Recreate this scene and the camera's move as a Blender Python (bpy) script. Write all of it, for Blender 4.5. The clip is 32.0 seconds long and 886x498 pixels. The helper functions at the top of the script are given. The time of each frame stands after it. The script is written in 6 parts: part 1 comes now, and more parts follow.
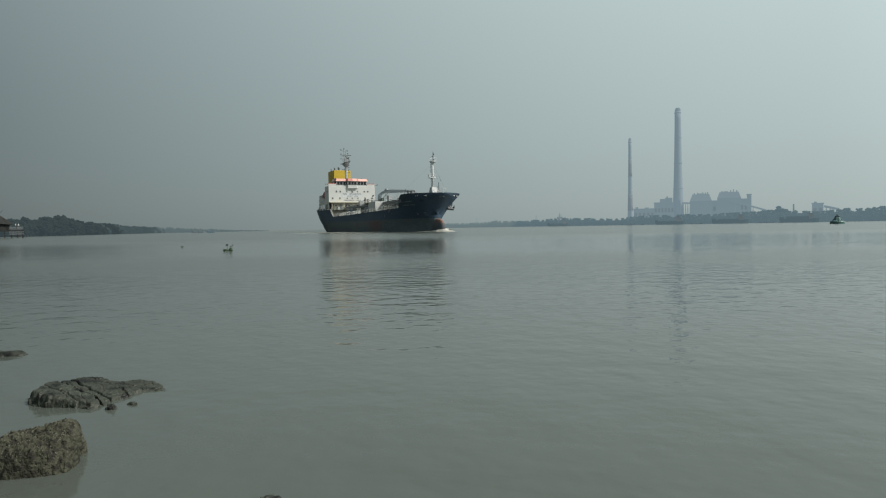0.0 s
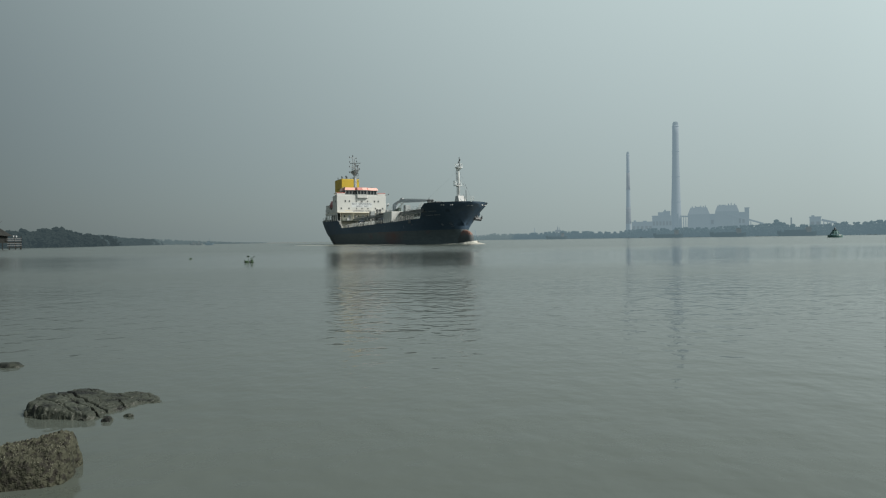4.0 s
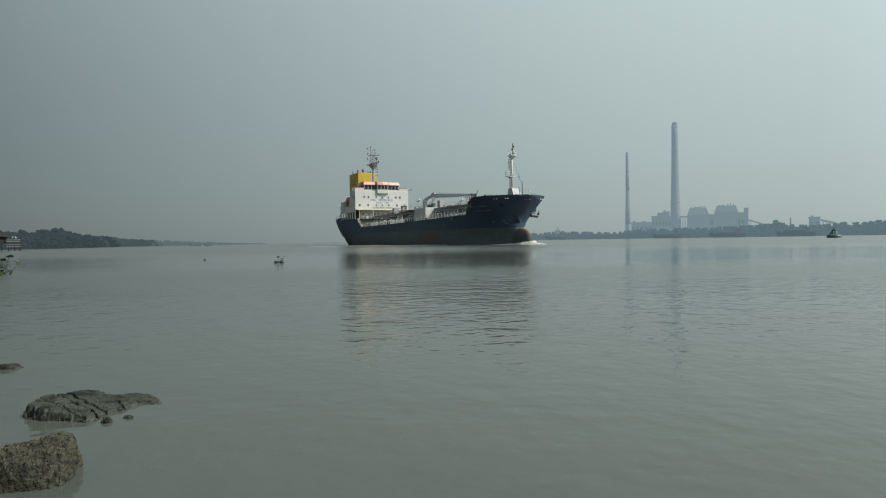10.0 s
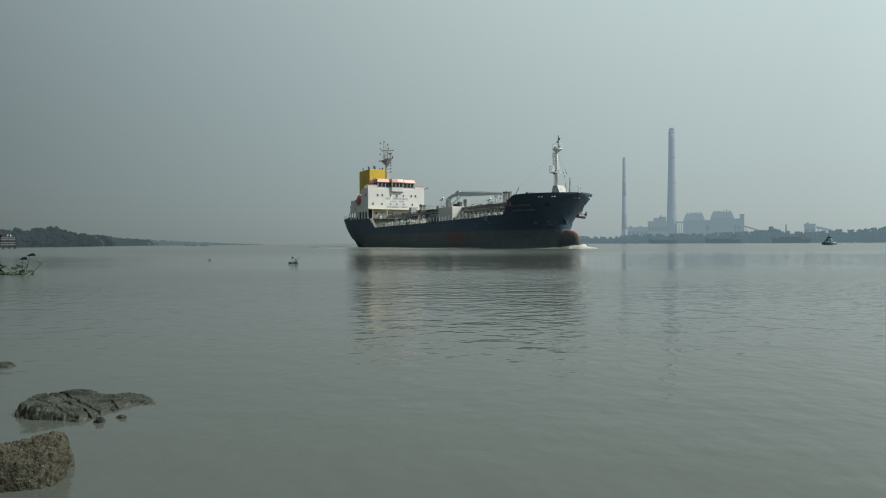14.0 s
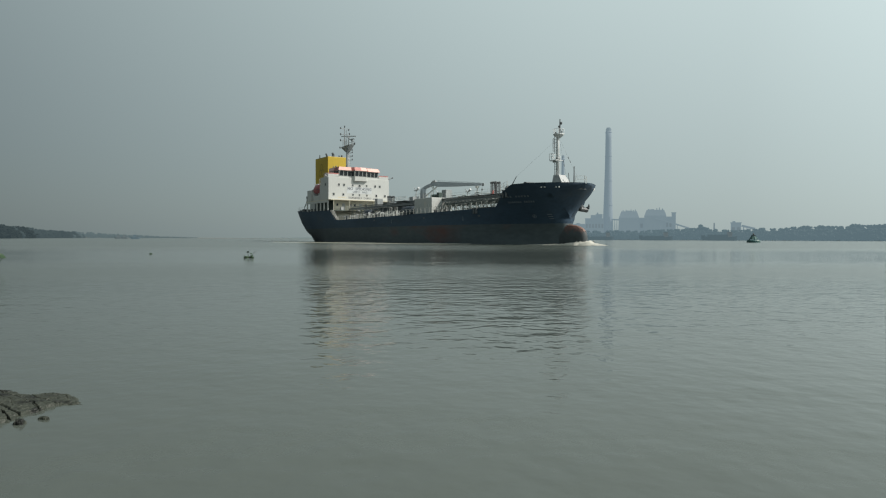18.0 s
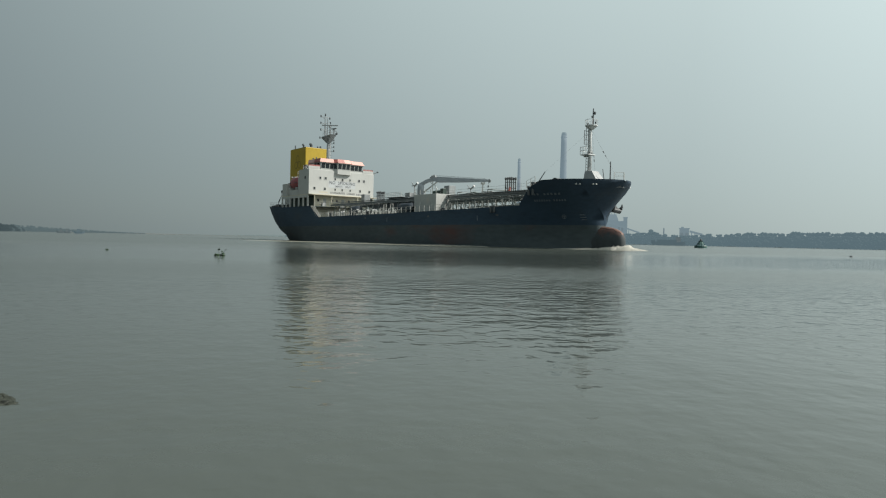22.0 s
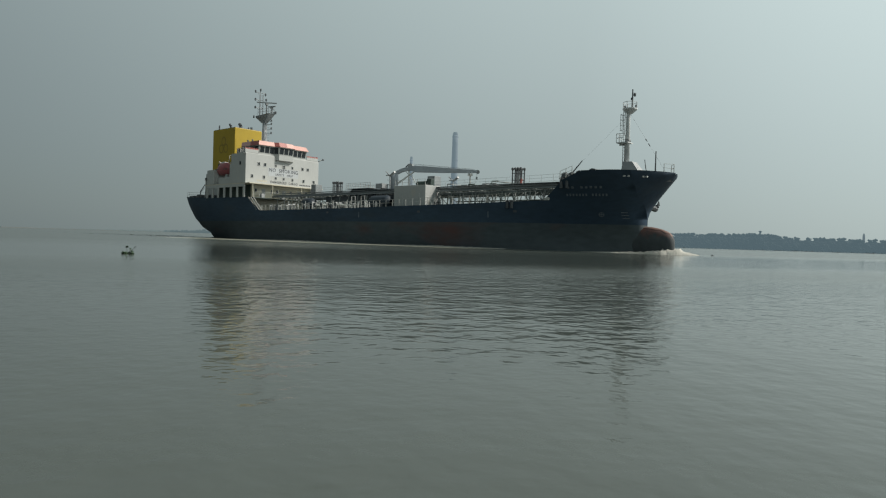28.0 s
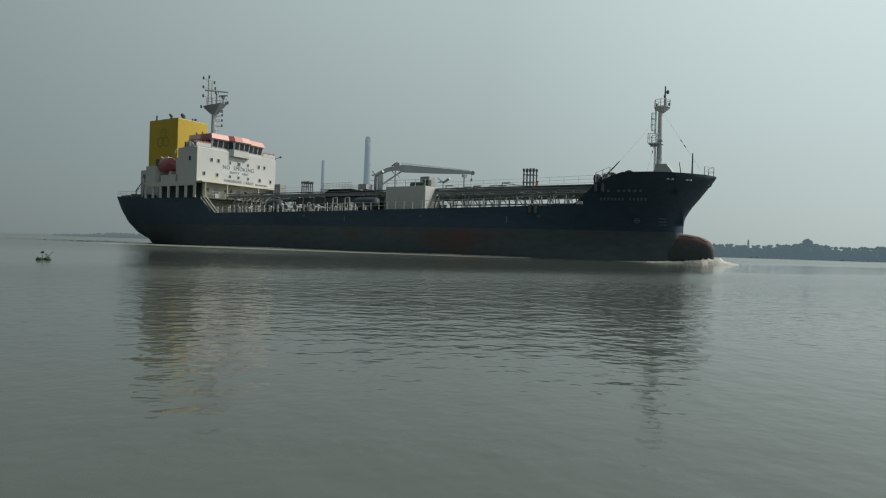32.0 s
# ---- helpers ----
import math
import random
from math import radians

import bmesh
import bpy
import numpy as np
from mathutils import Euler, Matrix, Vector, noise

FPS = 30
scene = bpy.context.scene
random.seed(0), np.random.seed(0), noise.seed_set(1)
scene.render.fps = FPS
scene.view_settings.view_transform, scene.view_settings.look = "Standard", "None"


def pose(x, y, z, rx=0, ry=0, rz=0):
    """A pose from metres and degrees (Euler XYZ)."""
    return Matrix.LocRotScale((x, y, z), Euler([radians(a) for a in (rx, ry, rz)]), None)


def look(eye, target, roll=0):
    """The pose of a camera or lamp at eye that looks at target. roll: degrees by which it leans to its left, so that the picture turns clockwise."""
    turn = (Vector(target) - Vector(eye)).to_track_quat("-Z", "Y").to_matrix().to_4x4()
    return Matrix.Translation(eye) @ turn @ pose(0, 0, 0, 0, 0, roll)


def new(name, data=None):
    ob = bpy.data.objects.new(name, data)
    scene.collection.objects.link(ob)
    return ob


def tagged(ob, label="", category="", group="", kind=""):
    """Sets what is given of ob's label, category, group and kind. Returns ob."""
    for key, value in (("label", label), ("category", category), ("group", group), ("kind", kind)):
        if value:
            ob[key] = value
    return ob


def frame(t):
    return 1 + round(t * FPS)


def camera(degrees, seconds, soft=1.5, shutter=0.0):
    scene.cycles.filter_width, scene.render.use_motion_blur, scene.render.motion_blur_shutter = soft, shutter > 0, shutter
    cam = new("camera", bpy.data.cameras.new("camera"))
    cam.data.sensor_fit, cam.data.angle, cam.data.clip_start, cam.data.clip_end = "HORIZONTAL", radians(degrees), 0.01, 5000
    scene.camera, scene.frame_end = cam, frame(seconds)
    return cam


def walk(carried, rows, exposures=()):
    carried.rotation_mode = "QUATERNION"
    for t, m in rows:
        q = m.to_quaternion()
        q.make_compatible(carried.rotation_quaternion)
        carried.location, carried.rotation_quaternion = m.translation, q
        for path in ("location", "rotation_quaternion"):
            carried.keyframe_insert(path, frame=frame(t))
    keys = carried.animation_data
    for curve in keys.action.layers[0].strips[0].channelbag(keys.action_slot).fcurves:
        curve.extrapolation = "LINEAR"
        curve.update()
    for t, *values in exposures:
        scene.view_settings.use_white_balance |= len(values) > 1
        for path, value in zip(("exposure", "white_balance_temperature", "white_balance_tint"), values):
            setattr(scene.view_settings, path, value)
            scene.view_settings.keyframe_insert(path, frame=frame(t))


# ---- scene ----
# ---- camera: held low over the water's edge, panning right with the ship ----
cam = camera(69.64, 32.0, soft=1.2)
# seconds, east, north, height, bearing, tilt, lean
PATH = [
(0, -0.002, 0.011, 1.008, -0.00, -1.91, -1.00), (0.5, 0.003, -0.004, 1.012, 0.09, -1.86, -0.93), (1, 0.004, -0.002, 1.009, 0.04, -1.77, -0.92),
(1.5, 0.006, 0.001, 1.008, 0.11, -1.73, -0.86), (2, 0.005, -0.012, 1.013, 0.10, -1.65, -0.93), (2.5, 0.003, -0.004, 1.011, 0.15, -1.58, -0.87),
(3, 0.002, 0.004, 1.010, 0.11, -1.45, -0.81), (3.5, 0.003, -0.001, 1.006, 0.15, -1.06, -0.89), (5.5, -0.004, 0.009, 1.004, 0.21, -0.57, -0.70),
(6, -0.005, 0.012, 1.007, 0.14, -0.71, -0.77), (6.5, -0.008, 0.015, 1.009, 0.20, -0.72, -0.89), (7, -0.002, 0.010, 1.006, 0.27, -0.65, -0.85),
(7.5, 0.007, -0.008, 1.007, 0.23, -0.67, -0.82), (8, 0.006, -0.013, 1.013, 0.27, -0.63, -0.76), (8.5, 0.009, -0.013, 1.012, 0.28, -0.65, -0.72),
(9, 0.008, -0.017, 1.010, 0.19, -0.74, -0.85), (9.5, 0.003, -0.006, 1.011, 0.13, -0.75, -0.88), (10, 0.002, -0.003, 1.008, 0.21, -0.72, -0.92),
(10.5, 0.004, -0.011, 1.011, 0.27, -0.64, -0.73), (11, 0.004, -0.010, 1.012, 0.21, -0.58, -0.72), (11.5, -0.000, -0.001, 1.010, 0.22, -0.50, -0.72),
(12, -0.002, -0.005, 1.010, 0.21, -0.55, -0.63), (12.5, -0.004, 0.010, 1.005, 0.22, -0.61, -0.63), (13, -0.006, 0.008, 1.005, 0.21, -0.51, -0.59),
(13.5, -0.007, 0.013, 1.002, 0.34, -0.47, -0.38), (14, -0.005, 0.013, 1.003, 0.54, -0.47, -0.28), (14.5, -0.002, 0.006, 1.005, 0.89, -0.64, -0.18),
(16.5, 0.002, 0.005, 1.007, 3.45, -0.58, -0.02), (17, 0.001, 0.003, 1.007, 4.29, -0.52, 0.11), (17.5, 0.007, 0.003, 1.003, 4.89, -0.69, 0.10),
(18, 0.001, 0.001, 1.009, 5.80, -0.92, 0.19), (18.5, 0.003, 0.001, 1.006, 6.47, -0.88, 0.47), (19, 0.002, -0.000, 1.006, 6.56, -0.87, 0.48),
(19.5, -0.000, -0.000, 1.006, 7.31, -1.07, 0.33), (20, -0.001, -0.000, 1.005, 7.47, -1.04, 0.40), (20.5, 0.003, 0.001, 1.003, 7.68, -1.06, 0.47),
(21, 0.000, 0.002, 1.001, 8.09, -0.85, 0.75), (21.5, -0.004, -0.001, 1.002, 8.60, -0.68, 0.91), (22, -0.004, -0.000, 1.005, 9.77, -0.82, 1.20),
(22.5, -0.006, -0.000, 1.007, 10.39, -0.86, 1.31), (23, -0.010, 0.000, 1.009, 11.03, -0.88, 1.26), (23.5, -0.007, -0.000, 1.008, 11.73, -0.78, 1.26),
(24, -0.006, -0.000, 1.008, 12.57, -0.70, 1.50), (24.5, -0.006, -0.001, 1.008, 13.50, -0.70, 1.52), (25, -0.008, -0.001, 1.009, 14.11, -0.85, 1.80),
(25.5, -0.004, -0.002, 1.009, 14.75, -0.88, 1.71), (27.5, 0.000, -0.004, 1.011, 18.57, -0.65, 1.82), (28, 0.004, -0.007, 1.014, 19.49, -0.81, 1.69),
(28.5, 0.002, -0.004, 1.011, 20.63, -0.31, 1.71), (29, 0.001, -0.002, 1.011, 21.39, -0.43, 1.69), (29.5, -0.000, -0.000, 1.012, 22.03, -0.70, 1.60),
(30, -0.001, 0.001, 1.017, 23.05, -0.52, 1.52), (30.5, -0.000, 0.001, 1.010, 24.56, -0.39, 1.70), (31, 0.001, 0.001, 1.004, 25.24, -0.29, 1.61),
(31.5, 0.003, 0.001, 0.996, 26.12, 0.11, 1.43), (32, 0.006, 0.002, 0.982, 27.31, -0.12, 1.79)
]


def aim(x, y, z, bearing, tilt, lean):
    b, p = radians(bearing), radians(tilt)
    way = Vector((math.sin(b) * math.cos(p), math.cos(b) * math.cos(p), math.sin(p)))
    return look((x, y, z), Vector((x, y, z)) + way, lean)


walk(cam, [(t, aim(x, y, z, b, p, r)) for t, x, y, z, b, p, r in PATH], exposures=[(0, 0.11), (14, 0.14), (20, 0.12), (25, -0.03), (28, -0.18), (32, -0.24)])

# ---- sky, haze and sun ----
SUN_BEARING, SUN_HEIGHT = 108.0, 44.0
world = bpy.data.worlds.new("hazy_sky")
scene.world = world
world.use_nodes = True
wn, wl = world.node_tree.nodes, world.node_tree.links
wn.clear()
sky = wn.new("ShaderNodeTexSky")
sky.sky_type, sky.sun_disc = "NISHITA", False
sky.sun_elevation, sky.sun_rotation = radians(SUN_HEIGHT), radians(SUN_BEARING)
sky.air_density, sky.dust_density, sky.ozone_density = 1.0, 2.0, 1.0
bg_sky, bg_haze = wn.new("ShaderNodeBackground"), wn.new("ShaderNodeBackground")
bg_sky.inputs["Strength"].default_value = 0.006
# thick haze, brighter on the sun's side of the sky
toward = Vector((math.sin(radians(SUN_BEARING)), math.cos(radians(SUN_BEARING)), 0.0))
coord, dot, span, curve = wn.new("ShaderNodeTexCoord"), wn.new("ShaderNodeVectorMath"), wn.new("ShaderNodeMapRange"), wn.new("ShaderNodeMath")
dot.operation, curve.operation = "DOT_PRODUCT", "POWER"
dot.inputs[1].default_value = toward
span.inputs["From Min"].default_value, span.inputs["From Max"].default_value = -0.84, 1.06
curve.inputs[1].default_value = 0.6
lift = wn.new("ShaderNodeMapRange")
lift.inputs["To Min"].default_value, lift.inputs["To Max"].default_value = 0.100, 0.509
tone = wn.new("ShaderNodeMix")
tone.data_type = "RGBA"
tone.inputs[6].default_value, tone.inputs[7].default_value = (0.79, 0.985, 0.998, 1), (0.84, 0.985, 0.968, 1)
wl.new(curve.outputs[0], tone.inputs[0])
wl.new(tone.outputs[2], bg_haze.inputs["Color"])
both, wout = wn.new("ShaderNodeAddShader"), wn.new("ShaderNodeOutputWorld")
wl.new(coord.outputs["Generated"], dot.inputs[0])
wl.new(dot.outputs["Value"], span.inputs["Value"])
wl.new(span.outputs[0], curve.inputs[0])
wl.new(curve.outputs[0], lift.inputs["Value"])
# the haze brightens above the horizon and thins towards the zenith
height, glow_up, thin, veil, climb = wn.new("ShaderNodeSeparateXYZ"), wn.new("ShaderNodeMapRange"), wn.new("ShaderNodeMapRange"), wn.new("ShaderNodeMath"), wn.new("ShaderNodeMath")
glow_up.inputs["From Min"].default_value, glow_up.inputs["From Max"].default_value = 0.0, 0.42
glow_up.inputs["To Min"].default_value, glow_up.inputs["To Max"].default_value = 1.0, 1.66
thin.inputs["From Min"].default_value, thin.inputs["From Max"].default_value = 0.42, 0.95
thin.inputs["To Min"].default_value, thin.inputs["To Max"].default_value = 1.0, 0.35
veil.operation = climb.operation = "MULTIPLY"
wl.new(coord.outputs["Generated"], height.inputs[0])
wl.new(height.outputs["Z"], thin.inputs["Value"])
wl.new(height.outputs["Z"], glow_up.inputs["Value"])
wl.new(thin.outputs[0], climb.inputs[0])
wl.new(glow_up.outputs[0], climb.inputs[1])
wl.new(climb.outputs[0], veil.inputs[0])
close_, aglow = wn.new("ShaderNodeMapRange"), wn.new("ShaderNodeMath")
aglow.operation = "MULTIPLY"
close_.inputs["From Min"].default_value, close_.inputs["From Max"].default_value = 0.22, 1.0
close_.inputs["To Min"].default_value, close_.inputs["To Max"].default_value = 1.0, 1.42
wl.new(dot.outputs["Value"], close_.inputs["Value"])
wl.new(lift.outputs[0], aglow.inputs[0])
wl.new(close_.outputs[0], aglow.inputs[1])
wl.new(aglow.outputs[0], veil.inputs[1])
wl.new(veil.outputs[0], bg_haze.inputs["Strength"])
wl.new(sky.outputs[0], bg_sky.inputs["Color"])
wl.new(bg_sky.outputs[0], both.inputs[0])
wl.new(bg_haze.outputs[0], both.inputs[1])
wl.new(both.outputs[0], wout.inputs["Surface"])

sun_data = bpy.data.lights.new("sun", "SUN")
sun_data.energy, sun_data.angle, sun_data.color = 4.9, radians(10), (1.0, 0.95, 0.87)
sun = new("sun", sun_data)
_b, _h = radians(SUN_BEARING), radians(SUN_HEIGHT)
sun.matrix_world = look((math.sin(_b) * math.cos(_h) * 900, math.cos(_b) * math.cos(_h) * 900, math.sin(_h) * 900), (0, 0, 0))


# ---- materials ----
def material(name, base, rough=0.6, metal=0.0, vary=0.25, scale=1.0, stain=None, stain_at=(0.55, 0.7), stain_scale=0.3, bump=0.0, bump_scale=8.0, stretch=(1, 1, 1), haze_glow=None, island=0.0, spec=0.5):
    """A surface with grain, large mottling, optional stains of another colour and fine relief, in metres."""
    m = bpy.data.materials.new(name)
    m.use_nodes = True
    nodes, links = m.node_tree.nodes, m.node_tree.links
    b = nodes["Principled BSDF"]
    b.inputs["Roughness"].default_value, b.inputs["Metallic"].default_value = rough, metal
    b.inputs["Specular IOR Level"].default_value = spec
    tc, mp = nodes.new("ShaderNodeTexCoord"), nodes.new("ShaderNodeMapping")
    mp.inputs["Scale"].default_value = stretch
    links.new(tc.outputs["Object"], mp.inputs["Vector"])

    def noise_at(s, detail=4.0):
        n = nodes.new("ShaderNodeTexNoise")
        n.inputs["Scale"].default_value, n.inputs["Detail"].default_value = s, detail
        links.new(mp.outputs[0], n.inputs["Vector"])
        return n.outputs["Fac"]

    def mix(kind, fac, a, c):
        x = nodes.new("ShaderNodeMix")
        x.data_type, x.blend_type = "RGBA", kind
        for key, v in ((0, fac), (6, a), (7, c)):
            if isinstance(v, bpy.types.NodeSocket):
                links.new(v, x.inputs[key])
            else:
                x.inputs[key].default_value = v
        return x.outputs[2]

    def ramp(fac, lo, hi, a=(0, 0, 0, 1), c=(1, 1, 1, 1)):
        r = nodes.new("ShaderNodeValToRGB")
        r.color_ramp.elements[0].position, r.color_ramp.elements[1].position = lo, hi
        r.color_ramp.elements[0].color, r.color_ramp.elements[1].color = a, c
        links.new(fac, r.inputs[0])
        return r.outputs[0]

    lo, hi = 1 - vary, 1 + vary * 0.5
    big = ramp(noise_at(scale * 0.35), 0.3, 0.7, (lo, lo, lo, 1), (hi, hi, hi, 1))
    small = ramp(noise_at(scale * 6.0, 6.0), 0.3, 0.7, (lo * 0.5 + 0.5,) * 3 + (1,), (hi * 0.5 + 0.5,) * 3 + (1,))
    col = mix("MULTIPLY", 1.0, (*base, 1), big)
    col = mix("MULTIPLY", 1.0, col, small)
    if stain:
        col = mix("MIX", ramp(noise_at(stain_scale, 8.0), *stain_at), col, (*stain, 1))
    if island:
        g = nodes.new("ShaderNodeNewGeometry")
        r = ramp(g.outputs["Random Per Island"], 0.0, 1.0, (1 - island,) * 3 + (1,), (1 + island,) * 3 + (1,))
        col = mix("MULTIPLY", 1.0, col, r)
    links.new(col, b.inputs["Base Color"])
    if bump:
        bp = nodes.new("ShaderNodeBump")
        bp.inputs["Distance"].default_value = bump
        links.new(noise_at(bump_scale, 6.0), bp.inputs["Height"])
        links.new(bp.outputs[0], b.inputs["Normal"])
    # haze in front of far things, put in as an even emission
    if haze_glow:
        b.inputs["Emission Color"].default_value, b.inputs["Emission Strength"].default_value = (*haze_glow, 1), 1.0
    return m


def water_material():
    m = material("river_water", (0.068, 0.080, 0.070), 0.06, vary=0.14, scale=0.04, stretch=(0.4, 1, 1))
    nodes, links = m.node_tree.nodes, m.node_tree.links
    b = nodes["Principled BSDF"]
    b.inputs["IOR"].default_value = 1.33
    tc = nodes.new("ShaderNodeTexCoord")
    # calm and ruffled patches
    pm, patch, gain = nodes.new("ShaderNodeMapping"), nodes.new("ShaderNodeTexNoise"), nodes.new("ShaderNodeMapRange")
    pm.inputs["Scale"].default_value = (0.35, 1, 1)
    patch.inputs["Scale"].default_value, patch.inputs["Detail"].default_value = 0.03, 3.0
    gain.inputs["From Min"].default_value, gain.inputs["From Max"].default_value = 0.35, 0.65
    gain.inputs["To Min"].default_value, gain.inputs["To Max"].default_value = 0.25, 1.0
    links.new(tc.outputs["Object"], pm.inputs["Vector"])
    links.new(pm.outputs[0], patch.inputs["Vector"])
    links.new(patch.outputs["Fac"], gain.inputs["Value"])
    apart, lee = nodes.new("ShaderNodeSeparateXYZ"), nodes.new("ShaderNodeMapRange")
    links.new(tc.outputs["Object"], apart.inputs[0])
    # a near lane and the far water are ruffled by the breeze, with wandering edges
    wander = nodes.new("ShaderNodeMath")
    wander.operation = "MULTIPLY_ADD"
    wander.inputs[1].default_value = 16.0
    links.new(patch.outputs["Fac"], wander.inputs[0])
    links.new(apart.outputs["Y"], wander.inputs[2])
    lane = None
    for near, far, a, z in ((21.0, 25.0, 0.2, 0.45), (29.0, 36.0, 1.0, 0.06), (54.0, 84.0, 0.0, 0.55)):
        edge = nodes.new("ShaderNodeMapRange")
        edge.inputs["From Min"].default_value, edge.inputs["From Max"].default_value = near, far
        edge.inputs["To Min"].default_value, edge.inputs["To Max"].default_value = a, z
        links.new(wander.outputs[0], edge.inputs["Value"])
        if lane is None:
            lane = edge.outputs[0]
        else:
            both_edges = nodes.new("ShaderNodeMath")
            both_edges.operation = "MULTIPLY" if a > z else "ADD"
            links.new(lane, both_edges.inputs[0])
            links.new(edge.outputs[0], both_edges.inputs[1])
            lane = both_edges.outputs[0]
    lee.inputs["To Min"].default_value, lee.inputs["To Max"].default_value = 0.055, 0.31
    links.new(lane, lee.inputs["Value"])
    links.new(lee.outputs[0], b.inputs["Roughness"])
    def reach(stops):
        """Strength of a wave length over the distance out from the shore."""
        total = gain.outputs[0]
        for near, far, a, z in stops:
            span_, times = nodes.new("ShaderNodeMapRange"), nodes.new("ShaderNodeMath")
            span_.inputs["From Min"].default_value, span_.inputs["From Max"].default_value = near, far
            span_.inputs["To Min"].default_value, span_.inputs["To Max"].default_value = a, z
            times.operation = "MULTIPLY"
            links.new(apart.outputs["Y"], span_.inputs["Value"])
            links.new(total, times.inputs[0])
            links.new(span_.outputs[0], times.inputs[1])
            total = times.outputs[0]
        return total

    long_waves, ripples = reach(((2.0, 8.0, 0.6, 1.0), (10.0, 14.0, 1.0, 1.25), (18.0, 26.0, 1.0, 0.6))), reach(((2.0, 7.0, 0.45, 1.0), (10.0, 14.0, 1.0, 1.5), (18.0, 25.0, 1.0, 0.25)))
    chop = reach(((48.0, 72.0, 0.0, 1.0),))
    last = None
    for scale, sx, distance, detail in ((0.12, 0.5, 0.06, 2.0), (0.3, 0.6, 0.030, 2.0), (0.75, 0.8, 0.044, 2.0), (1.6, 0.9, 0.040, 2.0), (3.0, 1.0, 0.048, 2.0), (7.0, 1.0, 0.014, 2.0), (1.1, 1.0, 0.22, 1.0)):
        mp, n, bp = nodes.new("ShaderNodeMapping"), nodes.new("ShaderNodeTexNoise"), nodes.new("ShaderNodeBump")
        mp.inputs["Scale"].default_value, mp.inputs["Rotation"].default_value = (sx, 1, 1), (0, 0, radians(-14 + 6 * scale))
        n.inputs["Scale"].default_value, n.inputs["Detail"].default_value = scale, detail
        bp.inputs["Distance"].default_value = distance
        links.new(chop if distance > 0.1 else long_waves if scale < 1 else ripples, bp.inputs["Strength"])
        links.new(tc.outputs["Object"], mp.inputs["Vector"])
        links.new(mp.outputs[0], n.inputs["Vector"])
        links.new(n.outputs["Fac"], bp.inputs["Height"])
        if last:
            links.new(last, bp.inputs["Normal"])
        last = bp.outputs[0]
    # scattered steep wavelets on the smoother water inshore
    mp, n, crest, bp = nodes.new("ShaderNodeMapping"), nodes.new("ShaderNodeTexNoise"), nodes.new("ShaderNodeMapRange"), nodes.new("ShaderNodeBump")
    mp.inputs["Scale"].default_value, mp.inputs["Rotation"].default_value = (0.5, 1, 1), (0, 0, radians(9))
    n.inputs["Scale"].default_value, n.inputs["Detail"].default_value = 6.5, 1.0
    crest.inputs["From Min"].default_value, crest.inputs["From Max"].default_value = 0.63, 0.83
    bp.inputs["Distance"].default_value = 0.024
    links.new(tc.outputs["Object"], mp.inputs["Vector"])
    links.new(mp.outputs[0], n.inputs["Vector"])
    links.new(n.outputs["Fac"], crest.inputs["Value"])
    links.new(crest.outputs[0], bp.inputs["Height"])
    links.new(reach(((5.0, 11.0, 0.1, 1.0), (16.0, 30.0, 1.0, 0.5))), bp.inputs["Strength"])
    links.new(last, bp.inputs["Normal"])
    links.new(bp.outputs[0], b.inputs["Normal"])
    return m


def bulb_material():
    """Boot topping that wears to rusty red towards the top of the bulb."""
    m = material("worn_bulb_paint", (0.064, 0.074, 0.078), 0.65, spec=0.3, vary=0.35, scale=0.2)
    nodes, links = m.node_tree.nodes, m.node_tree.links
    b = nodes["Principled BSDF"]
    old = b.inputs["Base Color"].links[0].from_socket
    tc, apart, n = nodes.new("ShaderNodeTexCoord"), nodes.new("ShaderNodeSeparateXYZ"), nodes.new("ShaderNodeTexNoise")
    n.inputs["Scale"].default_value, n.inputs["Detail"].default_value = 1.3, 6.0
    up, worn, mix = nodes.new("ShaderNodeMath"), nodes.new("ShaderNodeMapRange"), nodes.new("ShaderNodeMixRGB")
    up.operation = "MULTIPLY_ADD"
    up.inputs[1].default_value = 2.4
    worn.inputs["From Min"].default_value, worn.inputs["From Max"].default_value = 3.3, 4.6
    mix.inputs["Color2"].default_value = (0.165, 0.082, 0.066, 1)
    links.new(tc.outputs["Object"], apart.inputs[0])
    links.new(tc.outputs["Object"], n.inputs["Vector"])
    links.new(n.outputs["Fac"], up.inputs[0])
    links.new(apart.outputs["Z"], up.inputs[2])
    links.new(up.outputs[0], worn.inputs["Value"])
    links.new(worn.outputs[0], mix.inputs["Fac"])
    links.new(old, mix.inputs["Color1"])
    links.new(mix.outputs[0], b.inputs["Base Color"])
    return m


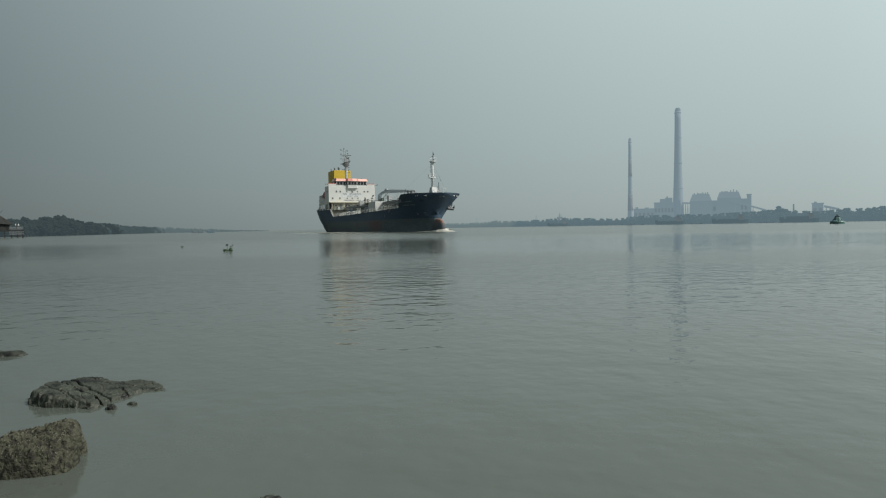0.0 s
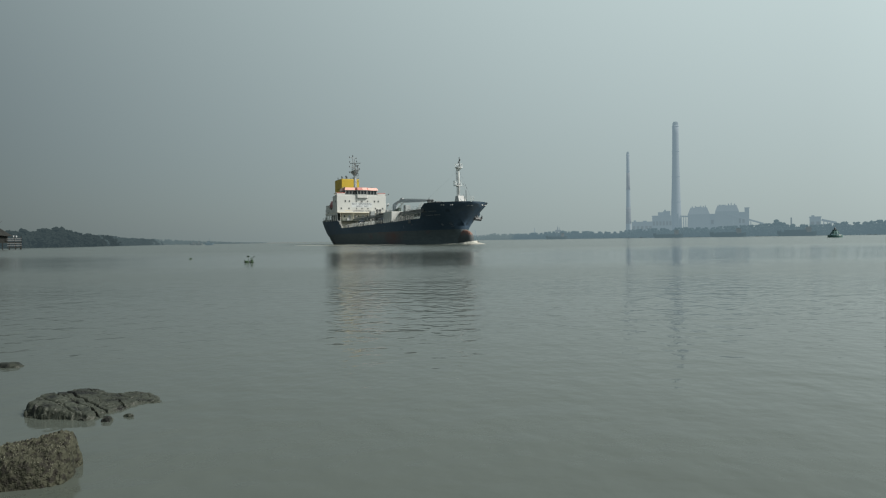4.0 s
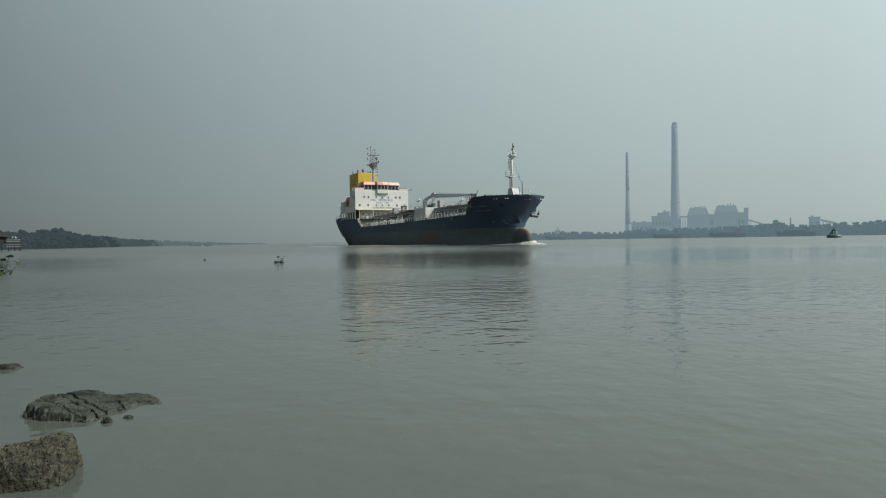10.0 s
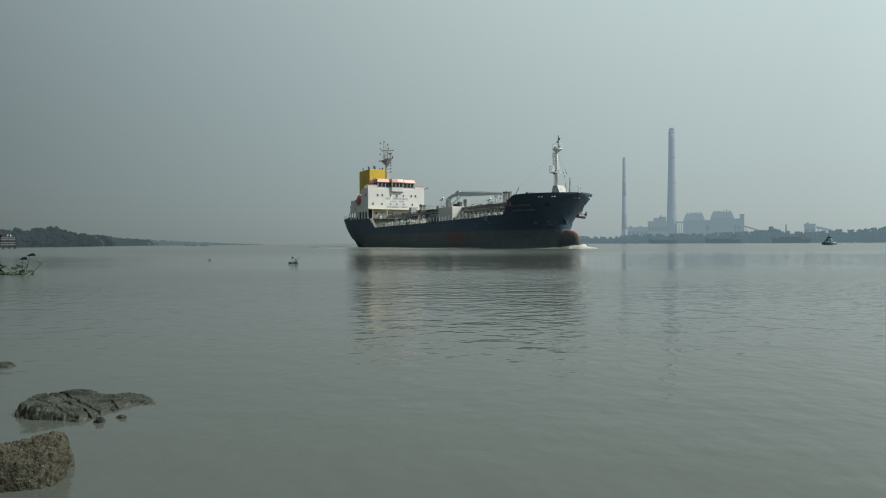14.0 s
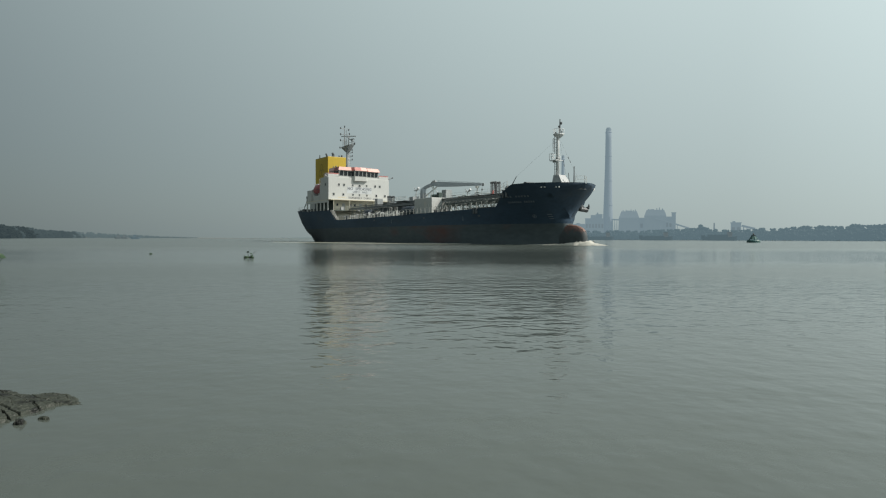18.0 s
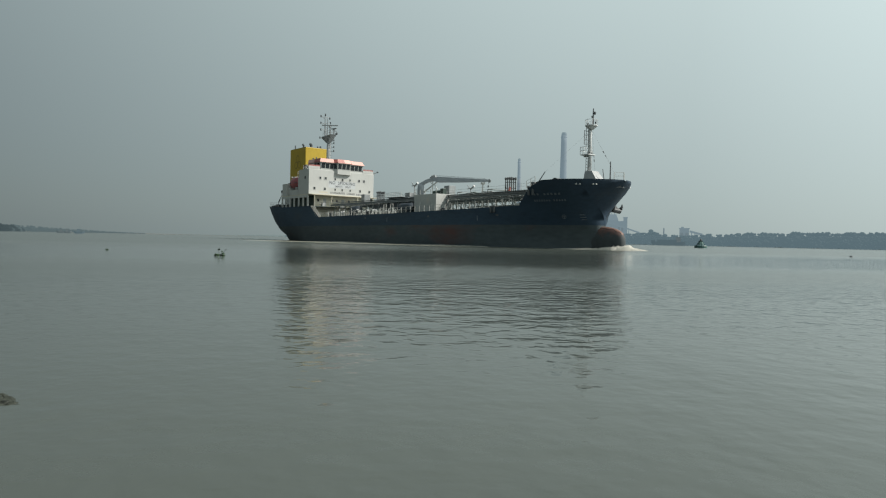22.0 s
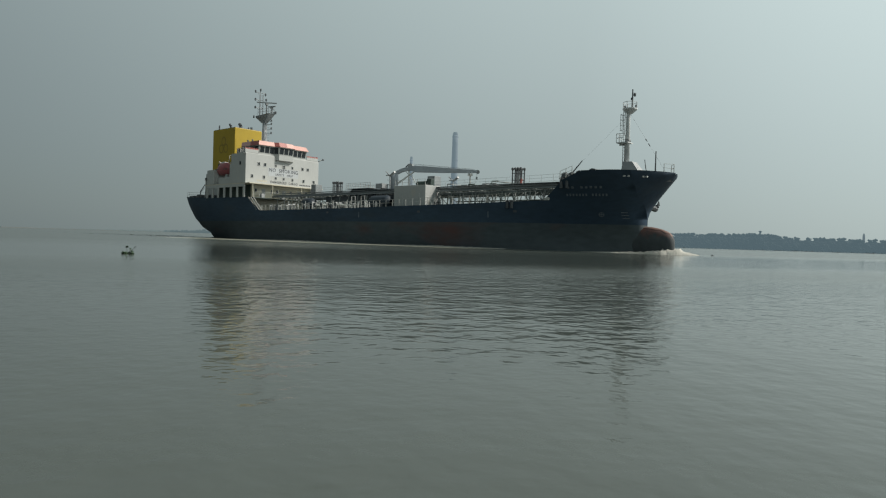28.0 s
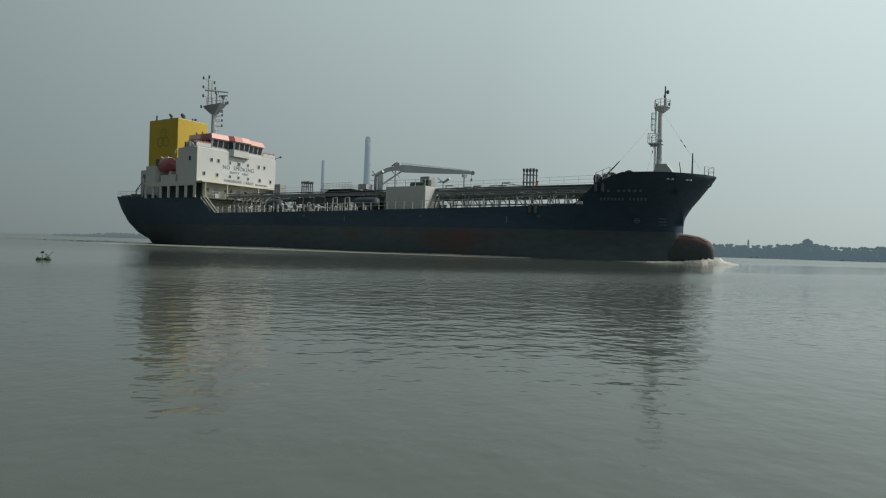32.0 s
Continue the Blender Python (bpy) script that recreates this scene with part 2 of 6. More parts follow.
M = {
    "water": water_material(),
    "mud": material("bank_mud", (0.13, 0.125, 0.11), 0.8, vary=0.3, scale=0.3, bump=0.05),
    "navy": material("navy_hull_paint", (0.037, 0.063, 0.094), 0.6, spec=0.25, vary=0.3, scale=0.25, stain=(0.044, 0.058, 0.070), stain_at=(0.55, 0.8), stain_scale=0.25, bump=0.02, bump_scale=0.35, stretch=(0.5, 1, 1.6)),
    "boot": material("worn_red_boot_topping", (0.064, 0.080, 0.086), 0.65, spec=0.3, vary=0.35, scale=0.2, stain=(0.105, 0.052, 0.048), stain_at=(0.58, 0.74), stain_scale=0.11, bump=0.02, bump_scale=0.4, stretch=(0.5, 1, 1.5)),
    "rust": material("rusty_red_bulb_paint", (0.17, 0.098, 0.078), 0.65, vary=0.4, scale=0.6, stain=(0.07, 0.065, 0.062), stain_at=(0.52, 0.7), stain_scale=0.5),
    "boot_bulb": bulb_material(),
    "vent": material("dark_grey_vent_paint", (0.11, 0.12, 0.125), 0.6, vary=0.25, scale=1.0),
    "dull_mast": material("dull_grey_mast_paint", (0.21, 0.225, 0.23), 0.55, vary=0.2, scale=1.0),
    "barnacle": material("pale_barnacle_shell", (0.095, 0.095, 0.068), 0.8, vary=0.3, scale=30.0),
    "white": material("white_ship_paint", (0.42, 0.43, 0.415), 0.45, vary=0.08, scale=0.5, stain=(0.55, 0.46, 0.34), stain_at=(0.66, 0.85), stain_scale=0.6, stretch=(1, 1, 0.35)),
    "cream": material("cream_deckhouse_paint", (0.52, 0.48, 0.37), 0.5, vary=0.15, scale=0.6, stain=(0.4, 0.28, 0.18), stain_at=(0.62, 0.85), stain_scale=0.8),
    "yellow": material("yellow_funnel_paint", (0.42, 0.29, 0.012), 0.5, vary=0.12, scale=0.3, stain=(0.3, 0.2, 0.05), stain_at=(0.68, 0.9), stain_scale=0.4, stretch=(1, 1, 0.3)),
    "device": material("faded_device_paint", (0.27, 0.19, 0.02), 0.55, vary=0.25, scale=0.8),
    "pale": material("white_stanchion_paint", (0.66, 0.67, 0.64), 0.5, vary=0.2, scale=1.0),
    "tank": material("dark_blue_tank_paint", (0.028, 0.042, 0.056), 0.55, vary=0.3, scale=0.8),
    "pink": material("faded_red_visor_paint", (0.62, 0.35, 0.30), 0.26, vary=0.15, scale=0.8),
    "redrail": material("red_rail_paint", (0.36, 0.11, 0.095), 0.5, vary=0.2),
    "orange": material("faded_orange_lifeboat_shell", (0.32, 0.085, 0.09), 0.4, vary=0.15, scale=0.8),
    "glass": material("dark_window_glass", (0.02, 0.025, 0.03), 0.08, vary=0.1),
    "dark": material("dark_painted_steel", (0.085, 0.095, 0.102), 0.55, vary=0.3, scale=1.0),
    "deck": material("oxide_green_deck", (0.06, 0.085, 0.075), 0.7, vary=0.3, scale=0.5, stain=(0.12, 0.06, 0.04), stain_at=(0.6, 0.75)),
    "grey": material("light_grey_steel_paint", (0.34, 0.355, 0.36), 0.5, vary=0.18, scale=0.8, stain=(0.25, 0.16, 0.10), stain_at=(0.66, 0.85), stain_scale=0.9),
    "jib": material("blue_grey_crane_paint", (0.33, 0.36, 0.385), 0.5, vary=0.18, scale=0.8, stain=(0.24, 0.19, 0.15), stain_at=(0.64, 0.85), stain_scale=0.8),
    "pipe": material("pale_pipe_paint", (0.50, 0.50, 0.47), 0.5, vary=0.2, scale=1.0, stain=(0.22, 0.14, 0.09), stain_at=(0.6, 0.8)),
    "foam": material("churned_foam", (0.44, 0.435, 0.39), 0.9, vary=0.2, scale=2.0, bump=0.1, bump_scale=4.0),
    # power station: distance haze is put into these four materials as emission
    "concrete": material("weathered_concrete_haze_glow", (0.10, 0.11, 0.12), 0.9, vary=0.10, scale=0.02, stretch=(1, 1, 0.2), spec=0.1, haze_glow=(0.134, 0.184, 0.214)),
    "far_red": material("faded_red_band_haze_glow", (0.075, 0.078, 0.082), 0.9, vary=0.15, scale=0.05, spec=0.1, haze_glow=(0.130, 0.169, 0.194)),
    "plant_wall": material("grey_cladding_haze_glow", (0.06, 0.068, 0.075), 0.9, vary=0.15, scale=0.05, spec=0.1, haze_glow=(0.152, 0.206, 0.234)),
    "plant_dark": material("dark_far_steel_haze_glow", (0.05, 0.055, 0.06), 0.9, vary=0.15, scale=0.05, spec=0.1, haze_glow=(0.130, 0.174, 0.196)),
    "barge": material("dark_barge_steel", (0.10, 0.105, 0.11), 0.7, vary=0.3, scale=0.1),
    # tree lines: foliage copies with more haze put in as emission farther off
    "leaf_far": material("far_foliage_haze_glow", (0.014, 0.019, 0.019), 0.9, vary=0.15, scale=0.05, island=0.12, spec=0.05, haze_glow=(0.095, 0.142, 0.164)),
    "leaf_mist": material("foliage_lost_in_haze_glow", (0.05, 0.06, 0.06), 0.9, vary=0.1, scale=0.05, spec=0.1, haze_glow=(0.155, 0.20, 0.20)),
    "leaf": material("bank_foliage_faint_haze_glow", (0.007, 0.009, 0.008), 0.9, vary=0.2, scale=0.1, island=0.10, spec=0.05, haze_glow=(0.030, 0.045, 0.051)),
    "leaf_haze": material("foliage_deep_haze_glow", (0.022, 0.028, 0.028), 0.9, vary=0.15, scale=0.05, island=0.12, spec=0.05, haze_glow=(0.118, 0.163, 0.175)),
    # far warehouse wall, paled by emission in place of haze
    "far_white": material("pale_wall_haze_glow", (0.12, 0.12, 0.12), 0.9, vary=0.1, scale=0.05, spec=0.05, haze_glow=(0.19, 0.22, 0.225)),
    "leaf_dim": material("foliage_thin_haze_glow", (0.009, 0.012, 0.011), 0.9, vary=0.2, scale=0.05, island=0.10, spec=0.05, haze_glow=(0.047, 0.068, 0.076)),
    "leaf_mid": material("foliage_haze_glow", (0.016, 0.021, 0.021), 0.9, vary=0.2, scale=0.05, island=0.1, spec=0.05, haze_glow=(0.084, 0.117, 0.126)),
    # boats and barges: haze over their paint and steel added as emission
    "boat_mist": material("boat_paint_haze_glow", (0.05, 0.055, 0.058), 0.8, vary=0.2, scale=0.1, spec=0.1, haze_glow=(0.072, 0.096, 0.102)),
    "far_boat": material("boat_steel_haze_glow", (0.03, 0.036, 0.04), 0.8, vary=0.2, scale=0.1, spec=0.1, haze_glow=(0.073, 0.110, 0.126)),
    "far_cabin": material("boat_cabin_haze_glow", (0.12, 0.125, 0.13), 0.8, vary=0.2, scale=0.2, spec=0.1, haze_glow=(0.075, 0.10, 0.11)),
    "bark": material("bark", (0.09, 0.07, 0.05), 0.9),
    "rock": material("wet_dark_slab_rock", (0.034, 0.039, 0.030), 0.55, spec=0.3, vary=0.4, scale=4.0, stain=(0.007, 0.008, 0.007), stain_at=(0.52, 0.64), stain_scale=9.0, bump=0.012, bump_scale=26.0),
    "boulder": material("pitted_brown_rock", (0.062, 0.064, 0.045), 0.75, spec=0.15, vary=0.5, scale=6.0, stain=(0.022, 0.021, 0.017), stain_at=(0.50, 0.58), stain_scale=38.0, bump=0.03, bump_scale=42.0),
    "panel": material("bluish_white_sign_panel", (0.425, 0.45, 0.462), 0.5, vary=0.06, scale=1.0),
    "trestle": material("dull_trestle_paint", (0.20, 0.225, 0.21), 0.6, vary=0.2, scale=1.0),
    "machine": material("dark_green_machinery_paint", (0.035, 0.06, 0.05), 0.5, vary=0.3, scale=1.0),
    "rack": material("dull_rack_paint", (0.24, 0.26, 0.265), 0.6, vary=0.3, scale=1.0),
    "mast": material("pale_mast_paint", (0.58, 0.60, 0.60), 0.5, vary=0.12, scale=1.0),
    "wash": material("pale_churned_water", (0.26, 0.27, 0.22), 0.3, vary=0.2, scale=0.6, bump=0.03, bump_scale=2.0),
    "hyacinth": material("water_plant_leaf", (0.020, 0.048, 0.017), 0.5, vary=0.3, scale=4.0),
    "buoy": material("green_buoy_paint", (0.050, 0.125, 0.118), 0.5, vary=0.25, scale=1.0, stain=(0.08, 0.05, 0.03), stain_at=(0.6, 0.8)),
    "timber": material("weathered_timber", (0.010, 0.012, 0.011), 0.85, vary=0.35, scale=1.0),
    "letter": material("dark_lettering_paint", (0.07, 0.075, 0.085), 0.6, vary=0.1),
    "mark": material("white_marking_paint", (0.6, 0.6, 0.58), 0.6, vary=0.2),
    "faded": material("faded_marking_paint", (0.15, 0.175, 0.20), 0.6, vary=0.3),
}


# ---- mesh helpers ----
def put_box(bm, x0, x1, y0, y1, z0, z1, taper=0.0):
    vs = []
    for z, k in ((z0, 0.0), (z1, taper)):
        for x, y in ((x0 + k, y0 + k), (x1 - k, y0 + k), (x1 - k, y1 - k), (x0 + k, y1 - k)):
            vs.append(bm.verts.new((x, y, z)))
    for f in ((3, 2, 1, 0), (4, 5, 6, 7), (0, 1, 5, 4), (1, 2, 6, 5), (2, 3, 7, 6), (3, 0, 4, 7)):
        bm.faces.new([vs[i] for i in f])
    return bm


def put_tube(bm, a, b, r0, r1=None, n=8):
    """A closed round bar from a to b."""
    a, b = Vector(a), Vector(b)
    r1 = r0 if r1 is None else r1
    d = (b - a).normalized()
    u = d.orthogonal().normalized()
    v = d.cross(u)
    rings = []
    for c, r in ((a, r0), (b, r1)):
        rings.append([bm.verts.new(c + (u * math.cos(2 * math.pi * i / n) + v * math.sin(2 * math.pi * i / n)) * r) for i in range(n)])
    for i in range(n):
        j = (i + 1) % n
        bm.faces.new((rings[0][i], rings[0][j], rings[1][j], rings[1][i]))
    bm.faces.new(rings[0][::-1])
    bm.faces.new(rings[1])
    return bm


def put_prism(bm, outline, z0, z1):
    """An upright prism over a counter-clockwise outline of (x, y)."""
    lo, hi = [bm.verts.new((x, y, z0)) for x, y in outline], [bm.verts.new((x, y, z1)) for x, y in outline]
    n = len(outline)
    for i in range(n):
        j = (i + 1) % n
        bm.faces.new((lo[i], lo[j], hi[j], hi[i]))
    bm.faces.new(lo[::-1])
    bm.faces.new(hi)
    return bm


def put_grid(bm, rows, closed=False):
    """Faces over a grid of points."""
    vs = [[bm.verts.new(p) for p in row] for row in rows]
    for a, b in zip(vs, vs[1:]):
        n = len(a)
        for i in range(n if closed else n - 1):
            j = (i + 1) % n
            bm.faces.new((a[i], a[j], b[j], b[i]))
    return vs


def put_lathe(bm, profile, n=16, centre=(0, 0)):
    """A turned body from (radius, height) pairs, closed at both ends."""
    rows = [[(centre[0] + r * math.cos(2 * math.pi * i / n), centre[1] + r * math.sin(2 * math.pi * i / n), z) for i in range(n)] for r, z in profile]
    vs = put_grid(bm, rows, True)
    bm.faces.new(vs[0][::-1])
    bm.faces.new(vs[-1])
    return bm


def bevelled(bm, width, angle=0.5):
    bmesh.ops.remove_doubles(bm, verts=bm.verts, dist=1e-5)
    sharp = [e for e in bm.edges if len(e.link_faces) == 2 and e.calc_face_angle(0) > angle]
    bmesh.ops.bevel(bm, geom=sharp, offset=width, segments=2, affect="EDGES", profile=0.6)
    return bm


def mesh_of(name, bm, mat, smooth=False):
    me = bpy.data.meshes.new(name)
    bmesh.ops.recalc_face_normals(bm, faces=bm.faces)
    if smooth:
        for f in bm.faces:
            f.smooth = True
    bm.to_mesh(me)
    bm.free()
    me.materials.append(M[mat])
    return me


def part(name, bm, mat, parent=None, label="", smooth=False):
    ob = new(name, mesh_of(name, bm, mat, smooth))
    if parent:
        ob.parent = parent
    return tagged(ob, label=label)


def again(ob, m, parent=None):
    """Another piece on the same mesh."""
    o = new(ob.name.split(".")[0], ob.data)
    o.parent = parent or ob.parent
    o.matrix_basis = m
    if "label" in ob:
        o["label"] = ob["label"]
    return o


def thing(name, m, label, category, group="", kind=""):
    ob = new(name)
    ob.matrix_basis = m
    return tagged(ob, label, category, group, kind)


def lerp_at(x, xs, ys):
    return float(np.interp(x, xs, ys))


def spot(bearing, distance, z=0.0):
    b = radians(bearing)
    return Vector((math.sin(b) * distance, math.cos(b) * distance, z))


NEW = bmesh.new

# ---- river, banks and distance ----
# bearing and distance of the water's edge, all the way round
SHORE_B = [-180, -150, -120, -100, -90, -70, -50, -40, -34, -31, -29, -27, -24, -21, -18, -15, -5, -2, 1, 4, 7, 10, 15, 20, 30, 40, 50, 60, 66, 75, 85, 95, 120, 150, 180]
SHORE_R = [0.6, 0.7, 1.2, 3, 12, 90, 260, 380, 470, 560, 700, 950, 1500, 2300, 3300, 4600, 4600, 3000, 2300, 1950, 1700, 1350, 1150, 1050, 960, 900, 880, 860, 860, 700, 60, 3, 1.2, 0.7, 0.6]


def shore(bearing):
    return lerp_at(bearing, SHORE_B, SHORE_R)


def ground():
    rows = []
    for i in range(0, 361):
        b = -180 + i
        r0 = shore(b)
        row = [spot(b, 0.02, -1.2), spot(b, r0 * 0.6, -1.2), spot(b, r0 * 0.985, -0.5), spot(b, r0, 0.0), spot(b, r0 + min(6, r0), 0.9), spot(b, r0 + min(24, 3 * r0), 1.5), spot(b, max(r0 + 200, 400), 2.0), spot(b, 4950, 2.5)]
        rows.append([p + Vector((0, 0, 0.25 * noise.noise(p * 0.05))) if k in (4, 5) else p for k, p in enumerate(row)])
    bm = NEW()
    put_grid(bm, rows)
    bmesh.ops.remove_doubles(bm, verts=bm.verts, dist=1e-4)
    tagged(part("ground", bm, "mud", smooth=True), "muddy river bed rising into low grey-brown banks", "ground", kind="structure")


def water():
    bm = NEW()
    rows = [[spot(b, r) for b in range(-180, 180, 3)] for r in (0.3, 4, 15, 60, 250, 1000, 4940)]
    vs = put_grid(bm, rows, True)
    bm.faces.new(vs[0])
    sheet = part("water", bm, "water")
    tagged(sheet, "calm turbid grey-brown river water with small ripples", "water", kind="structure")
    return sheet


ground()
RIVER = water()



def put_clump(bm, c, rx, rz, r, n=5, levels=((-0.7, 0.55), (0.05, 1.0), (0.7, 0.6))):
    """A ragged leafy clump of a few facets."""
    a0 = r.uniform(0, 6.3)
    rings = []
    for z, k in levels:
        rings.append([bm.verts.new((c[0] + rx * k * r.uniform(0.65, 1.25) * math.cos(a0 + 6.283 * i / n + z), c[1] + rx * k * r.uniform(0.65, 1.25) * math.sin(a0 + 6.283 * i / n + z), c[2] + rz * (z + r.uniform(-0.2, 0.2)))) for i in range(n)])
    for a, b in zip(rings, rings[1:]):
        for i in range(n):
            j = (i + 1) % n
            bm.faces.new((a[i], a[j], b[j], b[i]))
    tip = bm.verts.new((c[0], c[1], c[2] + rz * r.uniform(0.9, 1.3)))
    for i in range(n):
        bm.faces.new((rings[-1][i], rings[-1][(i + 1) % n], tip))


LIGHT_CLUMP = (4, ((-0.6, 0.8), (0.4, 0.95)))


def put_crown(bm, c, width, height, r, clumps=22, low=0.1, size=(0.05, 0.115), build=(5, ((-0.7, 0.55), (0.05, 1.0), (0.7, 0.6)))):
    for _ in range(clumps):
        u, a = r.uniform(low, 1.0), r.uniform(0, 6.283)
        spread = math.sin(min(1.0, 0.25 + u * 0.9) * math.pi) ** 0.5 if u < 0.95 else 0.25
        q = width * 0.5 * spread * math.sqrt(r.random())
        s = width * r.uniform(*size)
        put_clump(bm, (c[0] + q * math.cos(a), c[1] + q * math.sin(a), c[2] + height * u * 0.94), s, s * 0.8, r, *build)


def far_woods(name, label, mat, stretches, depth, step, seed, rows=2, clumps=170):
    """Rows of ragged crowns that follow the water's edge. stretches: bearing, height of the skyline in degrees."""
    r = random.Random(seed)
    bm = NEW()
    bs, es = [s[0] for s in stretches], [s[1] for s in stretches]
    b = bs[0]
    while b < bs[-1]:
        d0 = shore(b)
        for k in range(rows):
            d = d0 + depth * (0.3 + 1.0 * k / rows) + r.uniform(-6, 6)
            high = max(3.0, d0 * math.tan(radians(lerp_at(b, bs, es)))) * r.uniform(0.91, 1.03) * (0.74 + 0.26 * k / (rows - 1))
            put_crown(bm, spot(b + r.uniform(-0.2, 0.2), d, 0.0), high * r.uniform(1.2, 2.0), high * 0.98, r, clumps, 0.0, (0.024, 0.085), LIGHT_CLUMP)
        b += step * 57.3 / d0 * r.uniform(0.6, 1.3)
    me = mesh_of(name, bm, mat)
    tagged(new(name, me), label, "woods", kind="stuff")


# each stretch of woods takes a foliage whose emission imitates its haze
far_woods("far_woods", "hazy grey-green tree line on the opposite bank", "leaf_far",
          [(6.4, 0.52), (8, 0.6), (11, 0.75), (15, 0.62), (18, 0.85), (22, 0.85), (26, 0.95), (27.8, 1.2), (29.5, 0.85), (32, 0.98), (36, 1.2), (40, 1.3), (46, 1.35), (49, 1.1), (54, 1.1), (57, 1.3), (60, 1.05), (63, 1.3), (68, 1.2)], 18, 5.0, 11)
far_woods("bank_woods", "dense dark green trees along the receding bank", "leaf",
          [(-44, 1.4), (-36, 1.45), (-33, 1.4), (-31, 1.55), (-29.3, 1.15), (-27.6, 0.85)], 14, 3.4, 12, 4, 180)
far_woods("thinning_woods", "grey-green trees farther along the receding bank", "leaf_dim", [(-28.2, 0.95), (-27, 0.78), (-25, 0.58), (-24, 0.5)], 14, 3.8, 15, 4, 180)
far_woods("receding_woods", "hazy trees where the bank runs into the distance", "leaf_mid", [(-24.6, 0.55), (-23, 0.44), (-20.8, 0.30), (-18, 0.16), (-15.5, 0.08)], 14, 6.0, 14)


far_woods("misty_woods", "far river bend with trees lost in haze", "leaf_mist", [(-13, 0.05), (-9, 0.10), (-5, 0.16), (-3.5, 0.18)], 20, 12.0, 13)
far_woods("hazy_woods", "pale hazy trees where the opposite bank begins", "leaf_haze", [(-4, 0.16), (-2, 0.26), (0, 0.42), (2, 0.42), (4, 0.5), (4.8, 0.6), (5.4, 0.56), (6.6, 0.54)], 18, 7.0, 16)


def round_tree(bearing, dist, height, width, label, mat, seed):
    r = random.Random(seed)
    p = spot(bearing, dist, 1.2)
    t = thing("tree", Matrix.Translation(p), label, "tree")
    bm = NEW()
    put_tube(bm, (0, 0, -0.6), (0.2, 0, height * 0.5), height * 0.03, height * 0.015, 7)
    for _ in range(6):
        a = r.uniform(0, 6.283)
        put_tube(bm, (0.1, 0, height * 0.3), (width * 0.3 * math.cos(a), width * 0.3 * math.sin(a), height * r.uniform(0.5, 0.75)), height * 0.014, height * 0.005, 5)
    part("trunk", bm, "bark", t)
    bm = NEW()
    put_crown(bm, (0, 0, 0), width, height, r, 220, 0.25)
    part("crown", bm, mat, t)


round_tree(57.1, 884, 22.5, 42, "broad domed tree above the far tree line", "leaf_far", 1)
round_tree(45.9, 915, 24.5, 12, "tall ragged tree above the far tree line", "leaf_far", 2)
round_tree(46.5, 916, 20.5, 14, "leaning ragged tree above the far tree line", "leaf_far", 3)
round_tree(43.6, 918, 20, 9, "slender tree above the far tree line", "leaf_far", 4)
round_tree(27.78, 1000, 21.8, 20, "broad dark tree on the opposite bank", "leaf_far", 5)
round_tree(-31.0, 575, 13.4, 27, "tall dark green tree on the receding bank", "leaf", 6)
round_tree(-33.2, 500, 10.6, 22, "dense dark green tree on the receding bank", "leaf", 7)


# the haze before the chimney is emission in its materials
def chimney(bearing, dist, height, r_low, r_high, label, bands=False):
    t = thing("chimney", Matrix.Translation(spot(bearing, dist, 1.5)), label, "chimney", "power station chimneys")
    bm = NEW()
    prof = [(r_low, 0.0)] + [(r_low + (r_high - r_low) * (1 - (1 - k / 10) ** 1.7), height * k / 10) for k in range(1, 10)] + [(r_high, height * 0.97)]
    put_lathe(bm, prof, 24)
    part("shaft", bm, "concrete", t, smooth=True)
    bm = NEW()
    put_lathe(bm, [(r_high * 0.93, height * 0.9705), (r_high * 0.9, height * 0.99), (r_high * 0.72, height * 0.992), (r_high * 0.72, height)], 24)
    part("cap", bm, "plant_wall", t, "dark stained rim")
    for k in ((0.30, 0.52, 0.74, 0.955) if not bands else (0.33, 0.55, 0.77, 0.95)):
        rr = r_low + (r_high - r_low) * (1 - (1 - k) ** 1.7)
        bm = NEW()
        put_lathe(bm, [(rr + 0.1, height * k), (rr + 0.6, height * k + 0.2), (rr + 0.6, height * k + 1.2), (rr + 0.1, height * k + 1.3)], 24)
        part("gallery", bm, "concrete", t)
    if bands:
        for k, k2 in ((0.16, 0.35), (0.55, 0.75)):
            bm = NEW()
            put_lathe(bm, [(r_low + (r_high - r_low) * (1 - (1 - q) ** 1.7) + 0.08, height * q) for q in (k, k * 0.66 + k2 * 0.34, k * 0.33 + k2 * 0.67, k2)], 24)
            part("painted_band", bm, "far_red", t, "faded red warning band", smooth=True)
    bm = NEW()
    put_box(bm, -0.4, 0.4, -r_low - 0.9, -r_low * 0.6, 0, height * 0.2)
    part("ladder", bm, "plant_wall", t)


chimney(20.30, 1400, 236, 11.6, 6.1, "tall grey concrete power station chimney in haze")
chimney(16.43, 1500, 193, 6.6, 3.4, "slender banded power station chimney in haze", True)


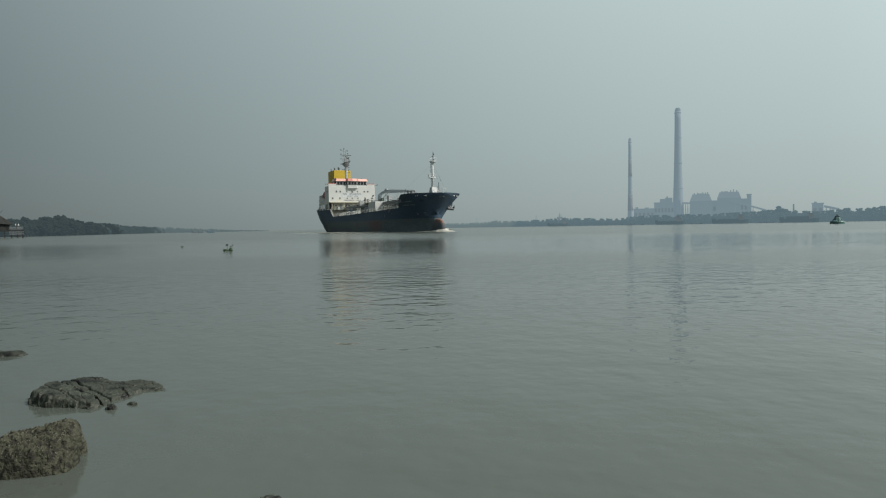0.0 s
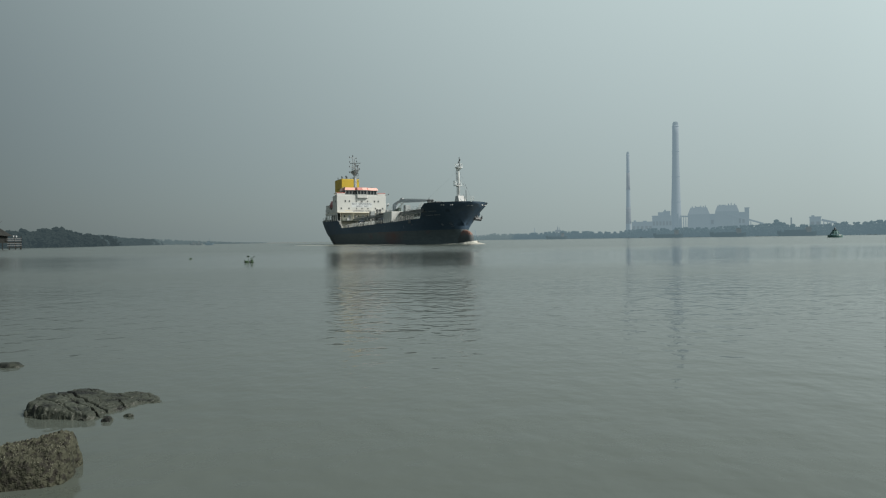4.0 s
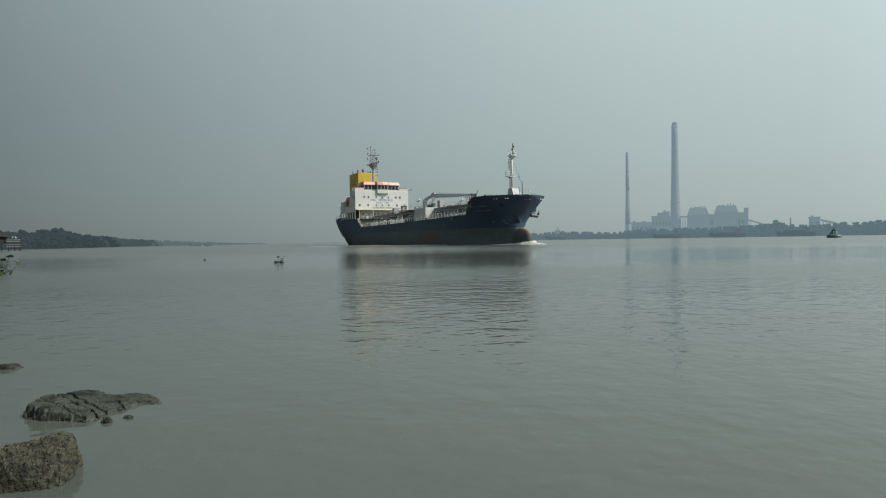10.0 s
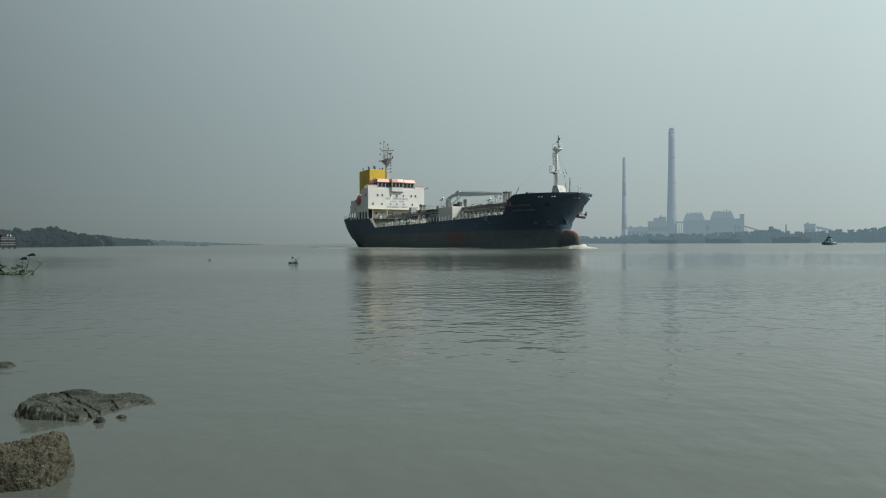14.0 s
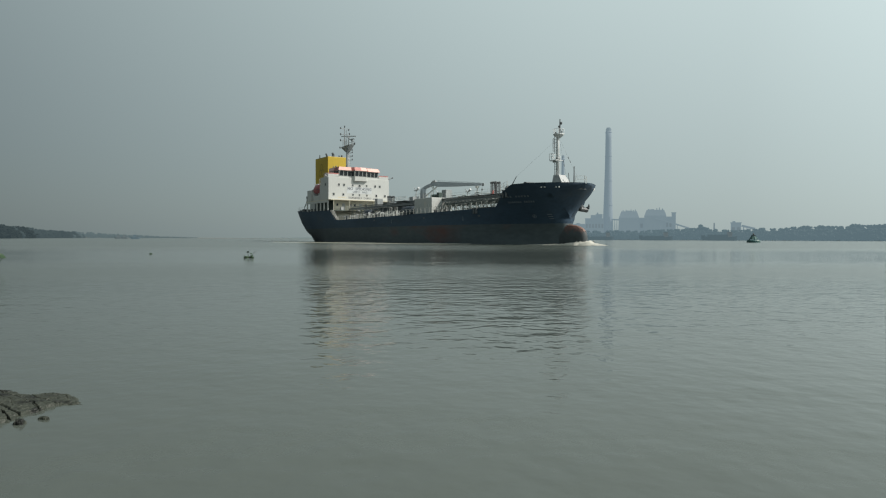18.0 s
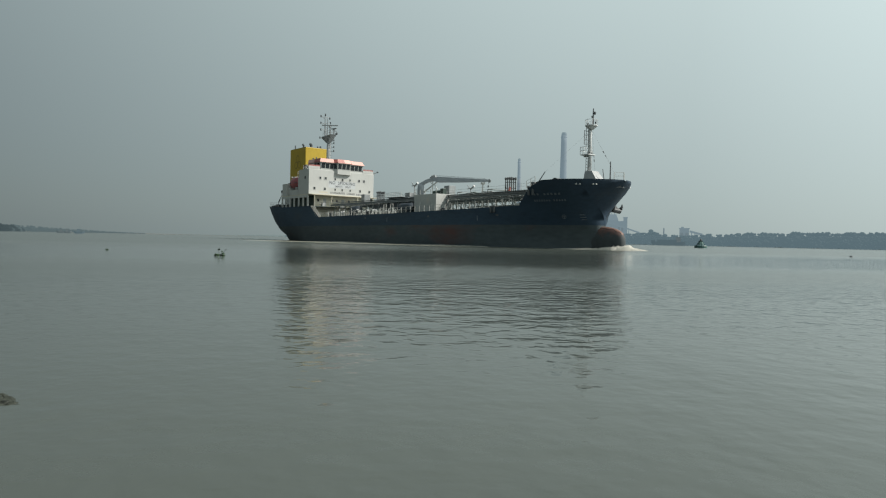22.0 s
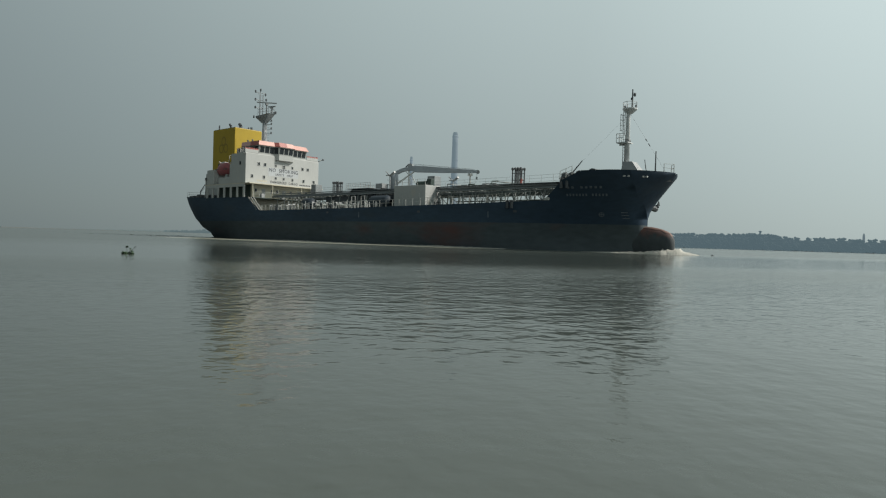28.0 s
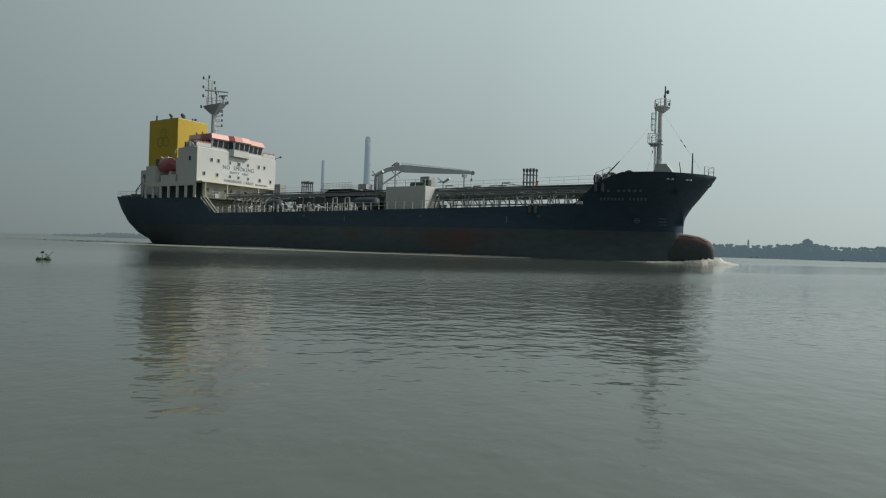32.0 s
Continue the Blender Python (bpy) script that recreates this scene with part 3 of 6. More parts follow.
def plant_block(name, bearing, dist, width, depth, height, label, roof_bits=(), windows=0, wall_mat="plant_wall", shoulder=0.0):
    t = thing(name, Matrix.Translation(spot(bearing, dist, 1.5)) @ pose(0, 0, 0, 0, 0, -bearing), label, "building")
    bm = NEW()
    put_box(bm, -width / 2, width / 2, -depth / 2, depth / 2, -1, height * (1 - shoulder))
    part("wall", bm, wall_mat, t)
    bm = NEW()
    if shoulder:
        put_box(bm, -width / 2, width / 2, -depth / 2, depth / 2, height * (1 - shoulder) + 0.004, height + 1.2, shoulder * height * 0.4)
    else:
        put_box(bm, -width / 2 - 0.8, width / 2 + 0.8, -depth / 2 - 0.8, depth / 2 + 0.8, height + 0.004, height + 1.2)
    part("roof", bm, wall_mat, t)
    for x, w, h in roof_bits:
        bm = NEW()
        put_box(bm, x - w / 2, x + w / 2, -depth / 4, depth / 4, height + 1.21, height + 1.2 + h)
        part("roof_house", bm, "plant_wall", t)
    first = None
    for k in range(windows):
        x = -width / 2 + (k + 0.5) * width / windows
        if first is None:
            bm = NEW()
            put_box(bm, -width / windows * 0.3, width / windows * 0.3, -0.3, 0.1, height * 0.55, height * 0.75)
            first = part("window", bm, "plant_dark", t)
            first.location = (x, -depth / 2, 0)
        else:
            again(first, Matrix.Translation((x, -depth / 2, 0)))
    return t


plant_block("turbine_hall", 19.17, 1380, 38, 30, 42, "long low grey power station hall beside the chimney", [(2, 20, 7), (9, 14, 9), (6, 3, 12)], 6)
plant_block("boiler_house", 22.06, 1400, 41, 34, 57, "tall grey boiler house of the power station", [(-12, 2, 2.5), (-6, 1.5, 3.5), (0, 12, 1.5), (4, 1.5, 4), (9, 2, 3), (13, 1.5, 4)], 0, "plant_wall", 0.22)
plant_block("boiler_house", 24.21, 1400, 43, 34, 59.5, "tall grey boiler house of the power station", [(-13, 3, 2), (-6, 8, 1.5), (3, 2, 3.5), (8, 1.5, 5), (14, 2, 3)], 0, "plant_wall", 0.18)
plant_block("bunker_bay", 23.1, 1420, 60, 26, 44, "lower grey bunker bay joining the boiler houses", (), 7)
plant_block("bunker_bay", 25.3, 1415, 14, 22, 46, "lower grey bunker bay beside the lift tower", (), 2)
plant_block("service_building", 17.55, 1360, 40, 20, 30, "low grey service building at the power station", [(5, 8, 2), (-14, 5, 3)], 5)
plant_block("lift_tower", 25.69, 1390, 8, 8, 54, "narrow grey lift tower of the power station", ())
plant_block("crusher_house", 30.48, 1100, 14.6, 12, 25.4, "small grey crusher house above the trees", [(-3, 4, 2)], 2)
t = thing("pole", Matrix.Translation(spot(52.9, 900, 1.0)), "slim dark stack above the far trees", "chimney")
bm = NEW()
put_tube(bm, (0, 0, 0), (0, 0, 20.5), 1.9, 1.2, 8)
put_tube(bm, (0, 0, 20.5), (0, 0, 22.2), 0.9, 0.7, 8)
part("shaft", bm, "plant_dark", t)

plant_block("riverside_house", 3.54, 2040, 20, 10, 13, "pale low warehouse by the hazy bank", (), 4, "far_white")
for bearing, dist, top in ((3.09, 2050, 31), (8.36, 1560, 27)):
    t = thing("mast", Matrix.Translation(spot(bearing, dist, 1.0)), "thin grey mast above the far trees", "mast")
    bm = NEW()
    put_tube(bm, (0, 0, 0), (0, 0, top), 1.0, 0.6, 6)
    part("pole", bm, "plant_wall", t)


def conveyor(b0, b1, d, z0, z1):
    t = thing("conveyor", Matrix.Identity(4), "raised grey coal conveyor on steel trestles", "conveyor")
    p, q = spot(b0, d, z0), spot(b1, d, z1)
    bm = NEW()
    put_tube(bm, p, q, 2.0, 2.0, 4)
    part("gallery", bm, "plant_wall", t)
    for k in (0.15, 0.4, 0.65, 0.9):
        c = p.lerp(q, k)
        bm = NEW()
        put_tube(bm, (c.x - 1.5, c.y, 1), (c.x, c.y, c.z), 0.5, 0.5, 4)
        put_tube(bm, (c.x + 1.5, c.y, 1), (c.x, c.y, c.z), 0.5, 0.5, 4)
        part("trestle", bm, "plant_wall", t)


conveyor(24.26, 26.9, 1378, 45, 24)
conveyor(20.6, 21.3, 1390, 43, 42)
conveyor(30.9, 31.9, 1100, 23, 18)

t = thing("pole", Matrix.Translation(spot(28.85, 985, 1.0)), "dark stub chimney above the far trees", "chimney")
bm = NEW()
put_tube(bm, (0, 0, 0), (0, 0, 23.9), 1.2, 0.9, 10)
part("shaft", bm, "plant_dark", t)


def barge(bearing, dist, length, label, turn, house=1, loaded=0.0):
    t = thing("barge", Matrix.Translation(spot(bearing, dist)) @ pose(0, 0, 0, 0, 0, -bearing + turn) @ Matrix.Diagonal((1, 1, 1.3, 1)), label, "barge", "barges moored off the far bank")
    L = length / 2
    bm = NEW()
    rows = []
    for x, w, z0, z1 in ((-L * 1.06, 0.8, 1.6, 4.8), (-L * 0.86, 3.4, -0.6, 3.4), (-L * 0.5, 4, -0.6, 2.7), (L * 0.5, 4, -0.6, 2.8), (L * 0.85, 3.6, -0.6, 3.4), (L, 2.8, 0.2, 3.8)):
        rows.append([(x, -w, z1), (x, -w * 0.92, z0), (x, w * 0.92, z0), (x, w, z1)])
    vs = put_grid(bm, rows, True)
    bm.faces.new(vs[0][::-1])
    bm.faces.new(vs[-1])
    part("hull", bm, "far_boat", t)
    bm = NEW()
    put_box(bm, -L * 0.7, L * 0.5, -3.0, 3.0, 1.9, 3.4 + loaded, 0.3)
    part("hatch", bm, "far_boat", t)
    bm = NEW()
    put_box(bm, -L * 0.97, -L * 0.8, -2.2, 2.2, 2.4, 4.6, 0.4)
    part("forecastle", bm, "far_boat", t)
    if house:
        bm = NEW()
        put_box(bm, L * 0.55 - 2 if house > 0 else -L * 0.8, L * 0.85 - 2 if house > 0 else -L * 0.55, -2.6, 2.6, 2.0, 7.0)
        part("wheelhouse", bm, "far_cabin", t)
        bm = NEW()
        put_box(bm, L * 0.6 - 2 if house > 0 else -L * 0.75, L * 0.8 - 2 if house > 0 else -L * 0.6, -2.9, 2.9, 7.0, 7.4)
        part("roof", bm, "far_boat", t)
    bm = NEW()
    put_tube(bm, (L * 0.5, 0, 2), (L * 0.5, 0, 9.5), 0.15, 0.1, 6)
    part("mast", bm, "far_boat", t)
    return t


barge(19.65, 800, 32, "low dark empty barge moored off the far bank", 0, 1)
barge(24.3, 760, 35, "dark steel cargo barge with a wheelhouse aft", 0, 1, 0.6)
barge(29.25, 740, 34, "dark loaded barge with a grey wheelhouse aft", 0, 1, 1.5)
barge(10.3, 960, 30, "small dark work barge beside a jetty", 0, 1)


def jetty_tower():
    t = thing("jetty_crane", Matrix.Translation(spot(10.45, 1330, 1.0)), "dark lattice loading tower above the trees", "tower")
    for x in (-4, 4):
        bm = NEW()
        put_tube(bm, (x, 0, 0), (x * 0.4, 0, 24), 0.8, 0.5, 5)
        part("leg", bm, "plant_dark", t)
    bm = NEW()
    put_box(bm, -6, 5, -2, 2, 14, 18)
    part("platform", bm, "plant_dark", t)
    bm = NEW()
    put_tube(bm, (-1, 0, 18), (-1, 0, 27), 0.5, 0.3, 5)
    part("mast", bm, "plant_dark", t)


jetty_tower()


def fishing_boat(bearing, dist, length, label, turn=0, mat="boat_mist"):
    t = thing("fishing_boat", Matrix.Translation(spot(bearing, dist)) @ pose(0, 0, 0, 0, 0, -bearing + turn), label, "boat", "far fishing boats")
    L = length / 2
    bm = NEW()
    rows = [[(x, -w, z1), (x, -w * 0.5, z0), (x, w * 0.5, z0), (x, w, z1)] for x, w, z0, z1 in ((-L, 0.7, 0.5, 2.0), (-L * 0.6, 1.5, -0.3, 1.4), (L * 0.5, 1.6, -0.3, 1.4), (L, 0.2, 0.7, 2.4))]
    vs = put_grid(bm, rows, True)
    bm.faces.new(vs[0][::-1])
    bm.faces.new(vs[-1])
    part("hull", bm, mat, t)
    bm = NEW()
    put_box(bm, -L * 0.5, L * 0.15, -1.1, 1.1, 1.2, 3.2)
    part("cabin", bm, mat, t)
    bm = NEW()
    put_box(bm, -L * 0.58, L * 0.22, -1.3, 1.3, 3.2, 3.4)
    part("roof", bm, mat, t)
    bm = NEW()
    put_tube(bm, (0.2, 0, 3), (0.2, 0, 5.6), 0.09, 0.06, 5)
    part("mast", bm, mat, t)


fishing_boat(-19.97, 560, 7.2, "small dark fishing boat with a cabin", 0, "far_boat")
fishing_boat(-20.75, 640, 6.0, "small pale fishing boat in the haze")
fishing_boat(-21.25, 660, 6.5, "small pale fishing boat in the haze", 180)


def buoy():
    t = thing("buoy", Matrix.Translation(spot(31.78, 255)), "green steel channel buoy with a lattice top", "buoy")
    bm = NEW()
    put_lathe(bm, [(1.9, -0.6), (2.2, -0.2), (2.25, 0.7), (2.05, 0.95)], 20)
    part("float", bm, "buoy", t, "weathered green drum float", smooth=False)
    for k in range(4):
        a = radians(45 + 90 * k)
        bm = NEW()
        put_tube(bm, (1.5 * math.cos(a), 1.5 * math.sin(a), 0.9), (0.45 * math.cos(a), 0.45 * math.sin(a), 2.7), 0.14, 0.12, 6)
        part("leg", bm, "buoy", t)
    bm = NEW()
    put_lathe(bm, [(1.25, 1.2), (0.95, 2.0), (0.4, 2.5)], 8)
    part("daymark", bm, "buoy", t)
    bm = NEW()
    put_lathe(bm, [(0.75, 2.55), (0.75, 2.68), (0.3, 2.7), (0.3, 3.2), (0.12, 3.4)], 12)
    part("lantern", bm, "dark", t)


buoy()


def stilt_house():
    t = thing("stilt_house", Matrix.Translation(spot(-34.62, 275)) @ pose(0, 0, 0, 0, 0, 34.62), "dark timber landing house on stilts over the river", "house")
    bm = NEW()
    put_box(bm, -9, 6.2, -4, 4, 2.4, 2.75)
    part("deck", bm, "timber", t)
    for x in (-8, -5, -2, 0.6, 2.6, 4.4, 6.0):
        for y in (-3.8, 3.6):
            bm = NEW()
            put_tube(bm, (x, y, -1.2), (x, y, 2.4), 0.16, 0.14, 6)
            part("pile", bm, "timber", t)
    bm = NEW()
    put_box(bm, -9, 2.2, -3, 3, 2.75, 5.2)
    part("wall", bm, "timber", t)
    bm = NEW()
    # hipped thatch: rings from the ragged eave up to the ridge
    r = random.Random(31)
    rings = []
    for k in range(6):
        u = k / 5
        x0, x1, y1, z = -9.5 + 2.2 * u, 3.4 - 4.4 * u, 3.7 * (1 - u) + 0.08, 5.0 + 3.3 * u
        n, ring = 14, []
        for a, b in (((x0, -y1), (x1, -y1)), ((x1, -y1), (x1, y1)), ((x1, y1), (x0, y1)), ((x0, y1), (x0, -y1))):
            for j in range(n):
                ring.append((a[0] + (b[0] - a[0]) * j / n + r.uniform(-0.08, 0.08), a[1] + (b[1] - a[1]) * j / n + r.uniform(-0.08, 0.08), z + r.uniform(-0.22, 0.10) * (1 - 0.5 * u)))
        rings.append(ring)
    vs = put_grid(bm, rings, True)
    bm.faces.new(vs[0][::-1])
    bm.faces.new(vs[-1])
    part("roof", bm, "timber", t, "ragged dark thatched roof")
    for z in (0.6, 1.3, 2.0, 3.1, 3.7):
        bm = NEW()
        put_box(bm, 1.9, 6.2, -3.95, -3.8, z, z + 0.28)
        part("plank", bm, "barge" if z > 1 else "timber", t)
    for x in (2, 4.1, 6.1):
        bm = NEW()
        put_tube(bm, (x, -3.88, 2.75), (x, -3.88, 4.8), 0.09, 0.09, 6)
        part("rail_post", bm, "timber", t)
    for x in (3.9, 4.7):
        bm = NEW()
        put_lathe(bm, [(0.2, 4.3), (0.28, 4.45), (0.25, 4.85), (0.08, 5.0)], 10, (x, -3.0))
        part("white_drum", bm, "grey", t)
    bm = NEW()
    put_tube(bm, (-1.5, 0, 8), (0.5, 0, 10.2), 0.2, 0.1, 5)
    part("spar", bm, "dark", t)


stilt_house()


# ---- rocks at the water's edge ----
def rock(name, outline, height, label, seed, cracks=(), rough=0.05, tilt=(0, 0), steps=44, square=2.2, mat="rock", terrace=0.0, flat=0.5, shells=0):
    """A weathered block: outline is its centre, half sizes and turn; the top breaks into ledges and cracks."""
    cx, cy, hx, hy, turn = outline
    bm = NEW()
    n = steps
    rows = []
    c, s = math.cos(radians(turn)), math.sin(radians(turn))
    for i in range(n + 1):
        row = []
        for j in range(n + 1):
            u, v = 2 * i / n - 1, 2 * j / n - 1
            p = Vector((u * hx, v * hy, seed * 7.3))
            edge = max(abs(u), abs(v)) ** 2 * 0.5 + (u * u + v * v) * 0.5
            edge += 0.30 * noise.noise(Vector((u * 1.9, v * 1.9, seed))) + 0.16 * noise.noise(Vector((u * 6.5, v * 4.5, seed + 9)))
            edge += 6.0 * max(0.0, max(abs(u), abs(v)) - 0.9)
            body = max(0.0, 1 - max(0.0, edge) ** square)
            h = height * body ** flat * (1 + tilt[0] * u + tilt[1] * v)
            if terrace:
                w = noise.noise(Vector((u * 2.2 + v, v * 1.4, seed + 3))) + 0.4 * noise.noise(Vector((u * 6, v * 5, seed)))
                h += height * terrace * round(w * 3) / 3 * min(1, body * 2)
            h += rough * height * (noise.fractal(p * 14, 1.0, 2.0, 5) + 0.7 * noise.fractal(p * 45, 1.0, 2.0, 3)) * min(1, body * 3)
            for a, off, w, d in cracks:
                dist = abs(u * math.sin(radians(a)) - v * math.cos(radians(a)) * hy / hx - off + 0.08 * noise.noise(p * 9 + Vector((off, 0, 0))))
                h -= d * height * max(0.0, 1 - dist / w) * min(1, body * 2)
            x, y = u * hx * (1 + 0.08 * noise.noise(p * 7)), v * hy * (1 + 0.08 * noise.noise(p * 7 + Vector((3, 1, 0))))
            row.append((cx + c * x - s * y, cy + s * x + c * y, h - 0.10 * (1 - body)))
        rows.append(row)
    put_grid(bm, rows)
    stone = tagged(part(name, bm, mat), label, "rock")
    if shells:
        r, bm = random.Random(seed), NEW()
        for _ in range(shells):
            i, j = r.randrange(6, n - 5), r.randrange(6, n - 5)
            p, size = Vector(rows[i][j]), r.uniform(0.0014, 0.0034)
            if p.z > 0.03 and noise.noise(p * 22) > -0.2:
                put_tube(bm, p - Vector((0, 0, 0.002)), p + Vector((r.uniform(-1, 1), r.uniform(-1, 1), 1.2)) * size, size, size * 0.45, 5)
        tagged(part("barnacles", bm, "barnacle", stone, "crust of small pale barnacles"), kind="stuff")


def slab_rock(outline, label):
    """A low fractured slab: a steep front, plates tilted between slanting cracks, sinking away to one side."""
    pts = [Vector(p) for p in outline]

    def inside(x, y):
        """Distance from the edge, positive inside."""
        p, hit, best = Vector((x, y)), False, 9.0
        for a, b in zip(pts, pts[1:] + pts[:1]):
            if (a.y > y) != (b.y > y) and x < (b.x - a.x) * (y - a.y) / (b.y - a.y) + a.x:
                hit = not hit
            d = b - a
            k = max(0.0, min(1.0, (p - a).dot(d) / d.length_squared))
            best = min(best, (p - a - d * k).length)
        return best if hit else -best

    cracks = [(-0.20, 0.008), (-0.105, 0.026), (-0.055, 0.012), (0.085, 0.014), (0.19, 0.006)]
    along, across = Vector((0.80, -0.60)), Vector((0.60, 0.80))
    rows = []
    for i in range(216):
        row = []
        for j in range(156):
            x, y = -2.64 + 0.0045 * i, 3.58 + 0.005 * j
            q = Vector((x, y, 0.0))
            e = inside(x, y) + 0.022 * noise.noise(q * 9) + 0.012 * noise.noise(q * 31)
            u = (x + 2.15) * across.x + (y - 3.95) * across.y + 0.035 * noise.noise(q * 3.1) + 0.018 * noise.noise(q * 9)
            v = (x + 2.15) * along.x + (y - 3.95) * along.y + 0.02 * noise.noise(q * 7 + Vector((5, 0, 0)))
            top = lerp_at(x, [-2.5, -2.34, -2.2, -2.1, -1.95, -1.84, -1.7], [0.074, 0.072, 0.048, 0.033, 0.023, 0.015, -0.004]) - 0.30 * max(0.0, x + 2.06) * max(0.0, 4.0 - y) / 0.3
            top -= 0.030 * max(0.0, min(1.0, (-2.47 - x) / 0.03)) * max(0.0, min(1.0, (3.93 - y) / 0.05))
            top -= 0.05 * max(0.0, y - 4.02)
            plate = sum(1 for c, _ in cracks if u > c)
            top += 0.004 * math.sin(plate * 2.4) + 0.05 * (u - (plate - 2.5) * 0.09) * (0.5 if plate % 2 else -0.4)
            top += 0.006 * noise.fractal(q * 12, 1.0, 2.0, 4) + 0.003 * noise.fractal(q * 70, 1.0, 2.0, 3)
            # a net of fine joints
            top -= 0.007 * max(0.0, 1 - abs(noise.noise(Vector((u * 9, v * 4, 2.0)))) / 0.05)
            top -= 0.004 * max(0.0, 1 - abs(noise.noise(Vector((u * 8, v * 17, 7.0)))) / 0.06)
            for c, deep in cracks:
                top -= deep * 1.9 * max(0.0, 1 - abs(u - c - 0.012 * noise.noise(q * 18)) / 0.0075)
            wall = max(0.0, min(1.0, e / (0.024 + 0.13 * max(0.0, x + 2.15))))
            ledge = wall ** 0.36 + 0.12 * math.sin(9.0 * wall + 4 * noise.noise(q * 11)) * (1 - wall)
            z = -0.07 + (max(-0.03, top) + 0.07) * ledge if e > 0 else -0.07
            rough = Vector((x * 15, y * 15, z * 55))
            knob = noise.noise_vector(rough) * 0.022 + noise.noise_vector(rough * 2.3) * 0.010
            knob *= max(0.0, 1 - 1.1 * wall) * (1.0 if e > 0 else 0.0)
            row.append((x + knob.x, y + knob.y, z + knob.z))
        rows.append(row)
    bm = NEW()
    put_grid(bm, rows)
    tagged(part("rock", bm, "rock"), label, "rock")


slab_rock([(-2.50, 3.79), (-2.42, 3.73), (-2.33, 3.70), (-2.19, 3.67), (-2.05, 3.64), (-1.95, 3.66), (-1.97, 3.78), (-1.92, 3.90), (-1.88, 4.0), (-1.74, 3.99), (-1.70, 4.03), (-1.80, 4.15), (-1.95, 4.31), (-2.12, 4.30), (-2.21, 4.20), (-2.30, 4.27), (-2.42, 4.16), (-2.54, 4.0), (-2.55, 3.88)],
          "flat dark cracked rock slab awash in the river")
rock("rock", (-1.81, 2.77, 0.20, 0.18, 14), 0.132, "rough pitted brown boulder at the water's edge", 2, (), 0.15, (0.20, 0.12), 120, 5.0, "boulder", 0.06, shells=900)
rock("rock", (-3.76, 5.34, 0.31, 0.12, 5), 0.034, "low dark rock barely above the water", 3, (), 0.1)
rock("stone", (-1.925, 3.64, 0.04, 0.03, 0), 0.03, "small dark wet stone beside the rock slab", 4, (), 0.2, steps=20)
rock("stone", (-1.845, 3.725, 0.05, 0.022, -20), 0.016, "small dark wet stone beside the rock slab", 6, (), 0.2, steps=20)
rock("stone", (-0.655, 2.33, 0.06, 0.04, 0), 0.03, "small dark wet stone in the shallows", 5, (), 0.2, steps=20)

# ---- the tanker: x runs forward, y to port, z up from the water ----
SHIP = thing("tanker_ship", Matrix.Identity(4), "laden navy-hulled products tanker with white deckhouse and yellow funnel", "ship")

DECK_X = [-55, -54, -50, -44, -36, 34, 38, 41, 44, 47, 50, 52, 53.6, 54.6, 55]
DECK_B = [7.0, 7.5, 8.3, 8.75, 8.95, 8.95, 8.95, 8.9, 8.75, 8.4, 7.4, 5.5, 3.5, 1.6, 0.2]
WATER_X = [-20, 24, 30, 35, 40, 44, 48, 50, 51.5]
WATER_B = [8.95, 8.95, 8.4, 7.2, 5.2, 3.5, 1.7, 0.8, 0.12]


def top_edge(x):
    return lerp_at(x, [-55, -48, -36, -27.2, -22.5, 5, 29, 40.2, 43.3, 45.2, 46.4, 50, 55], [9.15, 8.75, 8.5, 8.43, 5.70, 5.93, 6.3, 6.65, 9.05, 9.75, 10.15, 10.2, 10.25])


def keel_line(x):
    if x >= 51.5:
        return lerp_at(x, [51.5, 51.65, 52.2, 53.1, 54.15, 55], [4.8, 5.35, 6.35, 7.5, 8.95, 10.1])
    return lerp_at(x, [-55, -54.2, -52.5, -50, -48, -46.2, -45.5], [5.4, 3.9, 2.2, 1.0, 0.5, -0.05, -1.2])


def half_beam(x, z, foot, top):
    deck = lerp_at(x, DECK_X, DECK_B)
    u = max(0.0, min(1.0, (z - foot) / max(0.01, top - foot)))
    if x > 20:
        low = lerp_at(x, WATER_X, WATER_B) + lerp_at(x, [46, 48.5, 50, 51.5], [0, 0.15, 0.4, 0.75]) * max(0.0, min(1.0, (3.4 - z) / 2.4))
        t = max(0.0, min(1.0, (z - 1.0) / 9.0))
        stem = lerp_at(z, [4.8, 5.35, 6.35, 7.5, 8.95, 10.1, 10.4], [51.5, 51.65, 52.2, 53.1, 54.15, 55.0, 55.25])
        return max(0.0, min(low + (deck - low) * t ** 1.5, (1.8 + 1.6 * t * t) * max(0.0, stem - x) ** 0.6))
    e = lerp_at(x, [-55, -48, -40, -30], [0.20, 0.24, 0.16, 0.0])
    return max(0.02, deck * max(0.02, u) ** e) if e > 0 else deck


STATIONS = [-55, -54.3, -53, -51, -49, -47, -45, -42, -38, -34, -30, -27.2, -25.6, -24, -22.5, -18, -12, -6, 0, 6, 12, 18, 24, 28, 32, 36, 39, 40.2, 41.2, 42.3, 43.3, 44.2, 45.2, 46.4, 48, 49.5, 50.6, 51.5, 51.51, 51.65, 52.2, 53.1, 54.15, 54.5, 55]
PAINT_LINE = 3.65


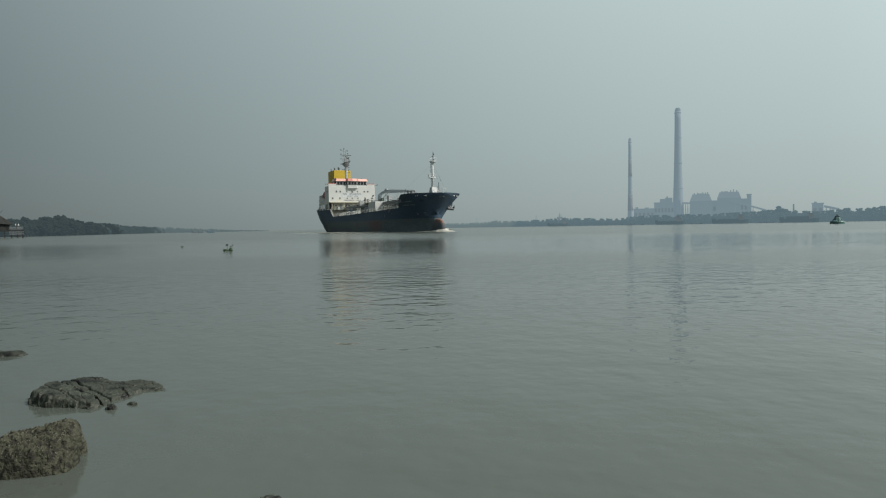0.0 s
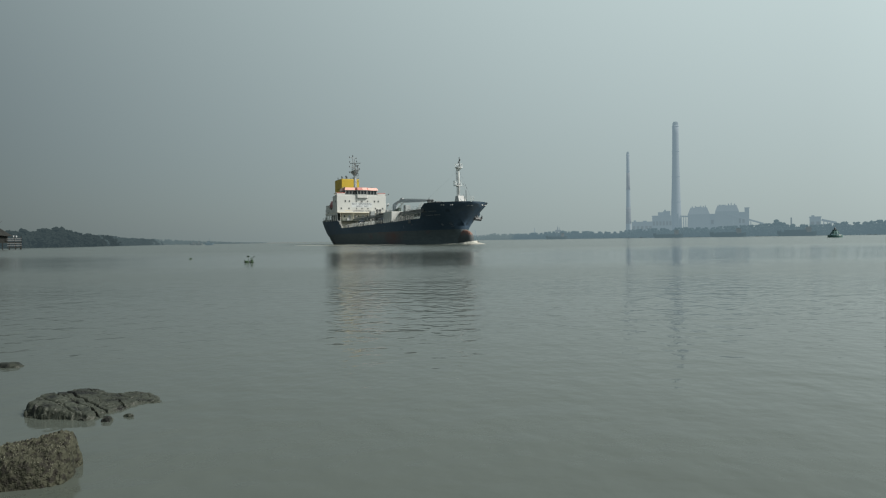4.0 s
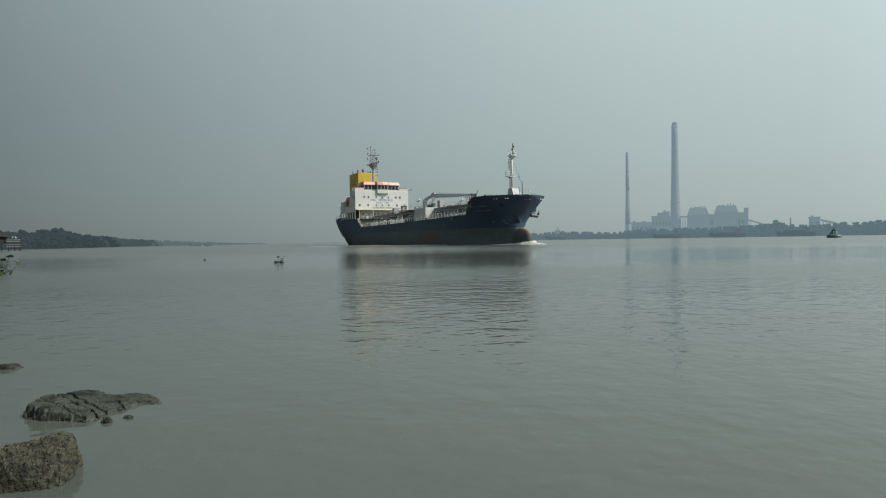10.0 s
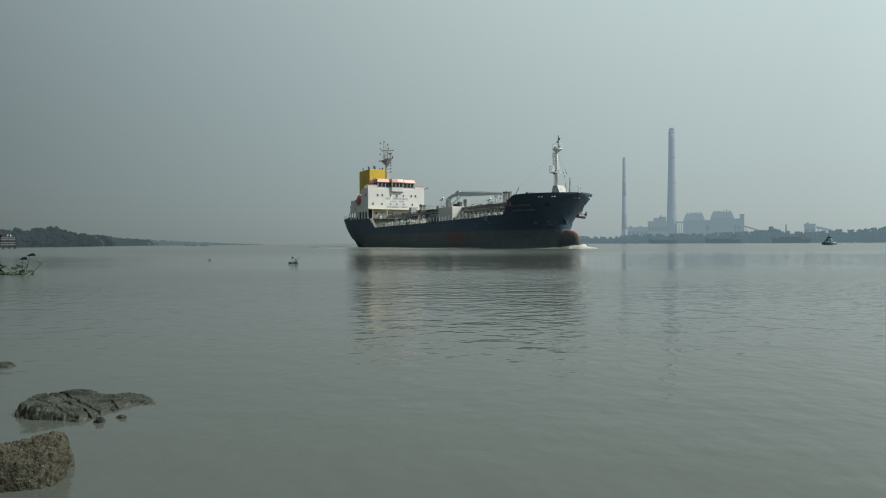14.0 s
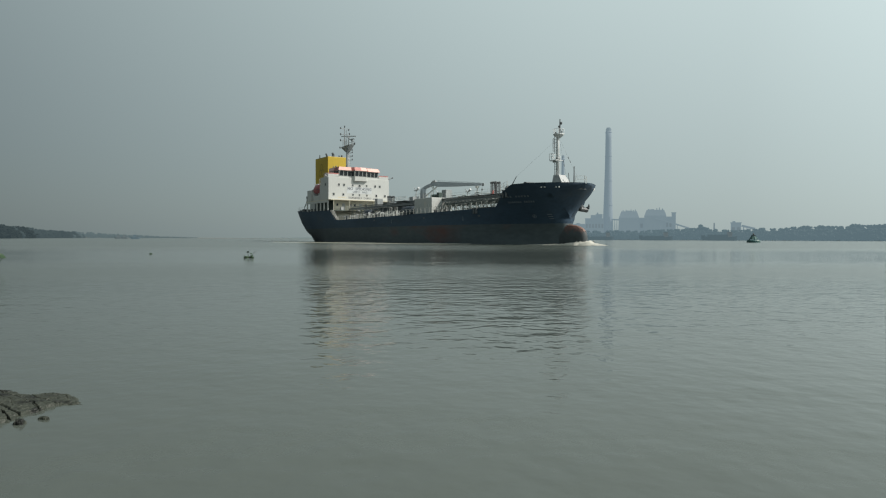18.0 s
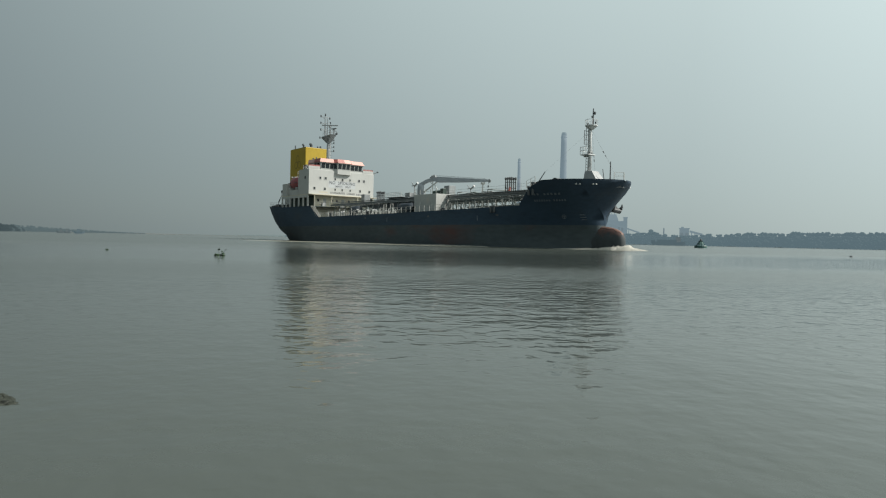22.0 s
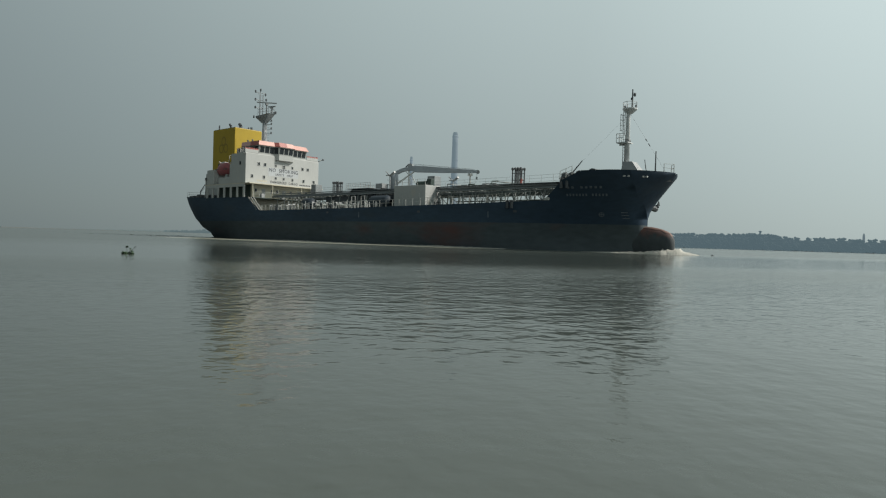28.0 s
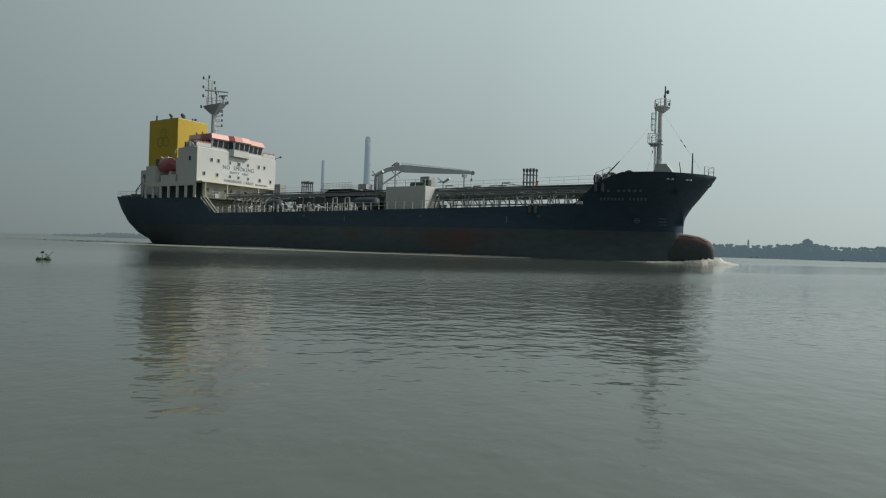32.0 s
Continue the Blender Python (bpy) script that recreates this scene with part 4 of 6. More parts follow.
def hull_band(bm, lower, upper, inset=0.0):
    for side in (-1, 1):
        rows = []
        for x in STATIONS:
            foot, top = (keel_line(x) if x != 51.5 else -1.6), top_edge(x)
            a, b = max(foot, min(lower, top)), max(foot, min(upper, top))
            if lower < -5:
                a = foot
            row = []
            for k in range(11):
                z = a + (b - a) * k / 10
                row.append((x, side * (half_beam(x, z, foot, top) - inset), z))
            rows.append(row)
        put_grid(bm, rows)
    bmesh.ops.remove_doubles(bm, verts=bm.verts, dist=0.004)
    return bm


bm = hull_band(NEW(), PAINT_LINE, 99)
# flat transom under the poop
put_grid(bm, [[(-55, s * half_beam(-55, z, 5.4, 9.15), z) for s in (-1, -0.5, 0, 0.5, 1)] for z in (5.4, 5.8, 6.5, 8, 9.15)])
bmesh.ops.remove_doubles(bm, verts=bm.verts, dist=0.01)
hull = part("hull_topside", bm, "navy", SHIP, "worn navy blue steel topside", smooth=True)
bm = hull_band(NEW(), -99, PAINT_LINE)
part("hull_bottom", bm, "boot", SHIP, "dark worn red boot topping", smooth=True)
# bulwark lining seen from inside and thickness of the top edge
for side in (-1, 1):
    for lo, hi in ((-55, -27.2), (43.3, 54.5)):
        bm = NEW()
        rows = []
        for x in [s for s in STATIONS if lo <= s <= hi]:
            top = top_edge(x)
            hb = half_beam(x, top, keel_line(x), top)
            hb2 = half_beam(x, top - 1.0, keel_line(x), top)
            rows.append([(x, side * (hb + 0.03), top + 0.004), (x, side * max(0.0, hb - 0.25), top + 0.004), (x, side * max(0.0, min(hb, hb2) - 0.25), top - 1.1)])
        put_grid(bm, rows)
        part("bulwark_lining", bm, "dark", SHIP)

# bulbous bow, fairing into the stem, its top worn to bare rust
def bulb_ring(a, angles, grow=0.0):
    cx, r = math.cos(a), max(0.02, math.sin(a)) ** 0.55
    x = 49.2 + 5.85 * cx
    wide = min(1.3 * r, lerp_at(x, [43, 47, 49, 50.2, 51.5, 53, 54.4], [0.4, 0.8, 1.1, 1.22, 1.2, 1.1, 0.85]))
    ring = []
    for q in angles:
        ring.append((x, (wide + grow) * math.cos(q), 0.95 + (2.62 * r + grow) * math.sin(q) + (0.12 * cx if math.sin(q) > 0 else 0)))
    return ring


bm = NEW()
vs = put_grid(bm, [bulb_ring(math.pi * i / 18, [2 * math.pi * k / 20 for k in range(20)]) for i in range(19)], True)
bm.faces.new(vs[0])
bm.faces.new(vs[-1][::-1])
bulb = part("bulbous_bow", bm, "boot_bulb", SHIP, "dark bulbous bow breaking the surface", smooth=True)
bm = NEW()
put_grid(bm, [bulb_ring(math.pi * i / 36, [radians(66 + 48 * k / 8 + 9 * noise.noise(Vector((i * 0.5, k, 3)))) for k in range(9)], 0.02) for i in range(3, 24)])
part("worn_top", bm, "rust", bulb, "rusty red worn top of the bulb", smooth=True)


def deck_plate(name, x0, x1, dz, mat, label=""):
    bm = NEW()
    rows = []
    for x in [x0] + [s for s in STATIONS if x0 < s < x1] + [x1]:
        top = top_edge(x)
        hb = half_beam(x, top + dz, keel_line(x), top) - 0.1
        z = (top if dz > -0.2 else top_edge(x)) + dz
        rows.append([(x, -hb, z), (x, 0, z + 0.12), (x, hb, z)])
    put_grid(bm, rows)
    return part(name, bm, mat, SHIP, label)


deck_plate("main_deck", -22.5, 40.2, -0.08, "deck", "dull green main deck")
deck_plate("forecastle_deck", 43.3, 54.2, -1.0, "deck")
deck_plate("poop_deck", -54.8, -27.2, -1.0, "deck")
for x in (-27.3, -22.6, 43.0):
    bm = NEW()
    top, low = (8.4, 5.6) if x < 0 else (9.0, 6.5)
    if x == -22.6:
        continue
    put_box(bm, x - 0.1, x + 0.1, -8.6 if x < 0 else -5.9, 8.6 if x < 0 else 5.9, low, top)
    part("bulkhead", bm, "cream" if x < 0 else "dark", SHIP)

# slanting braces under the break of the poop
for k in range(3):
    bm = NEW()
    put_tube(bm, (-26.6 + 0.8 * k, -8.9, 8.4), (-23.6 + 0.8 * k, -8.9, 5.8), 0.07, 0.07, 6)
    part("brace", bm, "pipe", SHIP)

# ---- railings ----
post = None
bm = NEW()
put_tube(bm, (0, 0, 0), (0, 0, 1.1), 0.05, 0.045, 6)
post = part("rail_post", bm, "pipe", SHIP)
post.location = (-22, -8.8, 5.7)


def railing(points, spacing=1.6, rails=(1.1, 0.6), mat="pipe", height=1.1, thick=0.024, slim=1.0):
    """Posts and rails along a line on the ship."""
    for a, b in zip(points, points[1:]):
        a, b = Vector(a), Vector(b)
        n = max(1, round((b - a).length / spacing))
        for k in range(n + 1):
            if k == n and b != Vector(points[-1]):
                continue
            again(post, Matrix.Translation(a.lerp(b, k / n)) @ Matrix.Diagonal((slim, slim, height / 1.1, 1)))
        for h in rails:
            bm = NEW()
            put_tube(bm, a + Vector((0, 0, h * height / 1.1)), b + Vector((0, 0, h * height / 1.1)), thick, thick, 5)
            part("rail", bm, mat, SHIP)


for side in (-1, 1):
    railing([(x, side * 8.75, top_edge(x) - 0.02) for x in (-22.4, -8, 5, 18, 29, 40.0)], 1.5)
    railing([(x, side * (lerp_at(x, DECK_X, DECK_B) - 0.3), top_edge(x)) for x in (43.4, 45.0)], 1.1)
    railing([(x, side * (lerp_at(x, DECK_X, DECK_B) - 0.2), top_edge(x) - 0.02) for x in (-54.6, -50, -44, -42.5)], 1.8, mat="rack", slim=0.5)
railing([(53.9, -1.2, 10.2), (54.7, 0, 10.2), (53.9, 1.2, 10.2)], 1.0, height=1.15)

# ---- deckhouse ----
FRONT = -27.7


def wall_block(name, x0, x1, y0, y1, z0, z1, mat, label="", bevel=0.06):
    bm = put_box(NEW(), x0, x1, y0, y1, z0, z1)
    if bevel:
        bevelled(bm, bevel)
    return part(name, bm, mat, SHIP, label)


house = wall_block("deckhouse_block", -33.0, FRONT, -9.05, 9.05, 11.30, 17.30, "white", "white steel accommodation block")
wall_block("lower_house", -41.0, FRONT - 0.5, -7.2, 7.2, 7.4, 11.2, "cream", "cream lower tier of the deckhouse")
bm = NEW()
put_box(bm, -43.2, FRONT + 1.6, -9.1, 9.1, 11.12, 11.296)
part("boat_deck", bm, "cream", SHIP)
# side arcade with pillars
for side in (-1, 1):
    for x in (-42.3, -40.1, -37.9, -35.5, -33.0, -30.6, -28.2):
        bm = NEW()
        put_box(bm, x - 0.28, x + 0.28, side * 9.0 - 0.1, side * 9.0 + 0.1, 8.45, 11.12)
        part("pillar", bm, "white", SHIP)
    bm = NEW()
    put_box(bm, -42.6, -27.9, side * 9.0 - 0.12, side * 9.0 + 0.12, 10.55, 11.11)
    part("lintel", bm, "white", SHIP)
    wall_block("casing_side", -37.9, -33.01, side * 8.0 - 1.0, side * 8.0 + 1.0, 11.3, 12.6, "white", bevel=0.0)
# dark green sheets added over the cream wall to darken the arcade openings
for side in (-1, 1):
    bm = put_box(NEW(), -41.02, -28.6, side * 7.22 - 0.03, side * 7.22 + 0.03, 7.5, 11.1)
    part("arcade_dark_sheet", bm, "machine", SHIP, "dark green sheet added to darken the openings behind the pillars")
# stepped screen behind the bridge wing
for side in (-1, 1):
    y = side * 8.9
    bm = NEW()
    put_prism(bm, [(-33.6, 11.3), (-33.0, 11.3), (-33.0, 17.3), (-30.2, 17.3), (-30.6, 16.8), (-31.4, 16.5), (-32.2, 15.9), (-33.6, 15.2)][::-1], y - 0.1, y + 0.1)
    bmesh.ops.transform(bm, matrix=Matrix(((1, 0, 0, 0), (0, 0, 1, 0), (0, 1, 0, 0), (0, 0, 0, 1))), verts=bm.verts)
    part("wing_screen", bm, "white", SHIP)
wall_block("casing", -42.6, -33.01, -5.2, 5.2, 11.3, 15.8, "white")
wall_block("funnel_casing", -51.3, -41.4, -4.4, 4.4, 8.0, 14.5, "white")
wall_block("wheelhouse_base", -34.5, -28.6, -6.4, 6.4, 17.3, 17.6, "white")

# wheelhouse with angled windows
FACETS = [(-31.0, -5.95), (-28.0, -5.9), (-27.85, -2.4), (-27.0, -1.75), (-27.0, 1.75), (-27.85, 2.4), (-28.0, 5.9), (-31.0, 5.95)]
OUT = FACETS + [(-34.3, 5.95), (-34.3, -5.95)]
bm = NEW()
put_prism(bm, OUT, 16.5, 17.6)
part("wheelhouse_apron", bm, "white", SHIP, "white apron below the wheelhouse windows")
bm = NEW()
inner = [(x - 0.15, y * 0.97) for x, y in OUT]
put_grid(bm, [[(x, y, 17.6) for x, y in inner], [(x + (0.29 if x > -30 else 0.0), y * (1.0 if abs(y) < 5 else 1.035), 19.25) for x, y in inner]], True)
wheelhouse = part("wheelhouse", bm, "white", SHIP, "white wheelhouse with a row of dark windows")


def facet_frame(a, b, z):
    """Pose with x along the facet, y inward, z up, at its middle."""
    a, b = Vector((*a, z)), Vector((*b, z))
    d = (b - a).normalized()
    up = Vector((0, 0, 1))
    inn = up.cross(d)
    m = Matrix((d, inn, up)).transposed().to_4x4()
    m.translation = (a + b) / 2
    return m, (b - a).length


INNER = [(x - 0.15, y * 0.97) for x, y in FACETS]
for a, b in zip(INNER, INNER[1:]):
    m, length = facet_frame(a, b, 17.82)
    m = m @ pose(0, 0, 0, 10, 0, 0)
    n = max(1, round(length / 1.3))
    w = length / n
    for k in range(n):
        bm = NEW()
        put_box(bm, -w / 2 + 0.08, w / 2 - 0.08, -0.05, 0.03, -0.03, 1.25)
        o = part("window_pane", bm, "glass", wheelhouse)
        o.matrix_basis = m @ Matrix.Translation((-length / 2 + (k + 0.5) * w, 0, 0))
        bm = NEW()
        for x0, x1, z0, z1 in ((-w / 2 + 0.03, w / 2 - 0.03, -0.08, -0.03), (-w / 2 + 0.03, w / 2 - 0.03, 1.25, 1.3), (-w / 2 + 0.03, -w / 2 + 0.08, -0.03, 1.25), (w / 2 - 0.08, w / 2 - 0.03, -0.03, 1.25)):
            put_box(bm, x0, x1, -0.08, 0.02, z0, z1)
        o = part("window_frame", bm, "white", wheelhouse)
        o.matrix_basis = m @ Matrix.Translation((-length / 2 + (k + 0.5) * w, 0, 0))
# sloping visor panels over the windows, and the flat roof behind them
n = len(OUT)
low = [Vector((x + 0.40, y * 1.05, 19.2)) for x, y in OUT]
mid = [Vector((x + 0.38, y * 1.05, 19.3)) for x, y in OUT]
high = [Vector((x - 0.12, y * 0.985, 20.15)) for x, y in OUT]
for i in range(n):
    j = (i + 1) % n
    bm = NEW()
    q = [bm.verts.new(v) for v in (low[i], low[j], mid[j], mid[i], high[i], high[j])]
    bm.faces.new((q[0], q[1], q[2], q[3]))
    bm.faces.new((q[3], q[2], q[5], q[4]))
    part("visor_panel", bm, "redrail" if i in (0, 2, 4, 6) else "pink", SHIP, "faded red sloping visor panel")
bm = NEW()
put_prism(bm, [(v.x, v.y) for v in high], 19.24, 20.13)
part("wheelhouse_roof", bm, "mast", SHIP)
# one half of the middle visor panel in a darker red
bm = NEW()
a, b = mid[3].lerp(mid[4], 0.02), mid[3].lerp(mid[4], 0.5)
c, d = high[3].lerp(high[4], 0.5), high[3].lerp(high[4], 0.02)
out = Vector((0.012, 0, 0.008))
q = [bm.verts.new(v + out) for v in (a, b, c, d)] + [bm.verts.new(v - out) for v in (a, b, c, d)]
bm.faces.new(q[:4])
for i in range(4):
    bm.faces.new((q[i], q[i + 4], q[(i + 1) % 4 + 4], q[(i + 1) % 4]))
part("visor_patch", bm, "redrail", SHIP, "darker red half of the middle visor panel")
# bridge wings
for side in (-1, 1):
    bm = NEW()
    put_box(bm, -30.8, -28.0, side * 7.4 - 1.6, side * 7.4 + 1.6, 17.31, 17.45)
    part("bridge_wing", bm, "white", SHIP)
    railing([(-28.05, side * 6.0, 17.4), (-28.05, side * 9.0, 17.4), (-30.7, side * 9.0, 17.4)], 0.9, mat="redrail", height=1.0)
    bm = NEW()
    put_box(bm, -28.12, -28.0, side * 7.5 - 1.5, side * 7.5 + 1.5, 18.1, 18.3)
    part("wind_board", bm, "redrail", SHIP)
    bm = NEW()
    put_tube(bm, (-28.2, side * 8.9, 17.4), (-27.4, side * 10.0, 17.9), 0.06, 0.06, 6)
    put_lathe(bm, [(0.18, 17.75), (0.25, 17.9), (0.18, 18.1)], 10, (-27.4, side * 10.0))
    part("side_lamp", bm, "dark", SHIP)
    for x in (-31.5, -33.2):
        bm = NEW()
        put_tube(bm, (x, side * 5.2, 19.9), (x, side * 5.2, 20.45), 0.06, 0.05, 6)
        put_lathe(bm, [(0.14, 20.35), (0.22, 20.5), (0.14, 20.7)], 10, (x, side * 5.2))
        part("roof_lamp", bm, "dark", SHIP)

for side in (-1, 1):
    bm = bevelled(put_box(NEW(), -28.06, -27.96, side * 7.5 - 1.5, side * 7.5 + 1.5, 17.45, 18.08), 0.02)
    part("wing_bulwark", bm, "white", SHIP)
    bm = bevelled(put_box(NEW(), -32.6, -31.4, side * 7.3 - 0.8, side * 7.3 + 0.8, 17.31, 18.5), 0.08)
    part("flag_locker", bm, "dark", SHIP)
    railing([(-31.0, side * 6.2, 17.31), (-34.2, side * 6.2, 17.31), (-34.2, side * 8.8, 16.0)], 0.8, height=1.0)
    bm = NEW()
    put_tube(bm, (-28.1, side * 9.0, 17.0), (-28.1, side * 9.9, 17.9), 0.07, 0.07, 6)
    part("wing_strut", bm, "white", SHIP)
    bm = NEW()
    put_grid(bm, [[(-40.6 + dx * k, side * 8.55 + 0.33 * k2 * math.cos(q), 11.75 + 0.33 * k2 * math.sin(q)) for q in [2 * math.pi * i / 12 for i in range(12)]] for dx, k, k2 in ((-0.7, 1, 0.3), (-0.6, 1, 0.95), (0.0, 1, 1.0), (0.6, 1, 0.95), (0.7, 1, 0.3))], True)
    part("liferaft_canister", bm, "white", SHIP, "white liferaft canister", smooth=True)

# portholes and windows of the front
pane_bm = put_box(NEW(), -0.02, 0.05, -0.27, 0.27, -0.36, 0.36)
pane = part("window_pane", pane_bm, "glass", house)
pane.location = (FRONT, 0, 15.25)
frame_bm = NEW()
for y0, y1, z0, z1 in ((-0.34, -0.275, -0.43, 0.43), (0.275, 0.34, -0.43, 0.43), (-0.275, 0.275, -0.43, -0.365), (-0.275, 0.275, 0.365, 0.43)):
    put_box(frame_bm, -0.02, 0.08, y0, y1, z0, z1)
frame_ob = part("window_frame", frame_bm, "white", house)
frame_ob.location = (FRONT, 0, 15.25)
for z, ys in ((15.32, (-6.04, -4.59, -2.01, -0.05, 2.13, 4.74, 6.15)), (12.76, (-7.55, -4.78, -1.96, 0.0, 2.23, 5.08, 7.79))):
    for y in ys:
        k = 0.62 if abs(y) < 3 else 0.8
        again(pane, Matrix.Translation((FRONT, y, z)) @ Matrix.Diagonal((1, k, k, 1)), house)
        again(frame_ob, Matrix.Translation((FRONT, y, z)) @ Matrix.Diagonal((1, k, k, 1)), house)
for z, x in ((15.3, -29.6),):
    bm = put_box(NEW(), x - 0.25, x + 0.25, -9.12, -9.0, z - 0.35, z + 0.35)
    part("side_window", bm, "glass", house)
# doors, lamps and fittings of the lower tier
for y, w, h in ((-4.5, 0.8, 1.9), (0.5, 0.8, 1.9), (4.4, 0.8, 1.9)):
    bm = bevelled(put_box(NEW(), FRONT - 0.52, FRONT - 0.42, y - w / 2, y + w / 2, 8.5, 8.5 + h), 0.03)
    door = part("door", bm, "grey", SHIP)
    bm = NEW()
    put_tube(bm, (FRONT - 0.42, y + 0.28, 9.3), (FRONT - 0.36, y + 0.28, 9.7), 0.03, 0.03, 6)
    part("handle", bm, "dark", door)
for y in (-6.3, -2.4, -1.2, 2.2, 6.2):
    bm = put_box(NEW(), FRONT - 0.53, FRONT - 0.43, y - 0.25, y + 0.25, 9.6, 10.3)
    part("window_pane", bm, "glass", SHIP)
wall_block("front_walkway", FRONT - 0.5, FRONT + 2.4, -8.7, 8.7, 8.25, 8.42, "deck", bevel=0.0)
railing([(FRONT + 2.3, -8.6, 8.42), (FRONT + 2.3, 8.6, 8.42)], 1.3)
railing([(-43.1, -9.0, 11.3), (-41.5, -9.0, 11.3)], 1.0)
for y in (-8.2, -3.6, 3.6, 8.2):
    bm = NEW()
    put_tube(bm, (FRONT + 1.4, y, 8.4), (FRONT + 1.4, y, 11.15), 0.09, 0.09, 8)
    part("stanchion", bm, "cream", SHIP)
for y in (-5.4, -0.6, 2.9):
    bm = bevelled(put_box(NEW(), FRONT + 0.2, FRONT + 0.9, y - 0.4, y + 0.4, 8.42, 9.3), 0.05)
    part("deck_locker", bm, "grey", SHIP)


def lettering(text, size, y, z, x=FRONT + 0.028, mat="letter", wide=1.0):
    cu = bpy.data.curves.new("lettering", "FONT")
    cu.body, cu.size, cu.align_x, cu.align_y, cu.extrude, cu.space_character = text, size, "CENTER", "CENTER", 0.012, 1.15
    cu.materials.append(M[mat])
    ob = new("lettering", cu)
    ob.parent = SHIP
    ob.matrix_basis = Matrix(((0, 0, 1, x), (1, 0, 0, y), (0, 1, 0, z), (0, 0, 0, 1))) @ Matrix.Diagonal((wide, 1, 1, 1))
    return ob


bm = put_box(NEW(), FRONT + 0.002, FRONT + 0.012, -3.77, 3.7, 13.15, 14.85)
part("sign_panel", bm, "panel", SHIP)
lettering("NO  SMOKING", 1.05, 0.0, 14.36, wide=0.93)
lettering("SAFETY   FIRST", 0.62, 0.16, 13.53, wide=0.95)
lettering("DANGEROUS  CARGO", 0.66, 0.15, 11.93, wide=0.92)
for k in range(7):
    bm = put_box(NEW(), FRONT + 0.004, FRONT + 0.02, 4.05 + 0.42 * k, 4.36 + 0.42 * k, 11.7, 11.98)
    part("lettering_bar", bm, "letter", SHIP)
for k in range(6):
    bm = put_box(NEW(), FRONT + 0.004, FRONT + 0.02, -6.3 + 0.4 * k, -6.0 + 0.4 * k, 11.8, 12.1)
    part("lettering_bar", bm, "cream", SHIP)

# ---- funnel ----
bm = NEW()
rows = []
put_box(bm, -51.0, -41.85, -3.05, 3.75, 14.2, 24.55)
bevelled(bm, 0.12)
funnel = part("funnel", bm, "yellow", SHIP, "tall boxy yellow funnel")
bm = put_box(NEW(), -50.8, -42.05, -2.85, 3.55, 24.4, 24.62)
part("funnel_top", bm, "dark", funnel)
for x, y, r, h, bend in ((-50.2, -2.0, 0.16, 1.2, 0), (-46.0, -1.6, 0.26, 0.8, 1), (-43.6, -0.6, 0.36, 0.75, 1), (-42.8, 0.9, 0.2, 0.5, 0), (-43.2, 1.9, 0.26, 0.7, 0)):
    bm = NEW()
    put_tube(bm, (x, y, 24.3), (x, y, 24.6 + h), r, r, 10)
    if bend:
        put_tube(bm, (x, y, 24.55 + h), (x - 0.5, y, 25.0 + h), r, r, 10)
    part("exhaust_pipe", bm, "dark", funnel)
bm = put_box(NEW(), -49.4, -46.6, -3.08, -3.055, 15.6, 18.4)
part("access_panel", bm, "yellow", funnel)
# plain faded device on the funnel's sides
for s in (-3.065, 3.765):
    bm = NEW()
    for cx, cz in ((-46.4, 21.75), (-47.35, 20.1), (-45.45, 20.1)):
        ring = [[bm.verts.new((cx + rr * math.cos(2 * math.pi * k / 24), s, cz + 1.1 * rr * math.sin(2 * math.pi * k / 24))) for k in range(24)] for rr in (0.68, 0.94)]
        for k in range(24):
            bm.faces.new((ring[0][k], ring[0][(k + 1) % 24], ring[1][(k + 1) % 24], ring[1][k]))
    part("device", bm, "device", funnel, "faded device of three rings")
bm = put_box(NEW(), -48.5, -47.3, -3.10, -3.06, 14.6, 16.8)
part("vent_louvre", bm, "dark", funnel)

